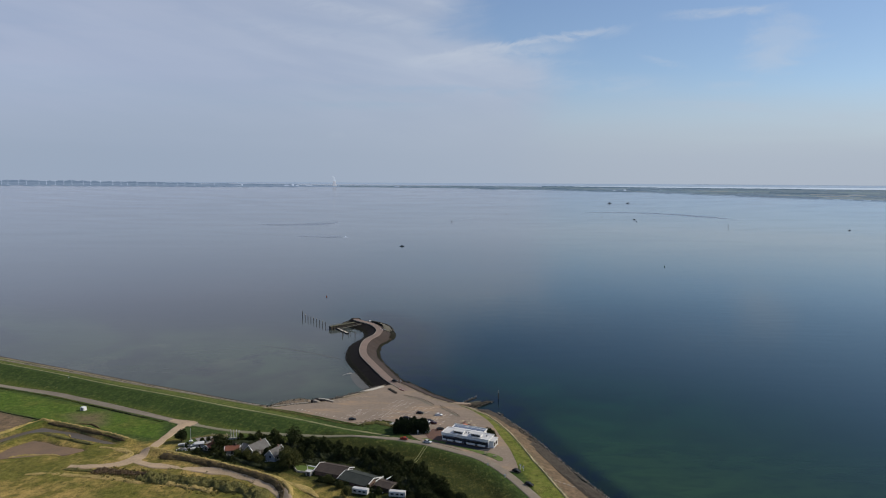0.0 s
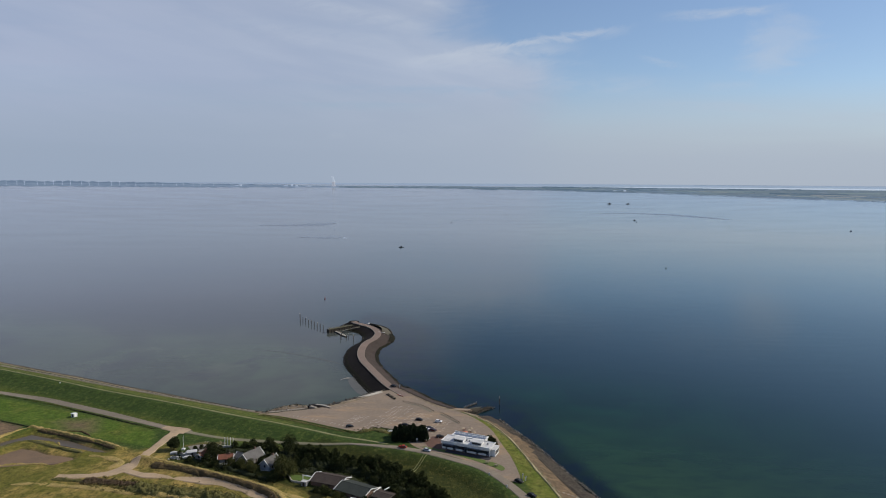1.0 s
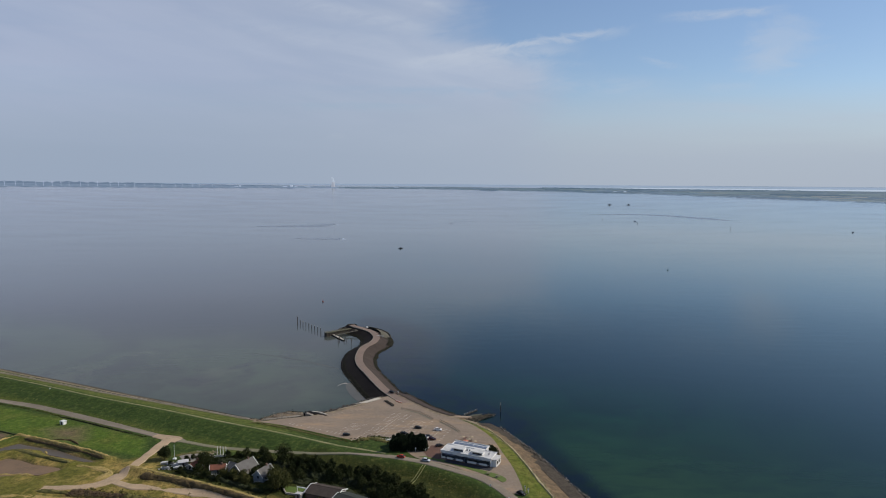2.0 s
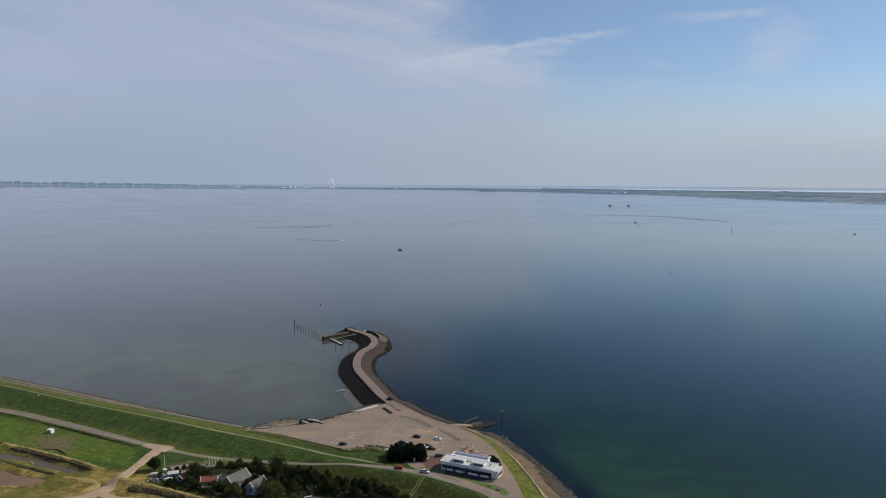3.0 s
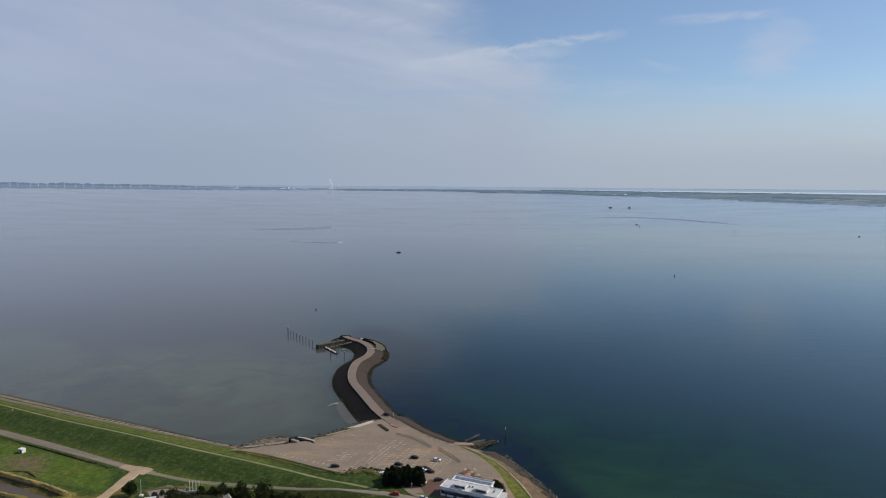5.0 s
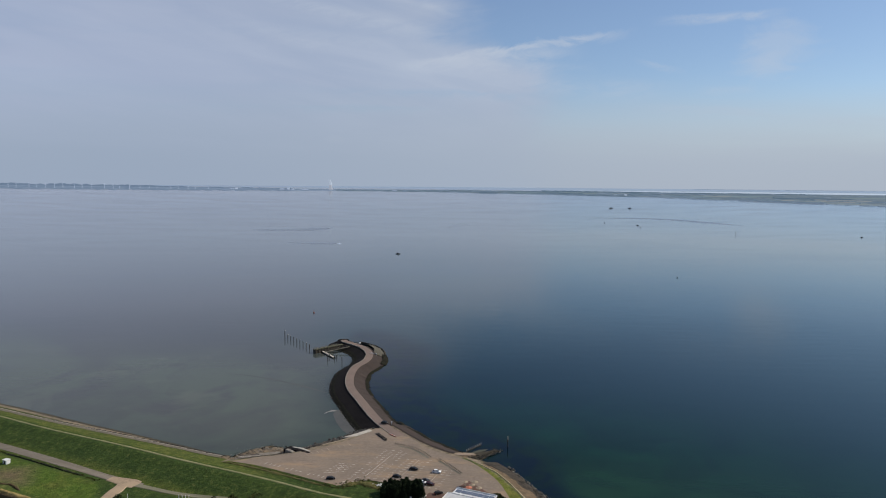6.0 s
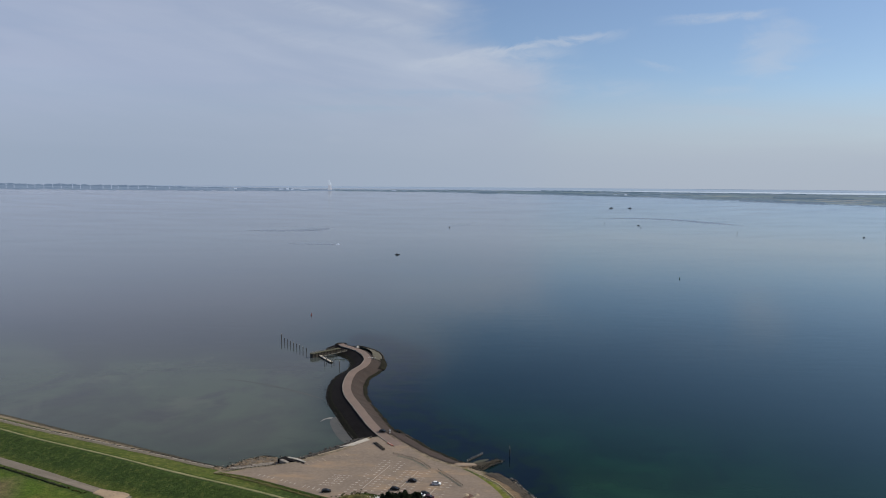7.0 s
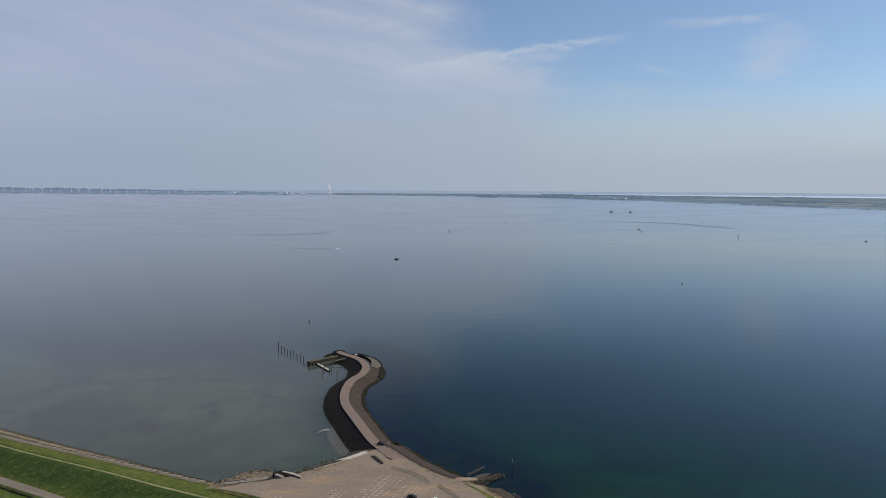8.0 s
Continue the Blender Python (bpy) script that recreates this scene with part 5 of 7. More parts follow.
def far_strip(name, xs, near, back, mat, label, rise=1.0):
    """A low tract of land between two lines of sight (in thousandths below the level)."""
    bm = bmesh.new()
    rows = []
    for i in range(161):
        x = xs[0] + (xs[-1] - xs[0]) * i / 160
        p, q = np.interp(x, xs, near), np.interp(x, xs, back)
        p += 0.35 * noise.noise((x * 0.02, 1, 0))
        row = []
        for k in range(6):
            f = k / 5
            v, _ = sea_at(px(x), p + (q - p) * f)
            row.append(bm.verts.new(v + Vector((0, 0, -1.5 if k == 0 else rise))))
        rows.append(row)
    for a, b in zip(rows, rows[1:]):
        for i in range(5):
            bm.faces.new((a[i], b[i], b[i + 1], a[i + 1]))
    bmesh.ops.recalc_face_normals(bm, faces=bm.faces[:])
    return solid(name, bm, mat, label, "far land", kind="structure", smooth=True)


XS = (-900, -300, 0, 300, 600, 800, 950, 1130, 1250, 1350, 1450, 1568, 1900, 2400)
NEAR = (11.6, 12.0, 12.4, 12.6, 12.4, 13.2, 15.0, 17.6, 21.3, 24.0, 26.5, 29.8, 36, 44)
BACK = (7.0, 7.0, 7.2, 8.5, 10.0, 9.6, 10.4, 11.4, 11.8, 12.1, 12.4, 12.8, 13.6, 14.5)
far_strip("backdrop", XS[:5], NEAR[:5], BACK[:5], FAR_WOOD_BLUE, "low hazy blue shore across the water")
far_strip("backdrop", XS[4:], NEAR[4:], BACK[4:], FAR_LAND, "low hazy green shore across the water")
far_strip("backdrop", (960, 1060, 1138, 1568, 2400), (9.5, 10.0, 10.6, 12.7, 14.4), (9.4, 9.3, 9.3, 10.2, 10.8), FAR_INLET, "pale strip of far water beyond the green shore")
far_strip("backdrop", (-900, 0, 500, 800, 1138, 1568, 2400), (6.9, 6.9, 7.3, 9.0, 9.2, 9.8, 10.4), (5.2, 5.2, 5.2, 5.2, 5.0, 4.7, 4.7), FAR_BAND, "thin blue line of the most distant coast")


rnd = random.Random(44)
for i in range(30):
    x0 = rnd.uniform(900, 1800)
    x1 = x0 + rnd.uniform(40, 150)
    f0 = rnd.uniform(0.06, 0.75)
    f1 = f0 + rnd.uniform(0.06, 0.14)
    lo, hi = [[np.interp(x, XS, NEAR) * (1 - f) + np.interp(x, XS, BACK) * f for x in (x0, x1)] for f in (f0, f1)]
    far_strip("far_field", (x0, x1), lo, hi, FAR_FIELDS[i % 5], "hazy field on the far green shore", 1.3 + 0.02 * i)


def far_hedge(x0, x1, f, h, mat):
    """A long low row of far trees with an uneven top."""
    bm = bmesh.new()
    rows = []
    for i in range(int((x1 - x0) / 3) + 2):
        x = x0 + 3 * i
        v, _ = sea_at(px(x), np.interp(x, XS, NEAR) * (1 - f) + np.interp(x, XS, BACK) * f)
        t = h * (0.8 + 0.35 * noise.noise((x * 0.06, f * 30, 1)) + 0.3 * noise.noise((x * 0.23, f * 30, 4)))
        rows.append([bm.verts.new(v + Vector((0, dy, dz))) for dy, dz in ((-4, -2), (-3, max(0.6, t)), (4, max(0.6, t)), (6, -2))])
    for a, b in zip(rows, rows[1:]):
        for k in range(3):
            bm.faces.new((a[k], b[k], b[k + 1], a[k + 1]))
    bmesh.ops.recalc_face_normals(bm, faces=bm.faces[:])
    solid("far_hedge", bm, mat, "hazy row of trees on the far shore", "trees", kind="stuff")


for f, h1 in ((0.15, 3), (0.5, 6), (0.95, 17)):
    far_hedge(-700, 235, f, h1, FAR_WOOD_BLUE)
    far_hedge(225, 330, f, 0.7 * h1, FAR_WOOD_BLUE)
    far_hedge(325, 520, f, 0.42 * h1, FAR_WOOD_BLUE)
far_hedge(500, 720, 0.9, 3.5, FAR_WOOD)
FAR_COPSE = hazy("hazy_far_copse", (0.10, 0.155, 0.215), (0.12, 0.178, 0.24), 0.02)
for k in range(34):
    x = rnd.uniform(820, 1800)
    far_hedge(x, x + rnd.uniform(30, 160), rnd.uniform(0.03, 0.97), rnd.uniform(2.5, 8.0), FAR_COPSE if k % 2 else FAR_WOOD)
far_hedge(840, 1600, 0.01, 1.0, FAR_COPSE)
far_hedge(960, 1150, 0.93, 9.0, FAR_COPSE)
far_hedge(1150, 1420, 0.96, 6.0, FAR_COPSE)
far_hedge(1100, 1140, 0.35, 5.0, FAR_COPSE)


def far_woods(name, count, seed, xs, lo, hi, mat, label, h0, h1):
    """Clumps of far trees joined into one mass."""
    rnd = random.Random(seed)
    verts, faces = [], []
    for _ in range(count):
        x = rnd.uniform(xs[0], xs[1])
        f = rnd.random() ** 1.3
        p = np.interp(x, XS, NEAR) * (1 - f) + np.interp(x, XS, BACK) * f
        f = lo + (hi - lo) * f
        p = np.interp(x, XS, NEAR) * (1 - f) + np.interp(x, XS, BACK) * f
        v, k = sea_at(px(x), p)
        w, h = rnd.uniform(6, 26), rnd.uniform(h0, h1)
        n0 = len(verts)
        m = 7
        for ring, (r, z) in enumerate(((1.0, -2.0), (1.0, 0.45 * h), (0.55, h))):
            for i in range(m):
                t = 2 * math.pi * i / m
                j = rnd.uniform(0.75, 1.2)
                verts.append((v.x + w * r * j * math.cos(t), v.y + 0.5 * w * r * j * math.sin(t), v.z + z * rnd.uniform(0.85, 1.15)))
        for ring in range(2):
            for i in range(m):
                a, b = n0 + ring * m + i, n0 + ring * m + (i + 1) % m
                faces.append((a, b, b + m, a + m))
        faces.append(tuple(n0 + 2 * m + i for i in range(m)))
    me = bpy.data.meshes.new(name)
    me.from_pydata(verts, [], faces)
    me.materials.append(mat)
    return tagged(new(name, me), label, "trees", kind="stuff")


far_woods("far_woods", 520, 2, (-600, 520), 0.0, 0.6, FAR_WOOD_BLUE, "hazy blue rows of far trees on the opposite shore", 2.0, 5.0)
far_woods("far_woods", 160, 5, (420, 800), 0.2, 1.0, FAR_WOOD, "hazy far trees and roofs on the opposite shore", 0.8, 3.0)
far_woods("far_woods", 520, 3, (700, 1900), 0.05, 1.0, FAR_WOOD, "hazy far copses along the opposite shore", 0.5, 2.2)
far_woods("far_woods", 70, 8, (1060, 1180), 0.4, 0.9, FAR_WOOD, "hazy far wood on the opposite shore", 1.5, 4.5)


def wind_turbine(x, h, spin):
    v, k = sea_at(px(x), np.interp(x, XS, NEAR) - 1.2)
    t = thing("wind_turbine", pose(v.x, v.y, v.z - 2, 0, 0, 15), "white wind turbine on the hazy far shore", "wind turbine", "far wind turbines")
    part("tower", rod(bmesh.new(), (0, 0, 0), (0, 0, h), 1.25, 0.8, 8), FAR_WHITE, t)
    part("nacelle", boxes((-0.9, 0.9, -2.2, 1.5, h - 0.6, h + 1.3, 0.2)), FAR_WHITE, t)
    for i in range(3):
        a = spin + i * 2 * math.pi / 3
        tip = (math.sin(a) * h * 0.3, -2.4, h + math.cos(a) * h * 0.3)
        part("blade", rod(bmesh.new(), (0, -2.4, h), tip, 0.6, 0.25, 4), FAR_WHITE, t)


rnd = random.Random(21)
for i in range(26):
    x = -40 + i * 16.5 + rnd.uniform(-4, 4)
    wind_turbine(x, rnd.uniform(25, 30) if x < 220 else rnd.uniform(15, 20), rnd.random() * 2)

v, k = sea_at(px(590), 10.5)
ct = thing("cooling_tower", pose(v.x, v.y, v.z - 2), "hazy pale cooling tower on the far shore", "cooling tower")
bm = bmesh.new()
loft(bm, [[(r * math.cos(2 * math.pi * i / 20), r * math.sin(2 * math.pi * i / 20), z) for i in range(20)]
          for r, z in ((15, 0), (12.5, 10), (10.4, 21), (9.8, 28), (10.3, 34))])
part("shell", bm, hazy("hazy_concrete", (0.35, 0.38, 0.45), (0.38, 0.41, 0.48), 0.02), ct, smooth=True)
bm = bmesh.new()
rnd = random.Random(2)
for i in range(34):
    f = i / 33
    r = bmesh.ops.create_icosphere(bm, subdivisions=1, radius=3.6 + 4.0 * (1 - f) * rnd.uniform(0.4, 1), matrix=pose(-7 * f + rnd.uniform(-4, 4), 0, 35 + 30 * f + rnd.uniform(-2, 2)))
steam = solid("steam_plume", bm, FAR_PALE, "thin pale steam plume over the cooling tower", "steam", pose(v.x, v.y, v.z - 2), kind="stuff", smooth=True)
for i, (x, w, h) in enumerate(((418, 20, 7), (425, 12, 12), (505, 26, 9), (516, 12, 15), (524, 14, 8), (545, 40, 6), (702, 30, 5), (1108, 14, 9), (1090, 18, 6))):
    v, k = sea_at(px(x), np.interp(x, XS, NEAR) - 1.6)
    fb = thing("far_building", pose(v.x, v.y, v.z - 1.5), "hazy pale industrial building on the far shore", "building", "far buildings")
    part("walls", boxes((-w / 2, w / 2, -6, 6, 0, h, 0.3)), FAR_WHITE, fb)
    part("roof", boxes((-w / 2 - 0.5, w / 2 + 0.5, -6.5, 6.5, h, h + 0.8, 0.2)), FAR_BAND, fb)


# ---- on the water ----
def boat(x, p, length, paint_, cabin, label, turn):
    v, k = sea_at(px(x), p)
    s = length * k
    b = thing("boat", pose(v.x, v.y, v.z - 0.05 * s, 0, 0, turn), label, "boat")
    secs = []
    for f, w in ((-0.5, 0.30), (-0.25, 0.36), (0.1, 0.36), (0.35, 0.22), (0.5, 0.03)):
        z = 0.26 + 0.12 * max(0, f)
        secs.append([(f * s, w * s * 0.42, z * s * 0.6), (f * s, w * s * 0.3, -0.05 * s), (f * s, -w * s * 0.3, -0.05 * s), (f * s, -w * s * 0.42, z * s * 0.6)])
    part("hull", loft(bmesh.new(), secs), paint_, b)
    part("cabin", boxes((-0.18 * s, 0.12 * s, -0.09 * s, 0.09 * s, 0.14 * s, 0.34 * s, 0.01 * s)), cabin, b, "small cabin")
    part("mast", rod(bmesh.new(), (-0.05 * s, 0, 0.3 * s), (-0.05 * s, 0, 0.62 * s), 0.012 * s, 0.008 * s, 6), STEEL, b)


boat(711, 99.0, 9.5, PAINTS["black"], PAINTS["grey"], "dark open fishing boat lying on calm water", 5)
# glowing haze material brightens this boat's shaded side
boat(611, 86.0, 9.0, FAR_WHITE, FAR_WHITE, "small white motor boat trailing a wake", 0)
boat(1080, 34.0, 24, PAINTS["grey"], PAINTS["black"], "dark mussel barge far out on the water", 0)
boat(1113, 34.0, 22, PAINTS["grey"], PAINTS["black"], "dark mussel barge far out on the water", 180)
boat(1506, 72.0, 9, PAINTS["grey"], PAINTS["black"], "small grey boat on the open water", 20)
boat(1123, 57.5, 10, PAINTS["black"], PAINTS["grey"], "small dark boat far out on the water", 140)


def buoy(x, p, h, col, label):
    v, k = sea_at(px(x), p)
    b = thing("buoy", pose(v.x, v.y, v.z), label, "buoy", "buoys on the water")
    h *= k
    part("float", rod(bmesh.new(), (0, 0, -0.5), (0, 0, 0.35 * h), 0.28 * h, 0.24 * h, 10), col, b)
    part("mast", rod(bmesh.new(), (0, 0, 0.35 * h), (0, 0, h), 0.1 * h, 0.05 * h, 8), col, b)


buoy(576, 176.0, 3.0, PAINTS["orange"], "red spar buoy in the harbour approach")
buoy(1179, 128.0, 3.2, PAINTS["green"], "dark green buoy on calm water")
buoy(799, 62.0, 5, PAINTS["black"], "small dark buoy far out")
buoy(896, 50.5, 6, PAINTS["black"], "small dark buoy far out")
buoy(1066, 54.5, 5, PAINTS["black"], "small dark buoy far out")
buoy(1127, 60.5, 5, PAINTS["black"], "small dark buoy far out")
v, k = sea_at(px(1290), 68.5)
bc = thing("beacon", pose(v.x, v.y, v.z), "tall dark navigation beacon pile in open water", "beacon")
part("pile", rod(bmesh.new(), (0, 0, -2), (0, 0, 7), 0.7, 0.55), WOOD_DARK, bc)
part("topmark", rod(bmesh.new(), (0, 0, 7), (0, 0, 9), 0.9, 0.2), PAINTS["green"], bc)

WAKE = material("ruffled_water", (0.135, 0.168, 0.215), (0.155, 0.19, 0.24), 0.02, 0.2, 0.35, spec=0.5)


def wake(xs, ps, widths, label):
    """A band of ruffled water."""
    pts = [sea_at(px(x), p)[0] for x, p in zip(xs, ps)]
    line = curve([(q.x, q.y) for q in pts], 12.0)
    bm = bmesh.new()
    rows = []
    for i, (p, q) in enumerate(zip(line, normals(line))):
        w = np.interp(i / (len(line) - 1), np.linspace(0, 1, len(widths)), widths) * (1 + 0.5 * noise.noise((p.x * 0.01, p.y * 0.01, 2)))
        rows.append([bm.verts.new((p.x + q.x * w * f, p.y + q.y * w * f, sheet_z(p.x + q.x * w * f, p.y + q.y * w * f) + dz)) for f, dz in ((-0.5, 0.12), (0, 0.3), (0.5, 0.12))])
    for a, b in zip(rows, rows[1:]):
        for i in range(2):
            bm.faces.new((a[i], b[i], b[i + 1], a[i + 1]))
    bmesh.ops.recalc_face_normals(bm, faces=bm.faces[:])
    solid("wake", bm, WAKE, label, "wake", kind="stuff", smooth=True)


wake((455, 500, 550, 597), (67.6, 67.4, 66.5, 63.8), (4, 75, 85, 10), "dark band of ruffled water across the calm sea")
wake((525, 560, 604), (84.6, 85.4, 85.6), (2, 32, 26), "thin wake behind a small motor boat")
wake((1030, 1110, 1180, 1240, 1310), (47.5, 47.4, 49.0, 52.5, 57), (4, 34, 46, 46, 4), "curved line of ruffled water far out")
wake((800, 835), (60, 57), (1, 6), "faint streak of ruffled water")


# ---- trees, hedges and brush ----
def leaf_cloud(verts, faces, rnd, centre, radii, count, size):
    for _ in range(count):
        d = Vector((rnd.gauss(0, 1), rnd.gauss(0, 1), rnd.gauss(0, 1))).normalized() * rnd.uniform(0.55, 1.05)
        c = Vector((centre[0] + d.x * radii[0], centre[1] + d.y * radii[1], centre[2] + d.z * radii[2]))
        e = Euler((rnd.uniform(0, 6.3), rnd.uniform(0, 6.3), rnd.uniform(0, 6.3))).to_matrix()
        s = size * rnd.uniform(0.6, 1.3)
        n0 = len(verts)
        for x, y, z in ((-s, -0.6 * s, 0), (0.1 * s, -0.7 * s, 0.25 * s), (s, 0.1 * s, 0), (-0.1 * s, 0.7 * s, 0.2 * s)):
            verts.append(tuple(c + e @ Vector((x, y, z))))
        faces += [(n0, n0 + 1, n0 + 3), (n0 + 1, n0 + 2, n0 + 3)]


def mesh_of(name, verts, faces, mat):
    me = bpy.data.meshes.new(name)
    me.from_pydata(verts, [], faces)
    me.materials.append(mat)
    return me


def tree(m, h, r, seed, mat, label, category="tree", group="", lobes=12, count=190, size=0.28):
    """A trunk with limbs and a crown of many leaf clumps."""
    rnd = random.Random(seed)
    t = thing("tree", m, label, category, group)
    bm = rod(bmesh.new(), (0, 0, -0.4), (0.1, 0.05, 0.5 * h), 0.035 * h, 0.018 * h, 7)
    verts, faces = [], []
    for i in range(lobes):
        a = i * 2.4 + rnd.uniform(-0.4, 0.4)
        z = h * (0.30 + 0.52 * (i + 0.5) / lobes)
        w = r * (0.62 if i < lobes * 0.7 else 0.35) * rnd.uniform(0.7, 1.1)
        c = (w * math.cos(a), w * math.sin(a), z)
        rod(bm, (0.05, 0.02, 0.28 * h + 0.2 * h * i / lobes), (c[0] * 0.8, c[1] * 0.8, z), 0.012 * h, 0.004 * h, 5)
        q = r * rnd.uniform(0.42, 0.62)
        leaf_cloud(verts, faces, rnd, c, (q, q, q * 0.85), count, size)
    leaf_cloud(verts, faces, rnd, (0, 0, h * 0.58), (r * 0.7, r * 0.7, h * 0.3), count * 2, size * 1.2)
    part("trunk", bm, BARK, t, "brown trunk with limbs")
    crown = new("crown", mesh_of("crown", verts, faces, mat))
    crown.parent = t
    tagged(crown, "uneven leafy crown")
    return t


def belt_tree(m, h, r, seed, label):
    """A tree of a close belt: a short trunk and a broad crown of many uneven clumps down to the ground."""
    rnd = random.Random(seed)
    t = thing("tree", m, label, "tree", "tree belt")
    bm = rod(bmesh.new(), (0, 0, -0.4), (0.1, 0.05, 0.6 * h), 0.03 * h, 0.012 * h, 7)
    verts, faces = [], []
    for i in range(26):
        a, d, f = i * 2.4 + rnd.uniform(-0.5, 0.5), r * rnd.random() ** 0.6, (i + 0.5) / 26
        z = h * (0.12 + 0.80 * f) * (1.0 - 0.22 * (d / r) ** 2)
        d *= 1.0 - 0.55 * f ** 2.2
        c = (d * math.cos(a), d * math.sin(a), z)
        q = r * rnd.uniform(0.2, 0.44)
        if i % 3 == 0:
            rod(bm, (0.05, 0.02, 0.2 * h + 0.3 * h * f), (c[0] * 0.8, c[1] * 0.8, z), 0.01 * h, 0.004 * h, 5)
        leaf_cloud(verts, faces, rnd, c, (q, q, q * rnd.uniform(0.7, 1.2)), 70, 0.30)
    part("trunk", bm, BARK, t, "brown trunk with limbs")
    crown = new("crown", mesh_of("crown", verts, faces, LEAF))
    crown.parent = t
    tagged(crown, "uneven leafy crown")
    return t


DARK_TREE = "dense dark green broadleaf tree in the belt behind the dike"
variants = [tree(pose(-77, 341, 1.3), 11.5, 4.6, 11, LEAF, "large dark green tree beside the houses", group="trees of the hamlet"),
            belt_tree(pose(-66, 337, 1.3), 8.0, 3.9, 12, DARK_TREE),
            belt_tree(pose(-58, 334, 1.3), 7.0, 3.6, 13, DARK_TREE),
            tree(pose(-72, 318, 1.3), 8.5, 4.2, 14, LEAF_OLIVE, "olive-green garden tree beside a house", group="trees of the hamlet"),
            tree(pose(-138, 349, 1.3), 6.5, 3.2, 15, LEAF, "round dark green tree at the track junction", group="trees of the hamlet")]


def plant(i, x, y, scale, turn, label="", group=""):
    s = variants[i]
    c = copy_thing(s, pose(x, y, ground_z(x, y) - 0.1, 0, 0, turn) @ Matrix.Diagonal((scale, scale, scale * (0.9 + 0.2 * ((turn * 7) % 10) / 10), 1)))
    tagged(c, label, group=group)


rnd = random.Random(31)
belt_top = curve([(-72, 345), (-60, 338), (-48, 334), (-36, 330), (-23, 319), (-9, 306), (3, 288), (14, 266)], 3.4)
for i, p in enumerate(belt_top):
    plant(1 + i % 2, p.x + rnd.uniform(-1, 1), p.y + rnd.uniform(-1.5, 0.5), rnd.uniform(0.55, 1.05), rnd.uniform(0, 360))
belt_mid = curve([(-64, 333), (-50, 327), (-38, 322), (-26, 311), (-13, 297), (-4, 280), (4, 262)], 3.8)
for i, p in enumerate(belt_mid):
    plant(1 + i % 2, p.x + rnd.uniform(-2, 2), p.y + rnd.uniform(-2, 2), rnd.uniform(0.6, 0.95), rnd.uniform(0, 360))
belt_low = curve([(-33, 311), (-24, 302), (-16, 290), (-10, 276)], 4.2)
for i, p in enumerate(belt_low):
    plant(1 + i % 2, p.x + rnd.uniform(-2, 2), p.y + rnd.uniform(-2, 2), rnd.uniform(0.45, 0.7), rnd.uniform(0, 360))
for x, y, v, s in ((-114.5, 338.5, 0, 0.78), (-112, 341, 1, 0.8), (-118, 343, 2, 0.8), (-107, 351, 1, 0.55), (-102, 351, 2, 0.6), (-98, 352, 1, 0.7), (-94, 349, 2, 0.65), (-89, 350, 1, 0.95), (-86, 347, 2, 0.8),
                   (-97, 327, 3, 0.6), (-73.5, 316.5, 3, 1.15), (-94, 323, 3, 0.5), (-76, 321, 3, 0.8), (-71, 334, 1, 0.7), (-83, 341, 2, 0.6), (-78, 333, 2, 0.7), (-69, 338, 0, 0.72), (-126, 346, 2, 0.5),
                   (-132, 341, 2, 0.45), (-124, 333, 2, 0.5), (-52, 299, 3, 0.55), (-46, 295, 3, 0.5), (-42, 287, 3, 0.6), (-30, 283, 2, 0.6), (-112, 328, 2, 0.45), (-104, 325, 2, 0.4),
                   (-120, 328, 1, 0.4), (-90, 321.5, 3, 0.62), (-102, 328, 3, 0.6), (-110, 329, 2, 0.6), (-87, 334, 2, 0.62), (-56, 301.5, 2, 0.42), (-50, 299, 3, 0.42), (-44, 296, 2, 0.45), (-33, 292, 2, 0.5), (-99, 338, 2, 0.6), (-86, 316, 2, 0.45), (-92.5, 326.5, 3, 0.55), (-88, 331, 2, 0.7), (-77, 324.5, 3, 0.9), (-116, 334, 2, 0.75), (-66, 326, 1, 0.8), (-58, 320, 2, 0.6), (-55, 303, 2, 0.3), (-47, 302, 2, 0.28), (-43, 297, 2, 0.35), (-36, 295, 2, 0.4), (-28, 290, 2, 0.55), (-124, 350, 2, 0.4)):
    plant(v, x, y, s * 0.95, rnd.uniform(0, 360), "dark green garden tree among the houses", "trees of the hamlet")
for x, y, s in ((24.5, 351.5, 0.72), (26.5, 349.5, 0.6), (22.8, 353.5, 0.62)):
    plant(2, x, y, s, rnd.uniform(0, 360), "rounded dark shrub beside the restaurant", "shrubs")


def conifer(m, h, r, seed, label):
    rnd = random.Random(seed)
    t = thing("conifer", m, label, "conifer", "conifer block beside the car park")
    verts, faces = [], []
    for i in range(9):
        f = i / 8
        w = r * (1.08 - 0.55 * f ** 2.6)
        leaf_cloud(verts, faces, rnd, (0, 0, h * (0.1 + 0.84 * f)), (w, w, h * 0.13), 150, 0.27)
    part("trunk", rod(bmesh.new(), (0, 0, -0.3), (0, 0, h * 0.8), 0.2, 0.08, 7), BARK, t)
    c = new("crown", mesh_of("crown", verts, faces, LEAF_HEDGE))
    c.parent = t


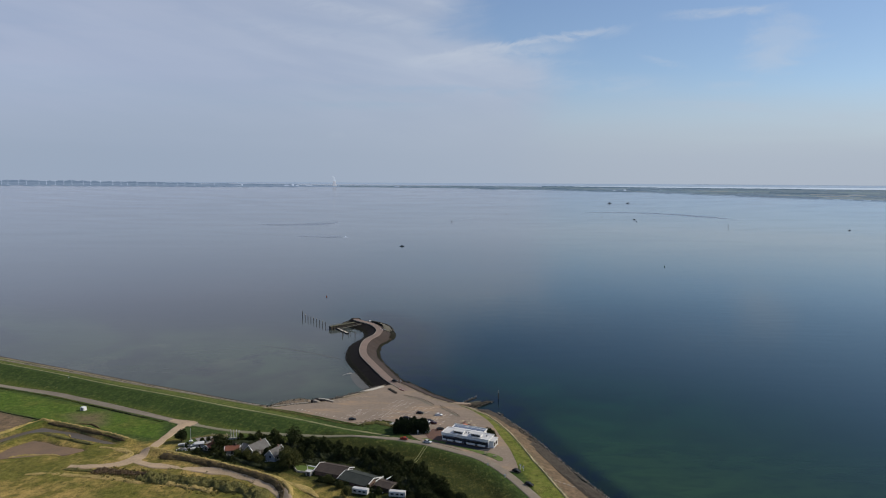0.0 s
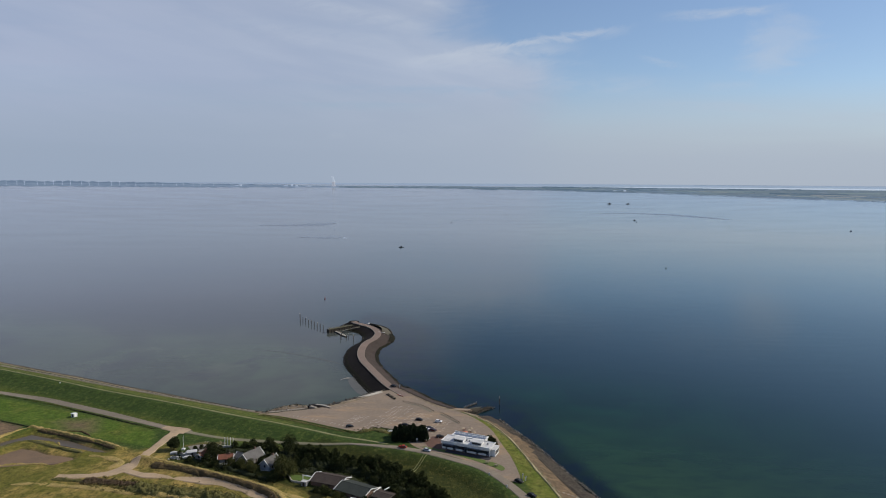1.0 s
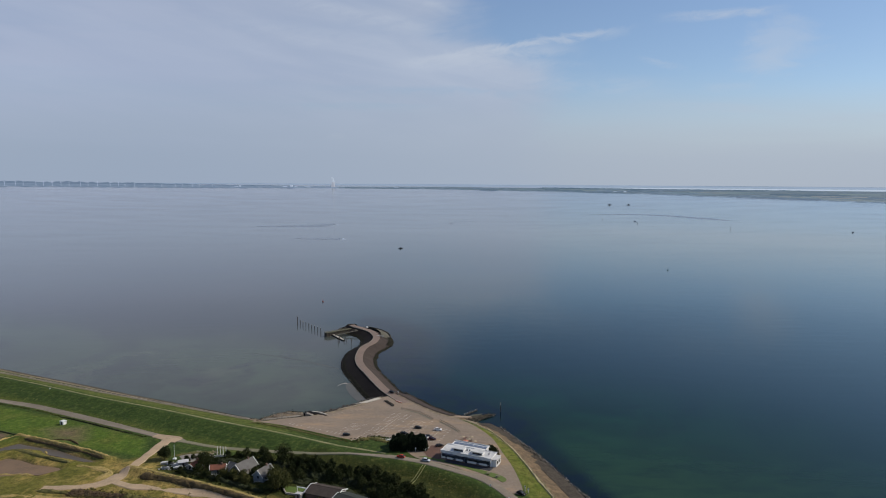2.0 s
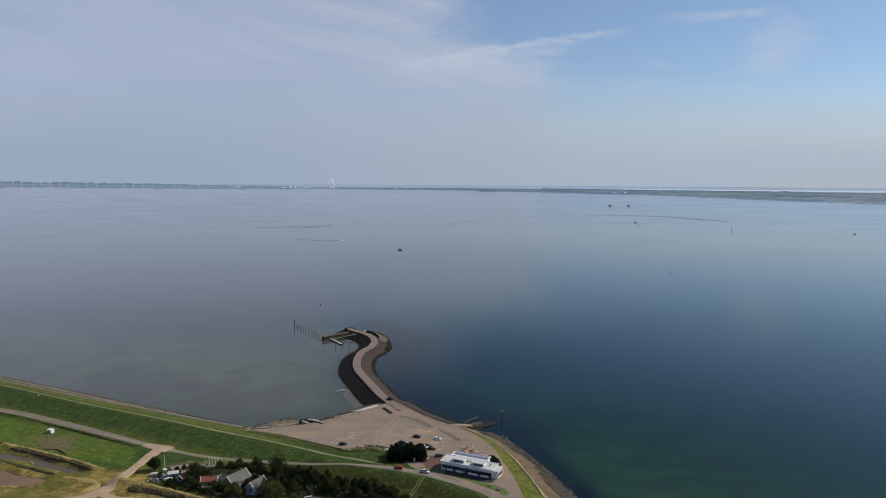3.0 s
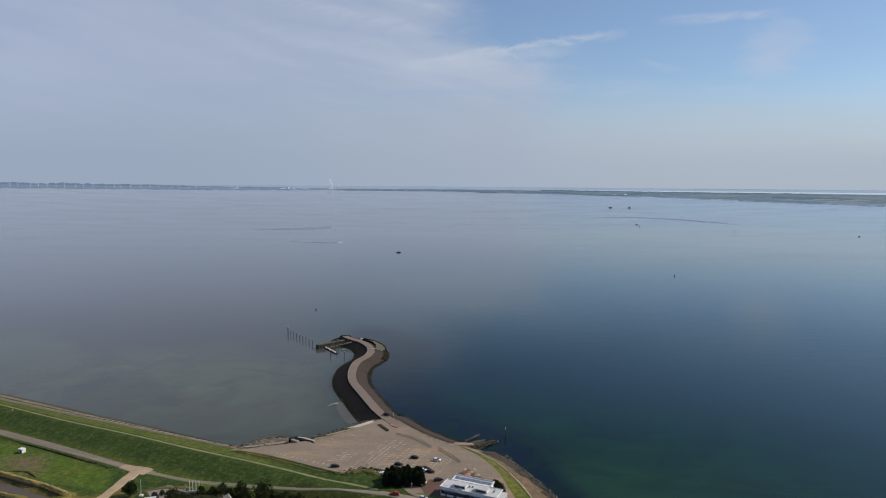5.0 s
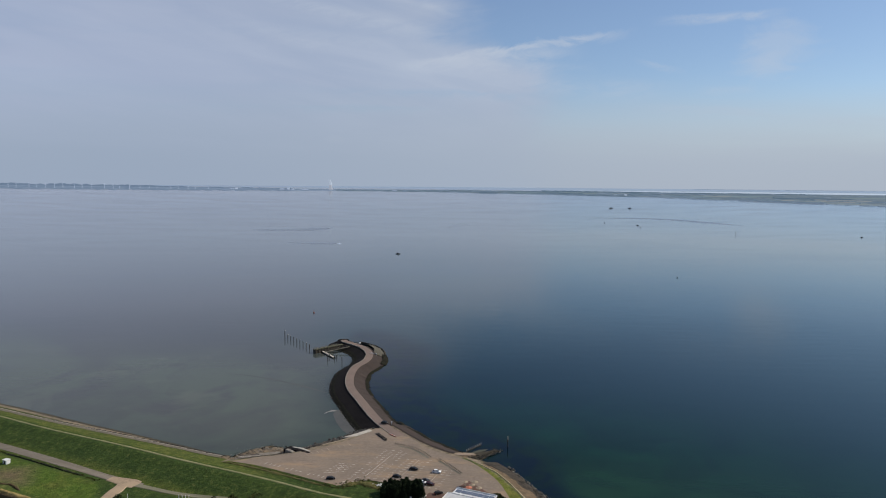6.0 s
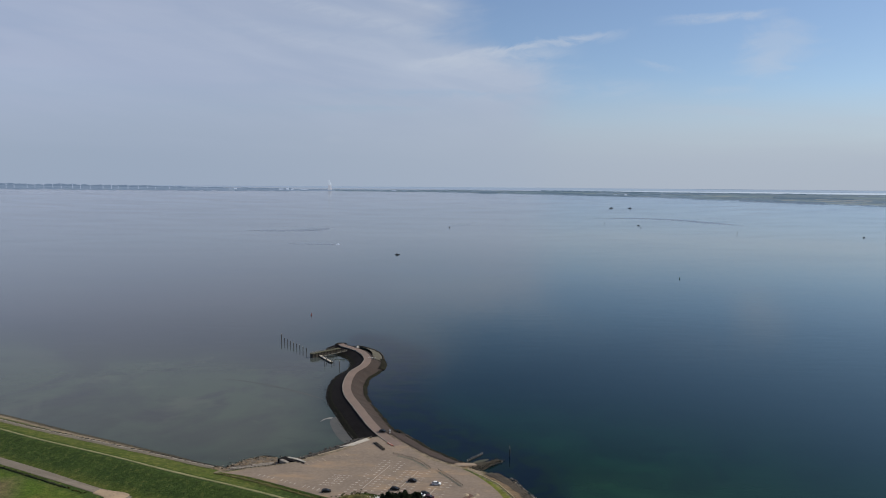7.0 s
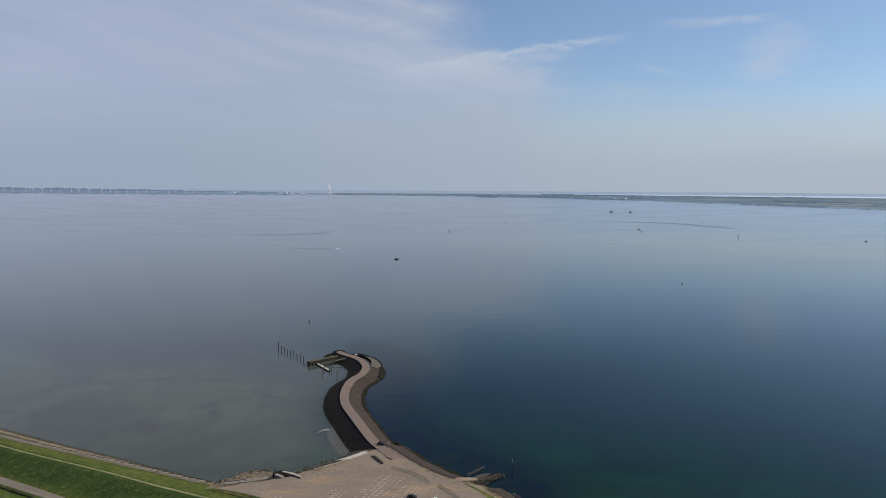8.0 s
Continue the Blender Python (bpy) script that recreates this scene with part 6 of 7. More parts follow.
CONIFER = "tall dense dark conifer in a clipped block"
first = None
for j in range(4):
    for i in range(8):
        x, y = -24.3 + i * 2.15 + rnd.uniform(-0.7, 0.7), 355.2 + j * 2.5 + rnd.uniform(-0.7, 0.7)
        h = rnd.uniform(5.0, 6.9) - (0.8 if i in (0, 7) else 0)
        if first is None:
            conifer(pose(x, y, 4.0), 6.2, 1.85, 5, CONIFER)
            first = bpy.data.objects["conifer"]
        else:
            copy_thing(first, pose(x, y, 4.0, 0, 0, rnd.uniform(0, 360)) @ Matrix.Diagonal((rnd.uniform(0.8, 1.15), rnd.uniform(0.8, 1.15), h / 6.2, 1)))


def brush(name, line, n, spread_, s0, s1, mat, label, seed=3, cat="brush", leaf=0.3):
    """A low tangle of scrub along a line."""
    rnd2 = random.Random(seed)
    verts, faces = [], []
    pts = curve(line, 1.0)
    at = []
    for _ in range(n):
        p = rnd2.choice(pts)
        at.append((p.x + rnd2.gauss(0, spread_), p.y + rnd2.gauss(0, spread_)))
    for (x, y), z in zip(at, height(*np.array(at).T)):
        s = rnd2.uniform(s0, s1)
        leaf_cloud(verts, faces, rnd2, (x, y, z + 0.3 * s), (s, s, s * 0.7), 34, leaf)
    tagged(new(name, mesh_of(name, verts, faces, mat)), label, cat, kind="stuff")


def mound(name, line, wide, tall, mat, label, seed=1, cat="scrub"):
    """A low continuous thicket with a lumpy top, lying along a line."""
    pts = curve(line, 0.55)
    n = max(6, int(wide / 0.5))
    jit = random.Random(seed)
    spots, rise = [], []
    for i, (p, q) in enumerate(zip(pts, normals(pts))):
        end = min(1.0, i * 0.55 / 3, (len(pts) - 1 - i) * 0.55 / 3)
        w = wide * (0.75 + 0.5 * noise.noise((p.x * 0.12, p.y * 0.12, seed))) * (0.3 + 0.7 * end)
        for k in range(n + 1):
            f = k / n * 2 - 1
            x, y = p.x + q.x * f * w * 0.5, p.y + q.y * f * w * 0.5
            lump = 0.62 + 0.55 * noise.noise((x * 0.32, y * 0.32, seed + 3)) + 0.4 * noise.noise((x * 1.1, y * 1.1, seed + 5)) + jit.uniform(-0.22, 0.22)
            spots.append((x, y))
            rise.append(tall * end * (1 - f * f) ** 0.7 * max(0.05, lump) - (0.25 if abs(f) == 1 else 0))
    at = np.array(spots)
    z = height(at[:, 0], at[:, 1]) + np.array(rise)
    m = n + 1
    faces = [(r * m + c, r * m + c + 1, (r + 1) * m + c + 1, (r + 1) * m + c) for r in range(len(pts) - 1) for c in range(n)]
    me = mesh_of(name, [(x, y, float(h)) for (x, y), h in zip(spots, z)], faces, mat)
    me.polygons.foreach_set("use_smooth", [True] * len(me.polygons))
    return tagged(new(name, me), label, cat, kind="stuff")


SCRUB_STRAW = material("straw_grass_tussocks", (0.29, 0.21, 0.075), (0.17, 0.14, 0.038), 0.25, 1.6, 1.0, 0.9, third=(0.4, 0.31, 0.14), dist=0.5)
SCRUB_BROWN = material("brown_scrub", (0.058, 0.04, 0.018), (0.095, 0.067, 0.03), 0.3, 1.5, 1.0, 1.0, third=(0.05, 0.042, 0.02), dist=0.6)
SCRUB_OLIVE = material("olive_scrub", (0.075, 0.075, 0.022), (0.12, 0.105, 0.034), 0.3, 1.5, 1.0, 1.0, third=(0.04, 0.045, 0.014), dist=0.6)
SCRUB_RED = material("reddish_brown_scrub", (0.06, 0.036, 0.022), (0.09, 0.062, 0.032), 0.3, 1.5, 1.0, 1.0, third=(0.035, 0.03, 0.016), dist=0.6)
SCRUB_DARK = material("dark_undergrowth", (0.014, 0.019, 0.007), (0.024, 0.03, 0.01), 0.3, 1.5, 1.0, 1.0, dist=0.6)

# bank behind the houses: straw on top, brown scrub darkened for shade on its face
mound("grass_bank", [(-150, 336), (-138, 331), (-115, 321), (-94, 311), (-78, 302), (-69, 293), (-65, 282)], 4.6, 0.7, SCRUB_STRAW, "straw-coloured grass on top of the bank behind the houses", 2)
mound("scrub_bank", [(-141, 328), (-136, 326), (-114, 317.5), (-93, 307.5), (-78, 298.5), (-71, 289), (-69, 278)], 4.2, 1.3, SCRUB_BROWN, "brown scrub, darkened for shade, on the steep face of the bank", 3)
brush("brush", [(-141, 328), (-114, 318), (-93, 308), (-78, 299), (-71, 289)], 420, 1.2, 0.3, 0.6, LEAF_DRY, "dry brown twigs on the face of the bank", 3, leaf=0.15)
mound("grass_bank", [(-100, 317), (-84, 309), (-72, 301), (-62, 295), (-54, 286)], 5.0, 0.4, SCRUB_STRAW, "rough dry grass between bank and barns", 4)
mound("sandy_edge", [(16, 397), (27, 384), (36.5, 358), (44.6, 321), (49.8, 298), (57, 268)], 1.6, 0.6, material("pale_sandy_turf", (0.36, 0.3, 0.18), (0.2, 0.19, 0.08), 0.4, 1.5, 1.0, 0.6, third=(0.42, 0.37, 0.26)), "pale sandy turf edge between grass and beach", 27, "turf")
# the hollow beside the track
mound("scrub", [(-182, 313.5), (-170, 312), (-160, 311)], 3.6, 1.3, SCRUB_OLIVE, "olive scrub at the end of the track", 5)
mound("scrub", [(-166, 310.5), (-156, 309.5), (-142, 307), (-134, 304.5)], 6.0, 2.3, SCRUB_RED, "dark reddish-brown scrub beside the track", 6)
mound("scrub", [(-142, 306), (-128, 302), (-114, 299), (-97, 295), (-86, 290), (-76, 284)], 11.0, 2.9, SCRUB_OLIVE, "olive scrub in the hollow beside the track", 7)
mound("scrub", [(-134, 300.5), (-118, 296), (-100, 291)], 5.0, 1.2, SCRUB_STRAW, "straw-coloured grass below the scrub", 8)
brush("brush", [(-158, 310), (-136, 304.5), (-112, 298.5), (-88, 291)], 620, 3.2, 0.5, 1.2, LEAF_SCRUB, "leafy olive bushes in the hollow", 6, leaf=0.17)
brush("brush", [(-164, 310), (-150, 308.5), (-138, 305)], 160, 1.6, 0.5, 1.0, LEAF_DRY, "dry brown bushes in the hollow", 5, leaf=0.17)
mound("grass_bank", [(-196, 308), (-184, 308.5), (-170, 306.5), (-152, 303.5), (-136, 299)], 4.5, 0.5, SCRUB_STRAW, "straw rim round the hollow", 9)
# banks of the ponds
mound("grass_bank", [(-252, 331), (-239, 354), (-234, 365), (-227, 376.5), (-204, 367.5), (-182, 357.5), (-165, 348.5)], 3.8, 0.8, SCRUB_STRAW, "straw-coloured bank of the pond", 10)
mound("scrub_bank", [(-222, 372.5), (-203, 364.5), (-184, 356), (-167, 347)], 2.0, 0.9, SCRUB_BROWN, "dark brown face of the pond bank", 11)
mound("grass_bank", [(-231, 338), (-226.5, 350), (-219, 357.5), (-211, 355.5), (-201, 350.5), (-188, 345.5), (-181, 342)], 3.4, 0.7, SCRUB_OLIVE, "olive grass ridge between the ponds", 12)
mound("grass_bank", [(-208, 363.5), (-203, 359), (-200, 355)], 2.0, 0.5, SCRUB_STRAW, "straw-coloured spit in the pond", 13)
mound("sand_bar", [(-219, 327), (-211, 331), (-202, 331.5), (-192, 330.5)], 4.0, 1.1, SCRUB_STRAW, "pale straw-covered bar in the mudflat", 14)
mound("grass_bank", [(-178, 341), (-166, 338), (-158, 333), (-160, 325)], 5.0, 0.6, SCRUB_STRAW, "dry straw-coloured grass beside the track", 15)
brush("brush", [(-330, 453), (-296, 440), (-248, 421.5), (-224, 410), (-200, 398.5), (-160, 378)], 300, 0.5, 0.2, 0.45, LEAF_OLIVE, "rough verge between road and meadow", 10, leaf=0.16)
mound("scrub", [(-224, 409.5), (-206, 401), (-190, 393), (-170, 383)], 1.6, 0.7, SCRUB_DARK, "dark green verge between road and meadow", 16)
mound("scrub", [(-300, 410), (-264, 394), (-240, 384), (-228, 379)], 1.4, 0.6, SCRUB_DARK, "dark ditch bank beside the ploughed field", 17)
mound("scrub", [(-208, 374), (-198, 373), (-190, 367)], 2.0, 0.8, SCRUB_BROWN, "dark tuft of scrub at the edge of the meadow", 18)
mound("scrub", [(-45, 367), (-39, 371), (-33, 370), (-27, 365)], 6.0, 0.9, SCRUB_OLIVE, "green bushes between car park and dike path", 19)
brush("brush", [(-44, 369), (-38, 372), (-32, 371), (-27, 366)], 110, 1.8, 0.3, 0.7, LEAF_OLIVE, "leafy bushes between car park and dike path", 11, leaf=0.17)
brush("brush", [(-103, 393), (-88, 387), (-72, 379.5), (-58, 371.5), (-46, 366)], 260, 0.7, 0.12, 0.3, LEAF_SCRUB, "weedy verge along the edge of the car park", 12, leaf=0.14)
mound("scrub", [(-108, 394.5), (-96, 390), (-80, 382.5), (-66, 375), (-52, 367.5)], 2.4, 0.5, SCRUB_OLIVE, "scruffy verge below the car park", 26)
mound("scrub", [(-128, 338), (-114, 331), (-96, 322), (-80, 313)], 4.0, 1.6, SCRUB_DARK, "dark hedge behind the houses", 20)
brush("brush", [(-128, 338), (-114, 331), (-96, 322), (-78, 312)], 300, 1.8, 0.6, 1.2, LEAF, "leafy dark garden hedge behind the houses", 13, leaf=0.2)
mound("scrub", [(-136, 352), (-126, 357), (-115, 357.5)], 4.0, 0.8, SCRUB_OLIVE, "rough garden verge beside the road", 21)
# near-black scrub puts shade into the gap between barns and belt
mound("scrub", [(-70, 326), (-56, 321), (-42, 313), (-30, 303), (-22, 293)], 8.0, 1.8, SCRUB_DARK, "undergrowth behind the barns, coloured dark for shade", 22)
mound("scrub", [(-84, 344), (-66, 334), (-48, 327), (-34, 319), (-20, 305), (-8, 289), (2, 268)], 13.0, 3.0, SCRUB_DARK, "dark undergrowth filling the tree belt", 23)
brush("brush", [(-82, 344), (-66, 333), (-48, 326), (-34, 318), (-20, 304), (-8, 288), (2, 268)], 600, 3.6, 0.9, 1.9, LEAF, "leafy dark bushes filling the tree belt", 19, leaf=0.26)
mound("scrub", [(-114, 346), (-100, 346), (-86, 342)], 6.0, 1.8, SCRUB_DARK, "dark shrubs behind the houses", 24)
brush("brush", [(-110, 348), (-98, 346), (-86, 342)], 160, 2.2, 0.7, 1.5, LEAF, "leafy dark shrubs behind the houses", 20, leaf=0.24)
mound("scrub", [(-60, 303), (-50, 300), (-42, 295), (-34, 294), (-26, 290)], 4.0, 1.3, SCRUB_DARK, "green bushes beside the barns", 25)


# ---- buildings ----
def window(parent, x0, x1, z0, z1, y, depth=0.12, glass=GLASS_DARK, name="window"):
    """A framed pane on a wall that faces -y."""
    w = part(name, boxes((x0 - 0.1, x1 + 0.1, y - depth, y + 0.05, z1, z1 + 0.1), (x0 - 0.1, x1 + 0.1, y - depth, y + 0.05, z0 - 0.1, z0),
                         (x0 - 0.1, x0, y - depth, y + 0.05, z0, z1), (x1, x1 + 0.1, y - depth, y + 0.05, z0, z1)), WHITE, parent, "white window frame")
    part("pane", boxes((x0, x1, y - depth * 0.5, y - depth * 0.2, z0, z1)), glass, w, "dark glass pane")
    return w


def restaurant():
    r = thing("restaurant", pose(0.0, 345.2, 4.07, 0, 0, -24.5) @ Matrix.Diagonal((0.9, 1, 1, 1)), "white flat-roofed two-part restaurant with dark windows beside the car park", "restaurant")
    L, D, H = 28.6, 8.0, 4.2
    part("wall", boxes((0, L, 0, D, 0, H, 0.06)), WHITE, r, "white rendered walls")
    part("fascia", boxes((-0.35, L + 0.35, -0.45, 0.02, H - 0.9, H + 0.25, 0.05)), WHITE, r, "white fascia board")
    part("roof", boxes((-0.35, L + 0.35, -0.45, D + 0.3, H + 0.02, H + 0.22, 0.04)), ROOF_WHITE, r, "pale grey flat roof")
    for x0, x1, y0, y1 in ((-0.4, L + 0.4, -0.5, -0.3), (-0.4, L + 0.4, D + 0.1, D + 0.32), (-0.4, -0.2, -0.3, D + 0.1), (L + 0.2, L + 0.4, -0.3, D + 0.1)):
        part("roof_edge", boxes((x0, x1, y0, y1, H + 0.2, H + 0.5, 0.03)), WHITE, r)
    # window band and white piers
    for x0, x1, n in ((0.8, 8.0, 5), (9.2, 13.6, 3), (15.6, 27.6, 8)):
        band = part("window_band", boxes((x0, x1, -0.1, 0.04, 2.95, 3.1), (x0, x1, -0.1, 0.04, 1.0, 1.12)), WHITE, r, "white framed window band")
        step = (x1 - x0) / n
        for i in range(n):
            part("pane", boxes((x0 + i * step + 0.07, x0 + (i + 1) * step - 0.07, -0.06, -0.01, 1.12, 2.95)), GLASS_DARK, band, "dark glass pane")
    part("front_boarding", boxes((0.3, L - 0.3, -0.06, 0.02, 0.1, H - 0.9)), NAVY, r, "navy front boarding")
    for x0, x1 in ((0.4, 2.4), (3.4, 6.8), (8.6, 12.6), (15.4, 20.6), (22.2, 26.8)):
        part("balustrade", boxes((x0, x1, -0.32, -0.2, 0.5, 1.5, 0.03)), WHITE, r, "white balustrade panel")
    part("plinth", boxes((-0.05, L + 0.05, -0.08, 0.02, 0, 0.45)), BRICK, r, "dark brick plinth")
    d = part("door", boxes((14.0, 15.1, -0.1, 0.03, 0.05, 2.3, 0.02)), GLASS_DARK, r, "dark glazed door")
    part("handle", boxes((14.9, 15.0, -0.2, -0.1, 1.0, 1.4)), STEEL, d)
    part("awning", boxes((2.2, 7.8, -1.5, 0.0, 3.1, 3.3, 0.03)), PANEL, r, "dark blue-grey awning")
    part("awning", boxes((16, 24, -1.3, 0.0, 3.15, 3.32, 0.03)), PANEL, r, "dark blue-grey awning")
    # raised roof lanterns with dark fronts
    for x in (6.2, 17.2):
        lantern = part("roof_lantern", boxes((x, x + 6.0, 1.6, 5.0, H + 0.2, H + 1.5, 0.05)), WHITE, r, "white roof lantern")
        part("louvre", boxes((x + 0.4, x + 5.6, 1.5, 1.6, H + 0.4, H + 1.25)), GLASS_DARK, lantern, "dark glazed front")
        part("cap", boxes((x - 0.2, x + 6.2, 1.3, 5.2, H + 1.5, H + 1.7, 0.03)), ROOF_WHITE, lantern)
    for x in (12.8, 14.4, 25.5):
        part("vent", boxes((x, x + 0.7, 4.2, 4.9, H + 0.2, H + 1.1, 0.05)), STEEL, r, "grey roof vent")
    # rear hall with a glazed ridge
    part("rear_wall", boxes((2.0, 22, D, D + 5.2, 0, H + 0.1, 0.06)), WHITE, r)
    part("rear_roof", boxes((1.6, 22.4, D + 0.4, D + 5.5, H + 0.12, H + 0.4, 0.04)), WHITE, r, "white framed rear roof")
    for i in range(7):
        part("roof_pane", boxes((2.6 + i * 2.8, 5.2 + i * 2.8, D + 1.6, D + 4.2, H + 0.42, H + 0.56, 0.02)), PANEL, r, "blue-grey solar panel")
    part("rear_parapet", boxes((1.6, 22.4, D + 5.3, D + 5.55, H + 0.4, H + 0.9), (22.2, 22.4, D + 0.4, D + 5.3, H + 0.4, H + 0.9)), WHITE, r)
    # end bay, a little lower and set in
    part("end_bay", boxes((L, L + 2.6, 1.6, 7.6, 0, 3.4, 0.05)), WHITE, r)
    part("end_bay_roof", boxes((L - 0.1, L + 2.9, 1.3, 7.9, 3.4, 3.65, 0.04)), ROOF_WHITE, r)
    for y in (2.2, 4.8):
        part("end_window", boxes((L + 2.58, L + 2.66, y, y + 2.0, 0.8, 2.6)), GLASS_DARK, r, "dark glass pane")
    for y in (0.6, 8.0):
        part("side_window", boxes((-0.06, 0.02, y, y + 1.0, 0.9, 2.8)), GLASS_DARK, r, "dark glass pane")
    part("downpipe", rod(bmesh.new(), (28.6, -0.12, 0), (28.6, -0.12, H - 0.9), 0.06, 0.06, 6), STEEL, r)
    return r


restaurant()
# dark sheet that paints the shade along the restaurant front
sheet("deck", [(2.6, 343.8), (1.3, 340.9), (22.9, 331), (24.6, 333.7)], 4.19, FRONT_SHADE, "dark paving strip before the restaurant, with its shade painted in", "deck", smooth_line=False)
sheet("terrace", [(-7, 347), (-1, 344), (3, 351), (2, 360), (-5, 362), (-9, 354)], 4.15, TERRACE, "red-brown paved terrace beside the restaurant", "terrace", smooth_line=False)
sheet("terrace", [(5, 364), (13, 374), (23, 359), (15, 354)], 4.15, TERRACE, "red-brown terrace behind the restaurant", "terrace", smooth_line=False)
sheet("lawn", [(-11, 347.5), (2, 340), (14, 332), (24, 323.5), (28, 319), (30, 322), (26, 327.5), (14, 335), (2, 343), (-6, 347.5)], 4.14, material("lawn_grass", (0.07, 0.105, 0.025), (0.095, 0.12, 0.035), 0.2, 1.5, 1.0, 0.3),
      "worn lawn strip in front of the restaurant", "lawn")
sheet("garden_lawn", [(-72.5, 320), (-69, 312.5), (-62, 310.5), (-60.5, 317.5)], 1.46, material("mown_grass", (0.075, 0.115, 0.024), (0.06, 0.095, 0.02), 0.2, 1.5, 1.0, 0.3), "bright mown garden lawn", "lawn", smooth_line=False)


def parasol(x, y, col, label):
    p = thing("parasol", pose(x, y, 4.15), label, "parasol", "parasols on the terrace")
    part("pole", rod(bmesh.new(), (0, 0, 0), (0, 0, 2.5), 0.05, 0.05, 6), STEEL, p)
    bm = bmesh.new()
    top = bm.verts.new((0, 0, 2.8))
    rim = [bm.verts.new((1.5 * math.cos(i * math.pi / 4), 1.5 * math.sin(i * math.pi / 4), 2.2)) for i in range(8)]
    for i in range(8):
        bm.faces.new((top, rim[i], rim[(i + 1) % 8]))
    part("canopy", bm, col, p)
    part("table", boxes((-0.5, 0.5, -0.5, 0.5, 0.7, 0.76), (-0.05, 0.05, -0.3, 0.3, 0, 0.7)), WOOD, p, "small wooden table")


for x, y, c, t in ((11, 368, SAND, "closed sand-coloured parasol over a table"), (14, 365, SAND, "sand-coloured parasol over a table"), (12.5, 362.5, RUST, "faded orange parasol over a table"), (17, 362, SAND, "sand-coloured parasol over a table"),
                   (15.5, 368, SAND, "sand-coloured parasol over a table")):
    parasol(x, y, c, t)


def bench(x, y, z, turn):
    b = thing("picnic_bench", pose(x, y, z, 0, 0, turn), "weathered wooden picnic bench on the lawn", "bench", "benches")
    part("tabletop", boxes((-0.9, 0.9, -0.4, 0.4, 0.72, 0.78)), WOOD, b)
    for s in (-0.75, 0.75):
        part("seat", boxes((-0.9, 0.9, s - 0.14, s + 0.14, 0.42, 0.47)), WOOD, b)
    for s in (-0.6, 0.6):
        part("leg", boxes((s - 0.05, s + 0.05, -0.8, 0.8, 0.35, 0.42), (s - 0.05, s + 0.05, -0.1, 0.1, 0, 0.72)), WOOD, b)


bench(26, 324, 4.14, 20)
bench(22, 327.5, 4.14, -15)


def house(x, y, turn, L, D, eave, ridge, wall, roof, label, chimney=True, z=1.3, trim=WHITE, ov=0.35, doors=True, glazed=True, verge=0.32):
    """A gabled house; the ridge runs along its local x, and its front faces -y."""
    h = thing("house", pose(x, y, z, 0, 0, turn), label, "house", "houses of the hamlet")
    bm = bmesh.new()
    prof = [(-D / 2, 0), (D / 2, 0), (D / 2, eave), (0, ridge), (-D / 2, eave)]
    loft(bm, [[(-L / 2, a, b) for a, b in prof], [(L / 2, a, b) for a, b in prof]])
    bmesh.ops.recalc_face_normals(bm, faces=bm.faces[:])
    part("wall", bm, wall, h)
    k = (ridge - eave) / (D / 2)
    for s in (-1, 1):
        bm = bmesh.new()
        y0, z0 = s * (D / 2 + ov), eave - k * ov
        loft(bm, [[(-L / 2 - ov, y0, z0 + 0.04), (-L / 2 - ov, 0, ridge + 0.04), (-L / 2 - ov, 0, ridge + 0.26), (-L / 2 - ov, y0, z0 + 0.26)],
                  [(L / 2 + ov, y0, z0 + 0.04), (L / 2 + ov, 0, ridge + 0.04), (L / 2 + ov, 0, ridge + 0.26), (L / 2 + ov, y0, z0 + 0.26)]])
        bmesh.ops.recalc_face_normals(bm, faces=bm.faces[:])
        part("roof", bm, roof, h)
        for e in (-1, 1):
            bm = bmesh.new()
            xx = e * (L / 2 + ov + 0.02)
            xo = xx + e * verge * 0.6
            loft(bm, [[(xx, y0, z0), (xx, 0, ridge), (xx, 0, ridge + verge), (xx, y0, z0 + verge)], [(xo, y0, z0), (xo, 0, ridge), (xo, 0, ridge + verge), (xo, y0, z0 + verge)]])
            bmesh.ops.recalc_face_normals(bm, faces=bm.faces[:])
            part("verge_board", bm, trim, h)
    part("ridge_cap", rod(bmesh.new(), (-L / 2 - ov, 0, ridge + 0.22), (L / 2 + ov, 0, ridge + 0.22), 0.14, 0.14, 6), roof, h)
    if chimney:
        part("chimney", boxes((L * 0.2, L * 0.2 + 0.7, -0.35, 0.35, ridge - 0.6, ridge + 1.1, 0.04)), BRICK, h)
    n = max(1, int(L / 3.4))
    for i in range(n):
        cx = -L / 2 + (i + 0.5) * L / n
        if doors and i == n // 2:
            part("door", boxes((cx - 0.45, cx + 0.45, -D / 2 - 0.06, -D / 2 + 0.02, 0, min(2.05, eave - 0.1))), WOOD_DARK, h)
        elif glazed:
            window(h, cx - 0.6, cx + 0.6, 0.9, min(2.1, eave - 0.3), -D / 2, 0.1)
    for e in (-1, 1) if glazed else ():
        part("gable_window", boxes((e * L / 2 - 0.05, e * L / 2 + 0.05, -0.5, 0.5, eave * 0.55, eave * 0.55 + 1.2)), GLASS_DARK, h, "dark glass pane")
    return h


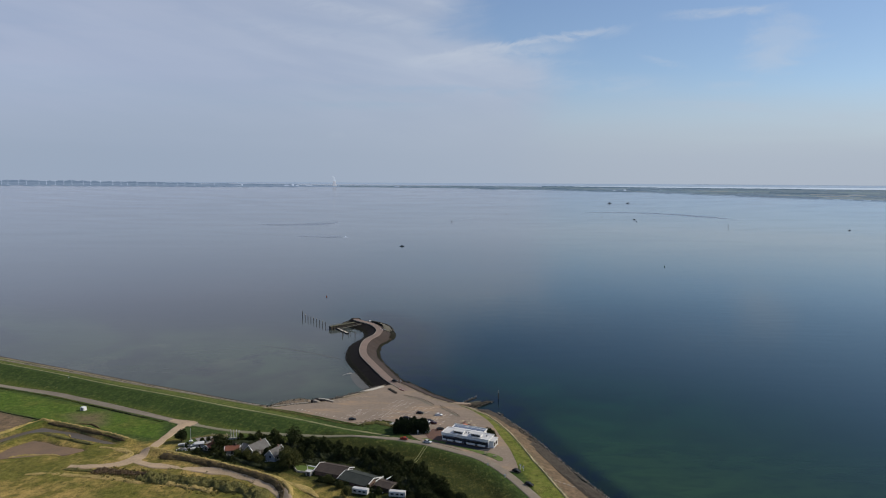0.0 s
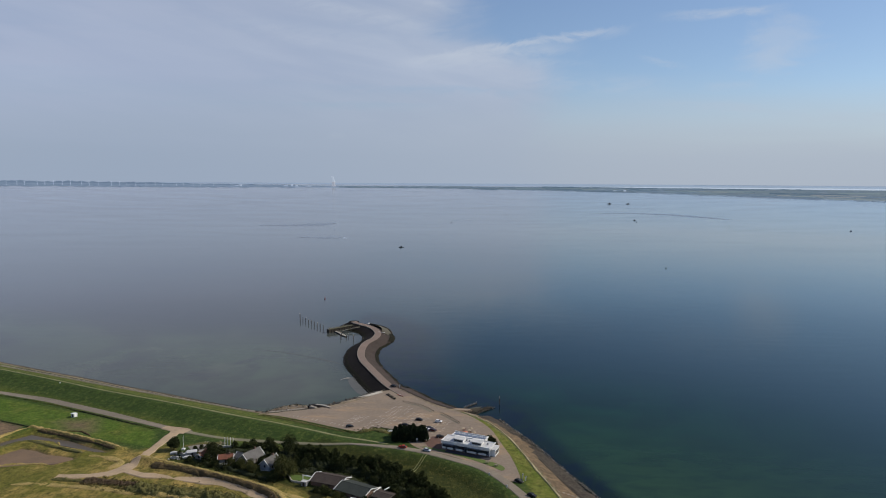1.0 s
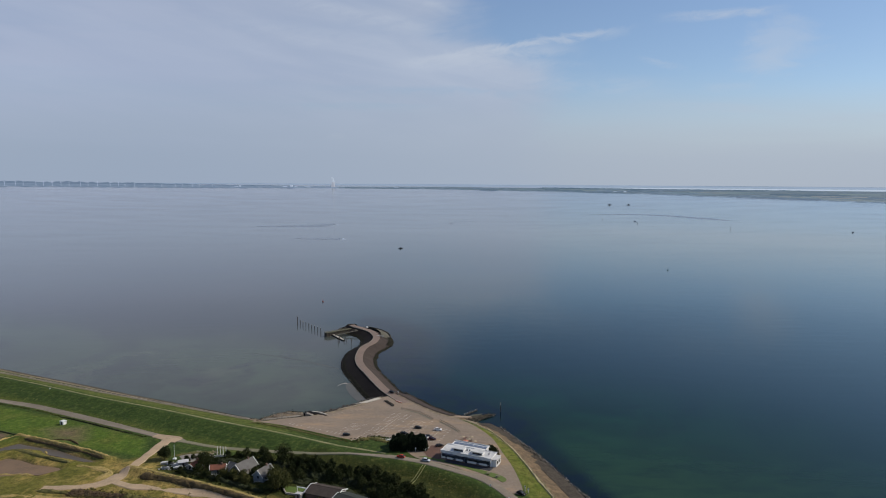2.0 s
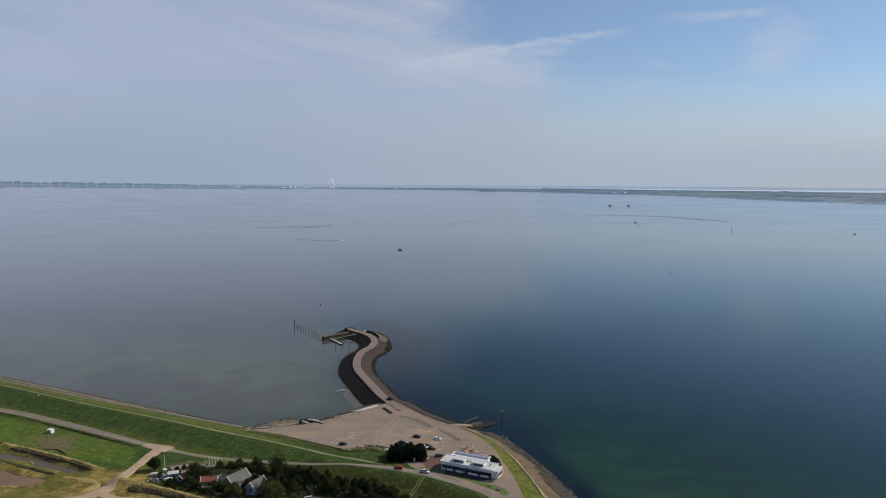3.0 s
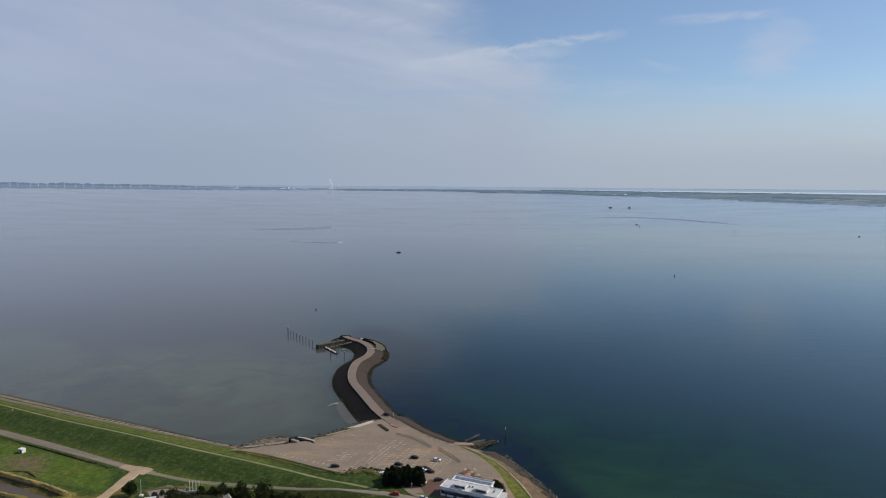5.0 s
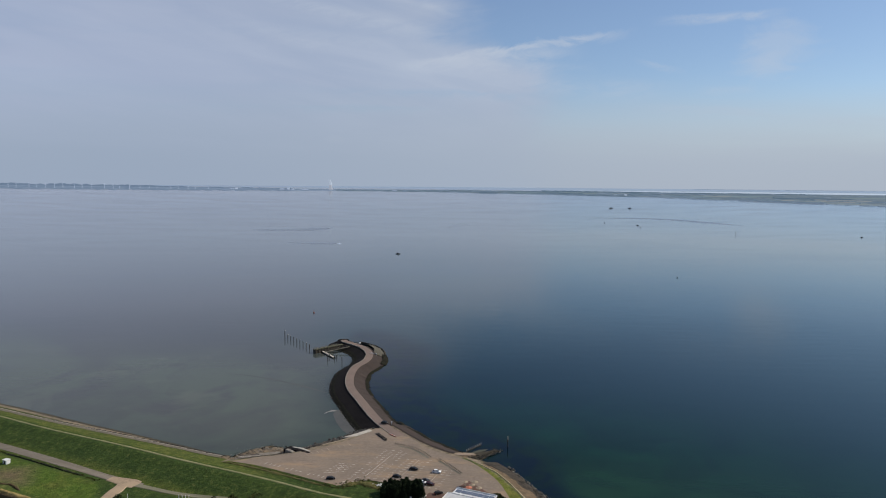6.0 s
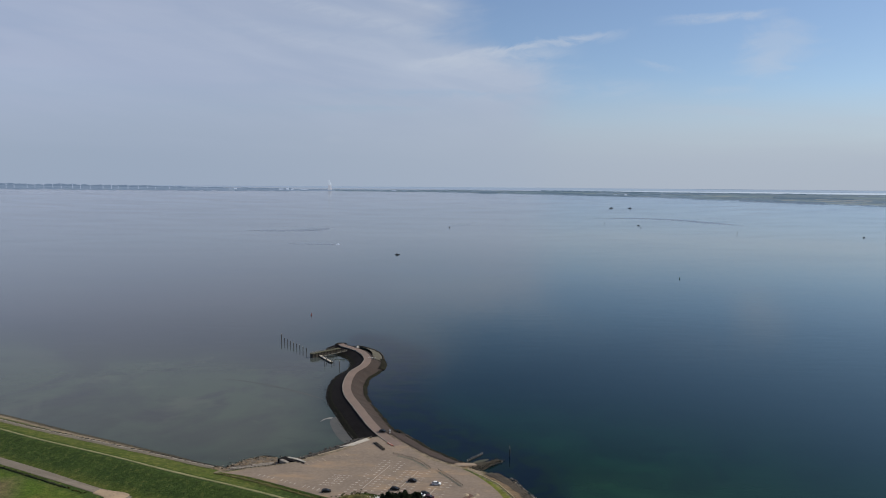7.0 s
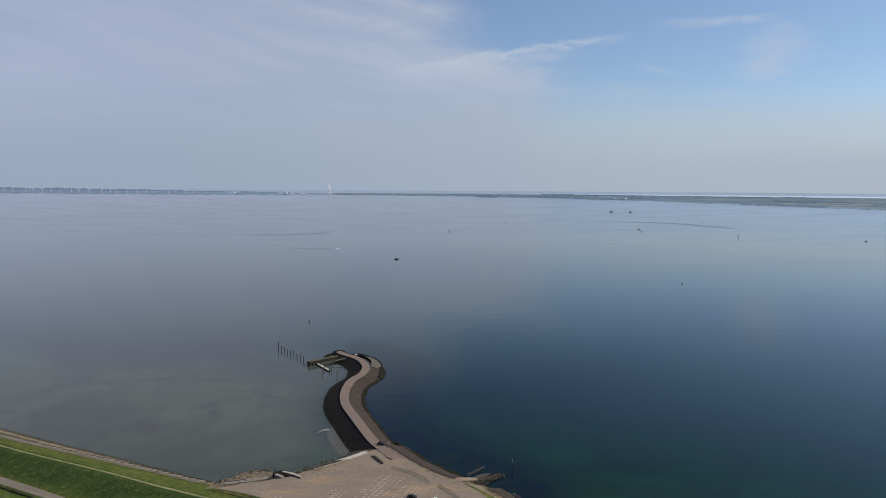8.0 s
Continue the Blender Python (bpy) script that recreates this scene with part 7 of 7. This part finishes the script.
PLASTER = material("weathered_pale_plaster", (0.24, 0.235, 0.225), (0.18, 0.175, 0.17), 0.4, 3.0, 0.9, 0.1)
house(-94, 334.5, 60, 10.5, 6.6, 2.6, 5.6, PLASTER, TILE_GREY, "house with a steep grey-tiled roof and pale gable")
# blue-grey walls: the gable's shade put into their colour
house(-83, 328, 63, 8.0, 5.8, 2.6, 5.3, material("blue_grey_shade_wall", (0.22, 0.25, 0.29), (0.18, 0.21, 0.25), 0.4, 3.0, 0.8), TILE_GREY, "house with gable coloured blue-grey for shade and grey-tiled roof")
house(-98.5, 335, -28, 6.0, 4.6, 2.3, 4.1, PLASTER, TILE_GREY, "low pale wing built onto a grey-roofed house", chimney=False)
house(-106.5, 334.5, 12, 6.6, 4.6, 2.2, 3.6, PLASTER, TILE_RED, "low cottage with an orange-tiled roof and white walls")
house(-119, 338.5, 70, 7.0, 4.2, 2.2, 3.5, PLASTER, TILE_RED, "low outbuilding with an orange-tiled roof")
house(-51, 311, -21, 15.0, 10.0, 1.9, 3.6, BRICK, ROOF_BROWN, "long barn with a dark brown roof and pale verge boards", chimney=False, ov=0.4, glazed=False, verge=0.4)
house(-38, 301.5, -30, 15.5, 11.0, 1.9, 3.5, BRICK, ROOF_SLATE, "barn with a slate-green roof and white verge board", chimney=False, ov=0.4, glazed=False, verge=0.36)
house(-25, 295, -32, 8.0, 7.0, 1.9, 2.7, WOOD_DARK, ROOF_BROWN, "low dark shed among the trees", chimney=False, trim=WOOD, ov=0.3, glazed=False)


def shed(x, y, turn, L, D, h, wall, roof, label, z=1.3):
    s = thing("shed", pose(x, y, z, 0, 0, turn), label, "shed")
    part("wall", boxes((-L / 2, L / 2, -D / 2, D / 2, 0, h, 0.03)), wall, s)
    part("roof", boxes((-L / 2 - 0.2, L / 2 + 0.2, -D / 2 - 0.2, D / 2 + 0.2, h + 0.01, h + 0.2, 0.03)), roof, s)
    part("door", boxes((-0.5, 0.5, -D / 2 - 0.05, -D / 2 + 0.02, 0, min(2.0, h - 0.2))), WOOD_DARK, s)


sheet("yard", [(-133, 354), (-124, 360), (-115, 354), (-119, 345.5), (-127, 346)], 1.44, material("grey_yard_paving", (0.2, 0.18, 0.165), (0.15, 0.138, 0.128), 0.3, 2.0, 0.95), "grey-pink paved yard beside the houses", "yard", smooth_line=False)
shed(-126, 342, 20, 4.5, 3.5, 2.0, PLASTER, ROOF_WHITE, "small pale boat shed in the yard")
shed(-215, 397, -25, 2.8, 2.1, 1.9, WHITE, WHITE, "small white field shed in the meadow")
shed(-62.5, 308.5, -20, 2.6, 2.0, 2.0, PLASTER, ROOF_WHITE, "small pale garden shed beside the barn")


def caravan(x, y, turn, label):
    c = thing("caravan", pose(x, y, 1.35, 0, 0, turn) @ Matrix.Diagonal((1.2, 1.2, 1.05, 1)), label, "caravan", "caravans")
    bm = bmesh.new()
    prof = [(-1.1, 0.5), (1.1, 0.5), (1.15, 2.0), (0.95, 2.55), (-0.95, 2.55), (-1.15, 2.0)]
    loft(bm, [[(u * L, a * 0.98, b) for a, b in prof] for L, u in ((3.0, -1), (3.2, -0.9), (3.2, 0.9), (3.0, 1))])
    bmesh.ops.recalc_face_normals(bm, faces=bm.faces[:])
    part("body", bm, ROOF_WHITE, c)
    for x0 in (-2.3, -0.4, 1.3):
        part("window", boxes((x0, x0 + 1.1, -1.17, -1.1, 1.3, 1.95)), GLASS_DARK, c, "dark glass pane")
    part("roof_hatch", boxes((-0.4, 0.4, -0.3, 0.3, 2.55, 2.7, 0.03)), ROOF_WHITE, c)
    for y0 in (-1.0, 1.0):
        part("wheel", rod(bmesh.new(), (0.2, y0 - 0.1, 0.32), (0.2, y0 + 0.1, 0.32), 0.34, 0.34, 12), RUBBER, c)


caravan(-36, 289.5, -16, "white caravan parked beside the barns")
caravan(-19.5, 287, -8, "white caravan parked among dark trees")

# boats and gear in the yard
rnd = random.Random(77)
for i, (x, y, t, s) in enumerate(((-135, 343, 20, 4.6), (-131, 341, -10, 5.2), (-127, 338, 35, 4.2), (-133, 337.5, 5, 4.0), (-128.5, 344.5, 60, 4.2))):
    b = thing("dinghy", pose(x, y, 1.55, 0, 0, t), "white dinghy laid up on the yard", "boat", "boats in the yard")
    secs = []
    for f, w in ((-0.5, 0.34), (-0.2, 0.4), (0.15, 0.38), (0.38, 0.22), (0.5, 0.03)):
        secs.append([(f * s, w * s * 0.45, 0.2 * s), (f * s, w * s * 0.25, -0.02 * s), (f * s, -w * s * 0.25, -0.02 * s), (f * s, -w * s * 0.45, 0.2 * s)])
    part("hull", loft(bmesh.new(), secs), ROOF_WHITE, b)
    part("cover", boxes((-0.35 * s, 0.2 * s, -0.14 * s, 0.14 * s, 0.18 * s, 0.26 * s, 0.02 * s)), PAINTS["grey"] if i % 2 else ROOF_WHITE, b)
mast = thing("flagpole", pose(-133, 349, 1.3), "single tall white mast in the boat yard", "flagpole")
part("pole", rod(bmesh.new(), (0, 0, 0), (0, 0, 7.5), 0.12, 0.07), WHITE, mast)
part("base", boxes((-0.8, 0.8, -0.8, 0.8, 0, 0.7, 0.1)), WHITE, mast)
for i in range(4):
    x, y = -113.2 + i * 1.5, 353.8 - i * 0.15
    f = thing("flagpole", pose(x, y, 1.4), "tall white pole in a row beside the road", "flagpole", "row of white poles")
    part("pole", rod(bmesh.new(), (0, 0, -0.2), (0, 0, 4.8), 0.17, 0.13), WHITE, f)
    part("foot", boxes((-0.35, 0.35, -0.35, 0.35, -0.2, 0.35, 0.04)), CONCRETE, f)
wall2 = thing("garden_wall", frame_from((-117, 351.5), (-107, 353), 1.3), "low white garden wall beside the poles", "wall")
part("masonry", boxes((0, 9, -0.2, 0.2, -0.2, 0.9, 0.03)), WHITE, wall2)
part("coping", boxes((-0.1, 9.1, -0.28, 0.28, 0.9, 1.02, 0.02)), CONCRETE, wall2)
for a, b in (((-72.8, 320), (-69.2, 312.2)), ((-69, 312), (-62, 310)), ((-61.7, 310.4), (-60.2, 317.5))):
    gw = thing("garden_wall", frame_from(a, b, 1.3), "low pale wall round a bright lawn", "wall")
    ln = (Vector(b) - Vector(a)).length
    part("masonry", boxes((0, ln, -0.15, 0.15, -0.2, 0.7, 0.03)), CONCRETE, gw)
    part("coping", boxes((-0.05, ln + 0.05, -0.22, 0.22, 0.7, 0.8, 0.02)), CONCRETE, gw)
stones("yard_clutter", [(rnd.uniform(-136, -126), rnd.uniform(336, 346), 1.5, rnd.uniform(0.25, 0.7)) for _ in range(60)], ROOF_WHITE, label="pale clutter lying about the boat yard", category="clutter")
stones("yard_clutter", [(-118 + rnd.gauss(0, 3), 357 + rnd.gauss(0, 1.2), 1.6, rnd.uniform(0.2, 0.6)) for _ in range(30)], SAND, label="pale stones and plants in a roadside garden", category="clutter")
stones("garden_clutter", [(-107 + rnd.gauss(0, 1.6), 330.5 + rnd.gauss(0, 0.8), 1.7, rnd.uniform(0.2, 0.5)) for _ in range(26)], ROOF_WHITE, label="white garden furniture and pots before a cottage", category="clutter")
stones("garden_clutter", [(-85 + rnd.gauss(0, 1.0), 323.5 + rnd.gauss(0, 0.5), 1.7, rnd.uniform(0.2, 0.5)) for _ in range(14)], ROOF_WHITE, label="white garden things before a house", category="clutter")
stones("yard_clutter", [(-27 + rnd.gauss(0, 4), 297 + rnd.gauss(0, 3), 1.7, rnd.uniform(0.2, 0.6)) for _ in range(26)], ROOF_WHITE, label="pale clutter in the shaded yard beside the barns", category="clutter")
for x, y, t_, ln in ((-62, 313, -21, 5.5), (-28.5, 299.5, 60, 6.0), (-24, 301, 55, 4.5)):
    fr = thing("pergola", pose(x, y, 1.3, 0, 0, t_), "white-painted open timber frame beside the barns", "pergola", "white frames beside the barns")
    part("beam", boxes((-ln / 2, ln / 2, -0.22, 0.22, 2.3, 2.6, 0.03)), WHITE, fr)
    for u in (-0.46, 0.46):
        part("post", boxes((ln * u - 0.1, ln * u + 0.1, -0.1, 0.1, -0.1, 2.3)), WHITE, fr)
stones("debris", [(-28 + rnd.gauss(0, 1.6), 369 + rnd.gauss(0, 0.8), 4.4, rnd.uniform(0.2, 0.6)) for _ in range(26)], WHITE, label="white heap lying among the bushes", category="debris")


# ---- cars ----
def car(x, y, turn, colour, label, z=4.08, scale=1.0):
    c = thing("car", pose(x, y, z, 0, 0, turn) @ Matrix.Scale(scale, 4), label, "car", "parked cars")
    bm = bmesh.new()
    secs = []
    for u, zl, zh, w in ((-2.12, 0.45, 0.72, 0.76), (-1.95, 0.25, 0.93, 0.84), (-0.9, 0.2, 0.98, 0.88), (0.8, 0.2, 0.96, 0.88), (1.7, 0.25, 0.84, 0.85), (2.12, 0.4, 0.66, 0.74)):
        secs.append([(u, -w, zl), (u, w, zl), (u, w, (zl + zh) / 2), (u, w * 0.93, zh), (u, -w * 0.93, zh), (u, -w, (zl + zh) / 2)])
    loft(bm, secs)
    bmesh.ops.recalc_face_normals(bm, faces=bm.faces[:])
    part("body", bm, PAINTS[colour], c)
    bm = bmesh.new()
    loft(bm, [[(u, -w, z0), (u, w, z0), (u, w * 0.86, z1), (u, -w * 0.86, z1)] for u, w, z0, z1 in ((-1.85, 0.78, 0.9, 0.96), (-1.3, 0.8, 0.92, 1.4), (0.3, 0.8, 0.92, 1.42), (1.05, 0.78, 0.9, 0.95))])
    bmesh.ops.recalc_face_normals(bm, faces=bm.faces[:])
    part("glasshouse", bm, GLASS_DARK, c, "dark window glass")
    part("roof", boxes((-1.3, 0.35, -0.7, 0.7, 1.39, 1.46, 0.03)), PAINTS[colour], c)
    for u in (-1.3, 1.3):
        for s in (-0.8, 0.8):
            w = part("wheel", rod(bmesh.new(), (u, s - 0.1, 0.31), (u, s + 0.1, 0.31), 0.31, 0.31, 12), RUBBER, c)
            k = 0.06 if s > 0 else -0.06
            part("rim", rod(bmesh.new(), (u, s + k, 0.31), (u, s + 2 * k, 0.31), 0.19, 0.19, 10), RIM, w)
    for s in (-0.62, 0.62):
        part("headlight", boxes((2.0, 2.1, s - 0.14, s + 0.14, 0.56, 0.68)), LAMP, c)
        part("tail_light", boxes((-2.14, -2.05, s - 0.12, s + 0.12, 0.62, 0.8)), PAINTS["red"], c)
    part("bumper", boxes((2.02, 2.16, -0.7, 0.7, 0.28, 0.45, 0.03)), RUBBER, c)
    return c


for x, y, t, col, lab in ((-13, 386, -8, "black", "black car parked on the open car park"), (-20.5, 377.5, -8, "black", "black car parked near the conifers"), (-2, 383, -8, "white", "white car parked on the open car park"),
                          (-7, 373, -8, "black", "black car parked beside a white line"), (-5, 369.5, -8, "maroon", "dark red car parked beside a white line"), (-8.5, 371, -8, "white", "white car parked between dark cars"),
                          (-1, 360.5, 25, "black", "black car parked beside the restaurant"), (-8, 356.5, 60, "white", "white car parked beside the conifers"), (35, 307, -40, "black", "black car parked beside the coast road"),
                          (39, 293, -35, "black", "black car parked beside the coast road"), (-51, 375, 10, "black", "black car at the edge of the car park"), (-32, 448, -15, "black", "black car at the root of the harbour arm")):
    car(x, y, t, col, lab, 4.5 if y > 440 else 4.08)
car(-7.5, 341.6, -26, "silver", "silver car on the road before the restaurant", 4.23)
car(-20, 345.8, 162, "red", "red car on the road below the conifers", 4.23)

# ---- marks and small things on the car park ----
def bay_row(a, b, pitch, columns, slant=-8.0, mat=LINE, axis=0.0, keep=0.86, wide=0.11):
    """Painted bay lines beside an axis; columns: (offset across, length)."""
    bm = bmesh.new()
    a, b = Vector(a), Vector(b)
    d = (b - a).normalized()
    across = Vector((math.cos(radians(slant)), math.sin(radians(slant))))
    length = (b - a).length
    for i in range(int(length / pitch) + 1):
        p = a + d * (pitch * i)
        for o, reach in columns:
            q = p + across * (o + rnd.uniform(-0.15, 0.15))
            if rnd.random() < keep:
                r = reach * rnd.uniform(0.6, 1.0) / 2
                box(bm, q.x - r, q.x + r, q.y - wide, q.y + wide, 4.076, 4.085, 0, radians(slant))
    if axis:
        c = (a + b) / 2
        box(bm, c.x - length * axis / 2, c.x + length * axis / 2, c.y - 0.08, c.y + 0.08, 4.076, 4.086, 0, math.atan2(d.y, d.x))
    tagged(new("parking_marking", finish("parking_marking", bm, mat)), "worn white parking bay lines on the paving", "road marking", kind="stuff")


rnd = random.Random(5)
DOUBLE = [(-5.6, 1.7), (-2.3, 2.0), (2.3, 2.0), (5.4, 1.7)]
bay_row((-51.6, 382.2), (-45.8, 393.6), 2.3, [(-3.4, 1.6), (-1.4, 2.0), (1.2, 2.0), (3.8, 1.6)], axis=0.5)
bay_row((-86, 391.5), (-54, 375.5), 2.6, [(1.4, 2.4)], 62.0)
bay_row((-69, 405.5), (-47, 421), 3.0, [(-2.0, 4.0)], 125.0, SAND, wide=0.2)
bay_row((-38, 372.5), (-22, 410.5), 2.5, DOUBLE, axis=0.7)
bay_row((-21.5, 372.5), (-10.2, 399), 2.5, DOUBLE, axis=0.9)
bay_row((-7.2, 367), (0.4, 386.5), 2.5, [(-2.2, 1.9), (2.3, 2.0), (5.2, 1.6)], axis=1.0)
bay_row((-46, 368), (-40, 379), 2.6, [(2.6, 1.8), (-1.0, 1.6)], keep=0.6)


def rail_fence(pts, label, h=1.0):
    f = thing("bicycle_fence", pose(0, 0, 4.08), label, "fence", "low fences on the car park")
    line = curve(pts, 1.6)
    for p in line:
        part("post", rod(bmesh.new(), (p.x, p.y, 0), (p.x, p.y, h), 0.09, 0.09, 6), WOOD, f)
    for z in (0.45, 0.9):
        bm = bmesh.new()
        for a, b in zip(line, line[1:]):
            rod(bm, (a.x, a.y, z), (b.x, b.y, z), 0.07, 0.07, 5)
        part("rail", bm, WOOD, f)


rail_fence([(-24, 418), (-19.5, 415.6), (-14, 412.5), (-9, 407), (-5, 400.5)], "low weathered timber rail fence across the car park")
rail_fence([(-1, 398.5), (5, 390), (10, 381.5)], "low weathered timber rail fence across the car park")
for pts in ([(-22, 416), (-14, 411), (-6, 400)], [(-1, 397), (4, 389.5), (9, 382)]):
    ribbon("pavement", pts, 1.5, WOOD, "narrow worn verge along the rail fence", "verge", lift=0.1, fray=0.6)
tr = thing("timber_stack", frame_from((-35, 433), (-29, 423), 4.08), "long low stack of dark timber beams", "timber stack")
for i in range(4):
    part("beam", boxes((0, 11.5 - i % 2, -0.8 + i * 0.42, -0.45 + i * 0.42, 0, 0.45 + 0.2 * (i % 2), 0.03)), WOOD_DARK, tr)
for i in range(3):
    part("bearer", boxes((1 + i * 4.4, 1.3 + i * 4.4, -0.9, 0.9, 0.66, 0.86)), WOOD, tr)
mt = thing("canoe", frame_from((-28.5, 433), (-24.5, 428.5), 4.1), "pale orange upturned canoe on the paving", "canoe")
secs = [[(f * 6, w, 0), (f * 6, w * 0.7, 0.4), (f * 6, -w * 0.7, 0.4), (f * 6, -w, 0)] for f, w in ((0, 0.05), (0.15, 0.4), (0.5, 0.55), (0.85, 0.4), (1, 0.05))]
part("hull", loft(bmesh.new(), secs), RUST, mt)
part("keel", boxes((0.6, 5.4, -0.05, 0.05, 0.38, 0.48)), WHITE, mt)
for x, y, h, lab in ((-28, 447.5, 2.6, "white marker post at the root of the harbour arm"), (37, 310, 2.6, "white notice post on the grass strip"), (38.2, 308.5, 2.2, "white notice post on the grass strip"), (-20, 357, 1.8, "white post beside the dike path"),
                     (-13, 353.5, 2.2, "white post beside the road"), (22, 314, 1.3, "short white roadside post"), (29, 301, 1.5, "short white roadside post"), (-251, 447, 0.9, "small pale marker on the dike")):
    p = thing("marker_post", pose(x, y, ground_z(x, y)), lab, "post", "white posts")
    part("shaft", rod(bmesh.new(), (0, 0, -0.2), (0, 0, h), 0.14, 0.12, 8), WHITE, p)
    part("plate", boxes((-0.35, 0.35, -0.06, 0.06, h - 0.7, h, 0.02)), WHITE, p)

for shift in (0.0, 1.5):
    ribbon("path", [(-9 + shift, 337.5), (-11.5 + shift, 331), (-15.5 + shift, 322)], 0.42, CREST, "faint wheel track across the dark meadow", "path", lift=0.1, fray=0.6)

# ---- ponds ----
POND_WATER = material("still_pond_water", (0.066, 0.056, 0.044), (0.08, 0.066, 0.05), 0.1, 1.0, 0.3, spec=0.12)
sheet("pond", POND, 0.86, POND_WATER, "narrow still pond below a reedy bank", "pond", smooth_line=False)
sheet("pond", MUDFLAT, 0.80, material("shallow_muddy_water", (0.15, 0.102, 0.064), (0.12, 0.084, 0.056), 0.12, 1.0, 0.5, spec=0.08), "shallow brown pond over a mudflat", "pond", smooth_line=False)
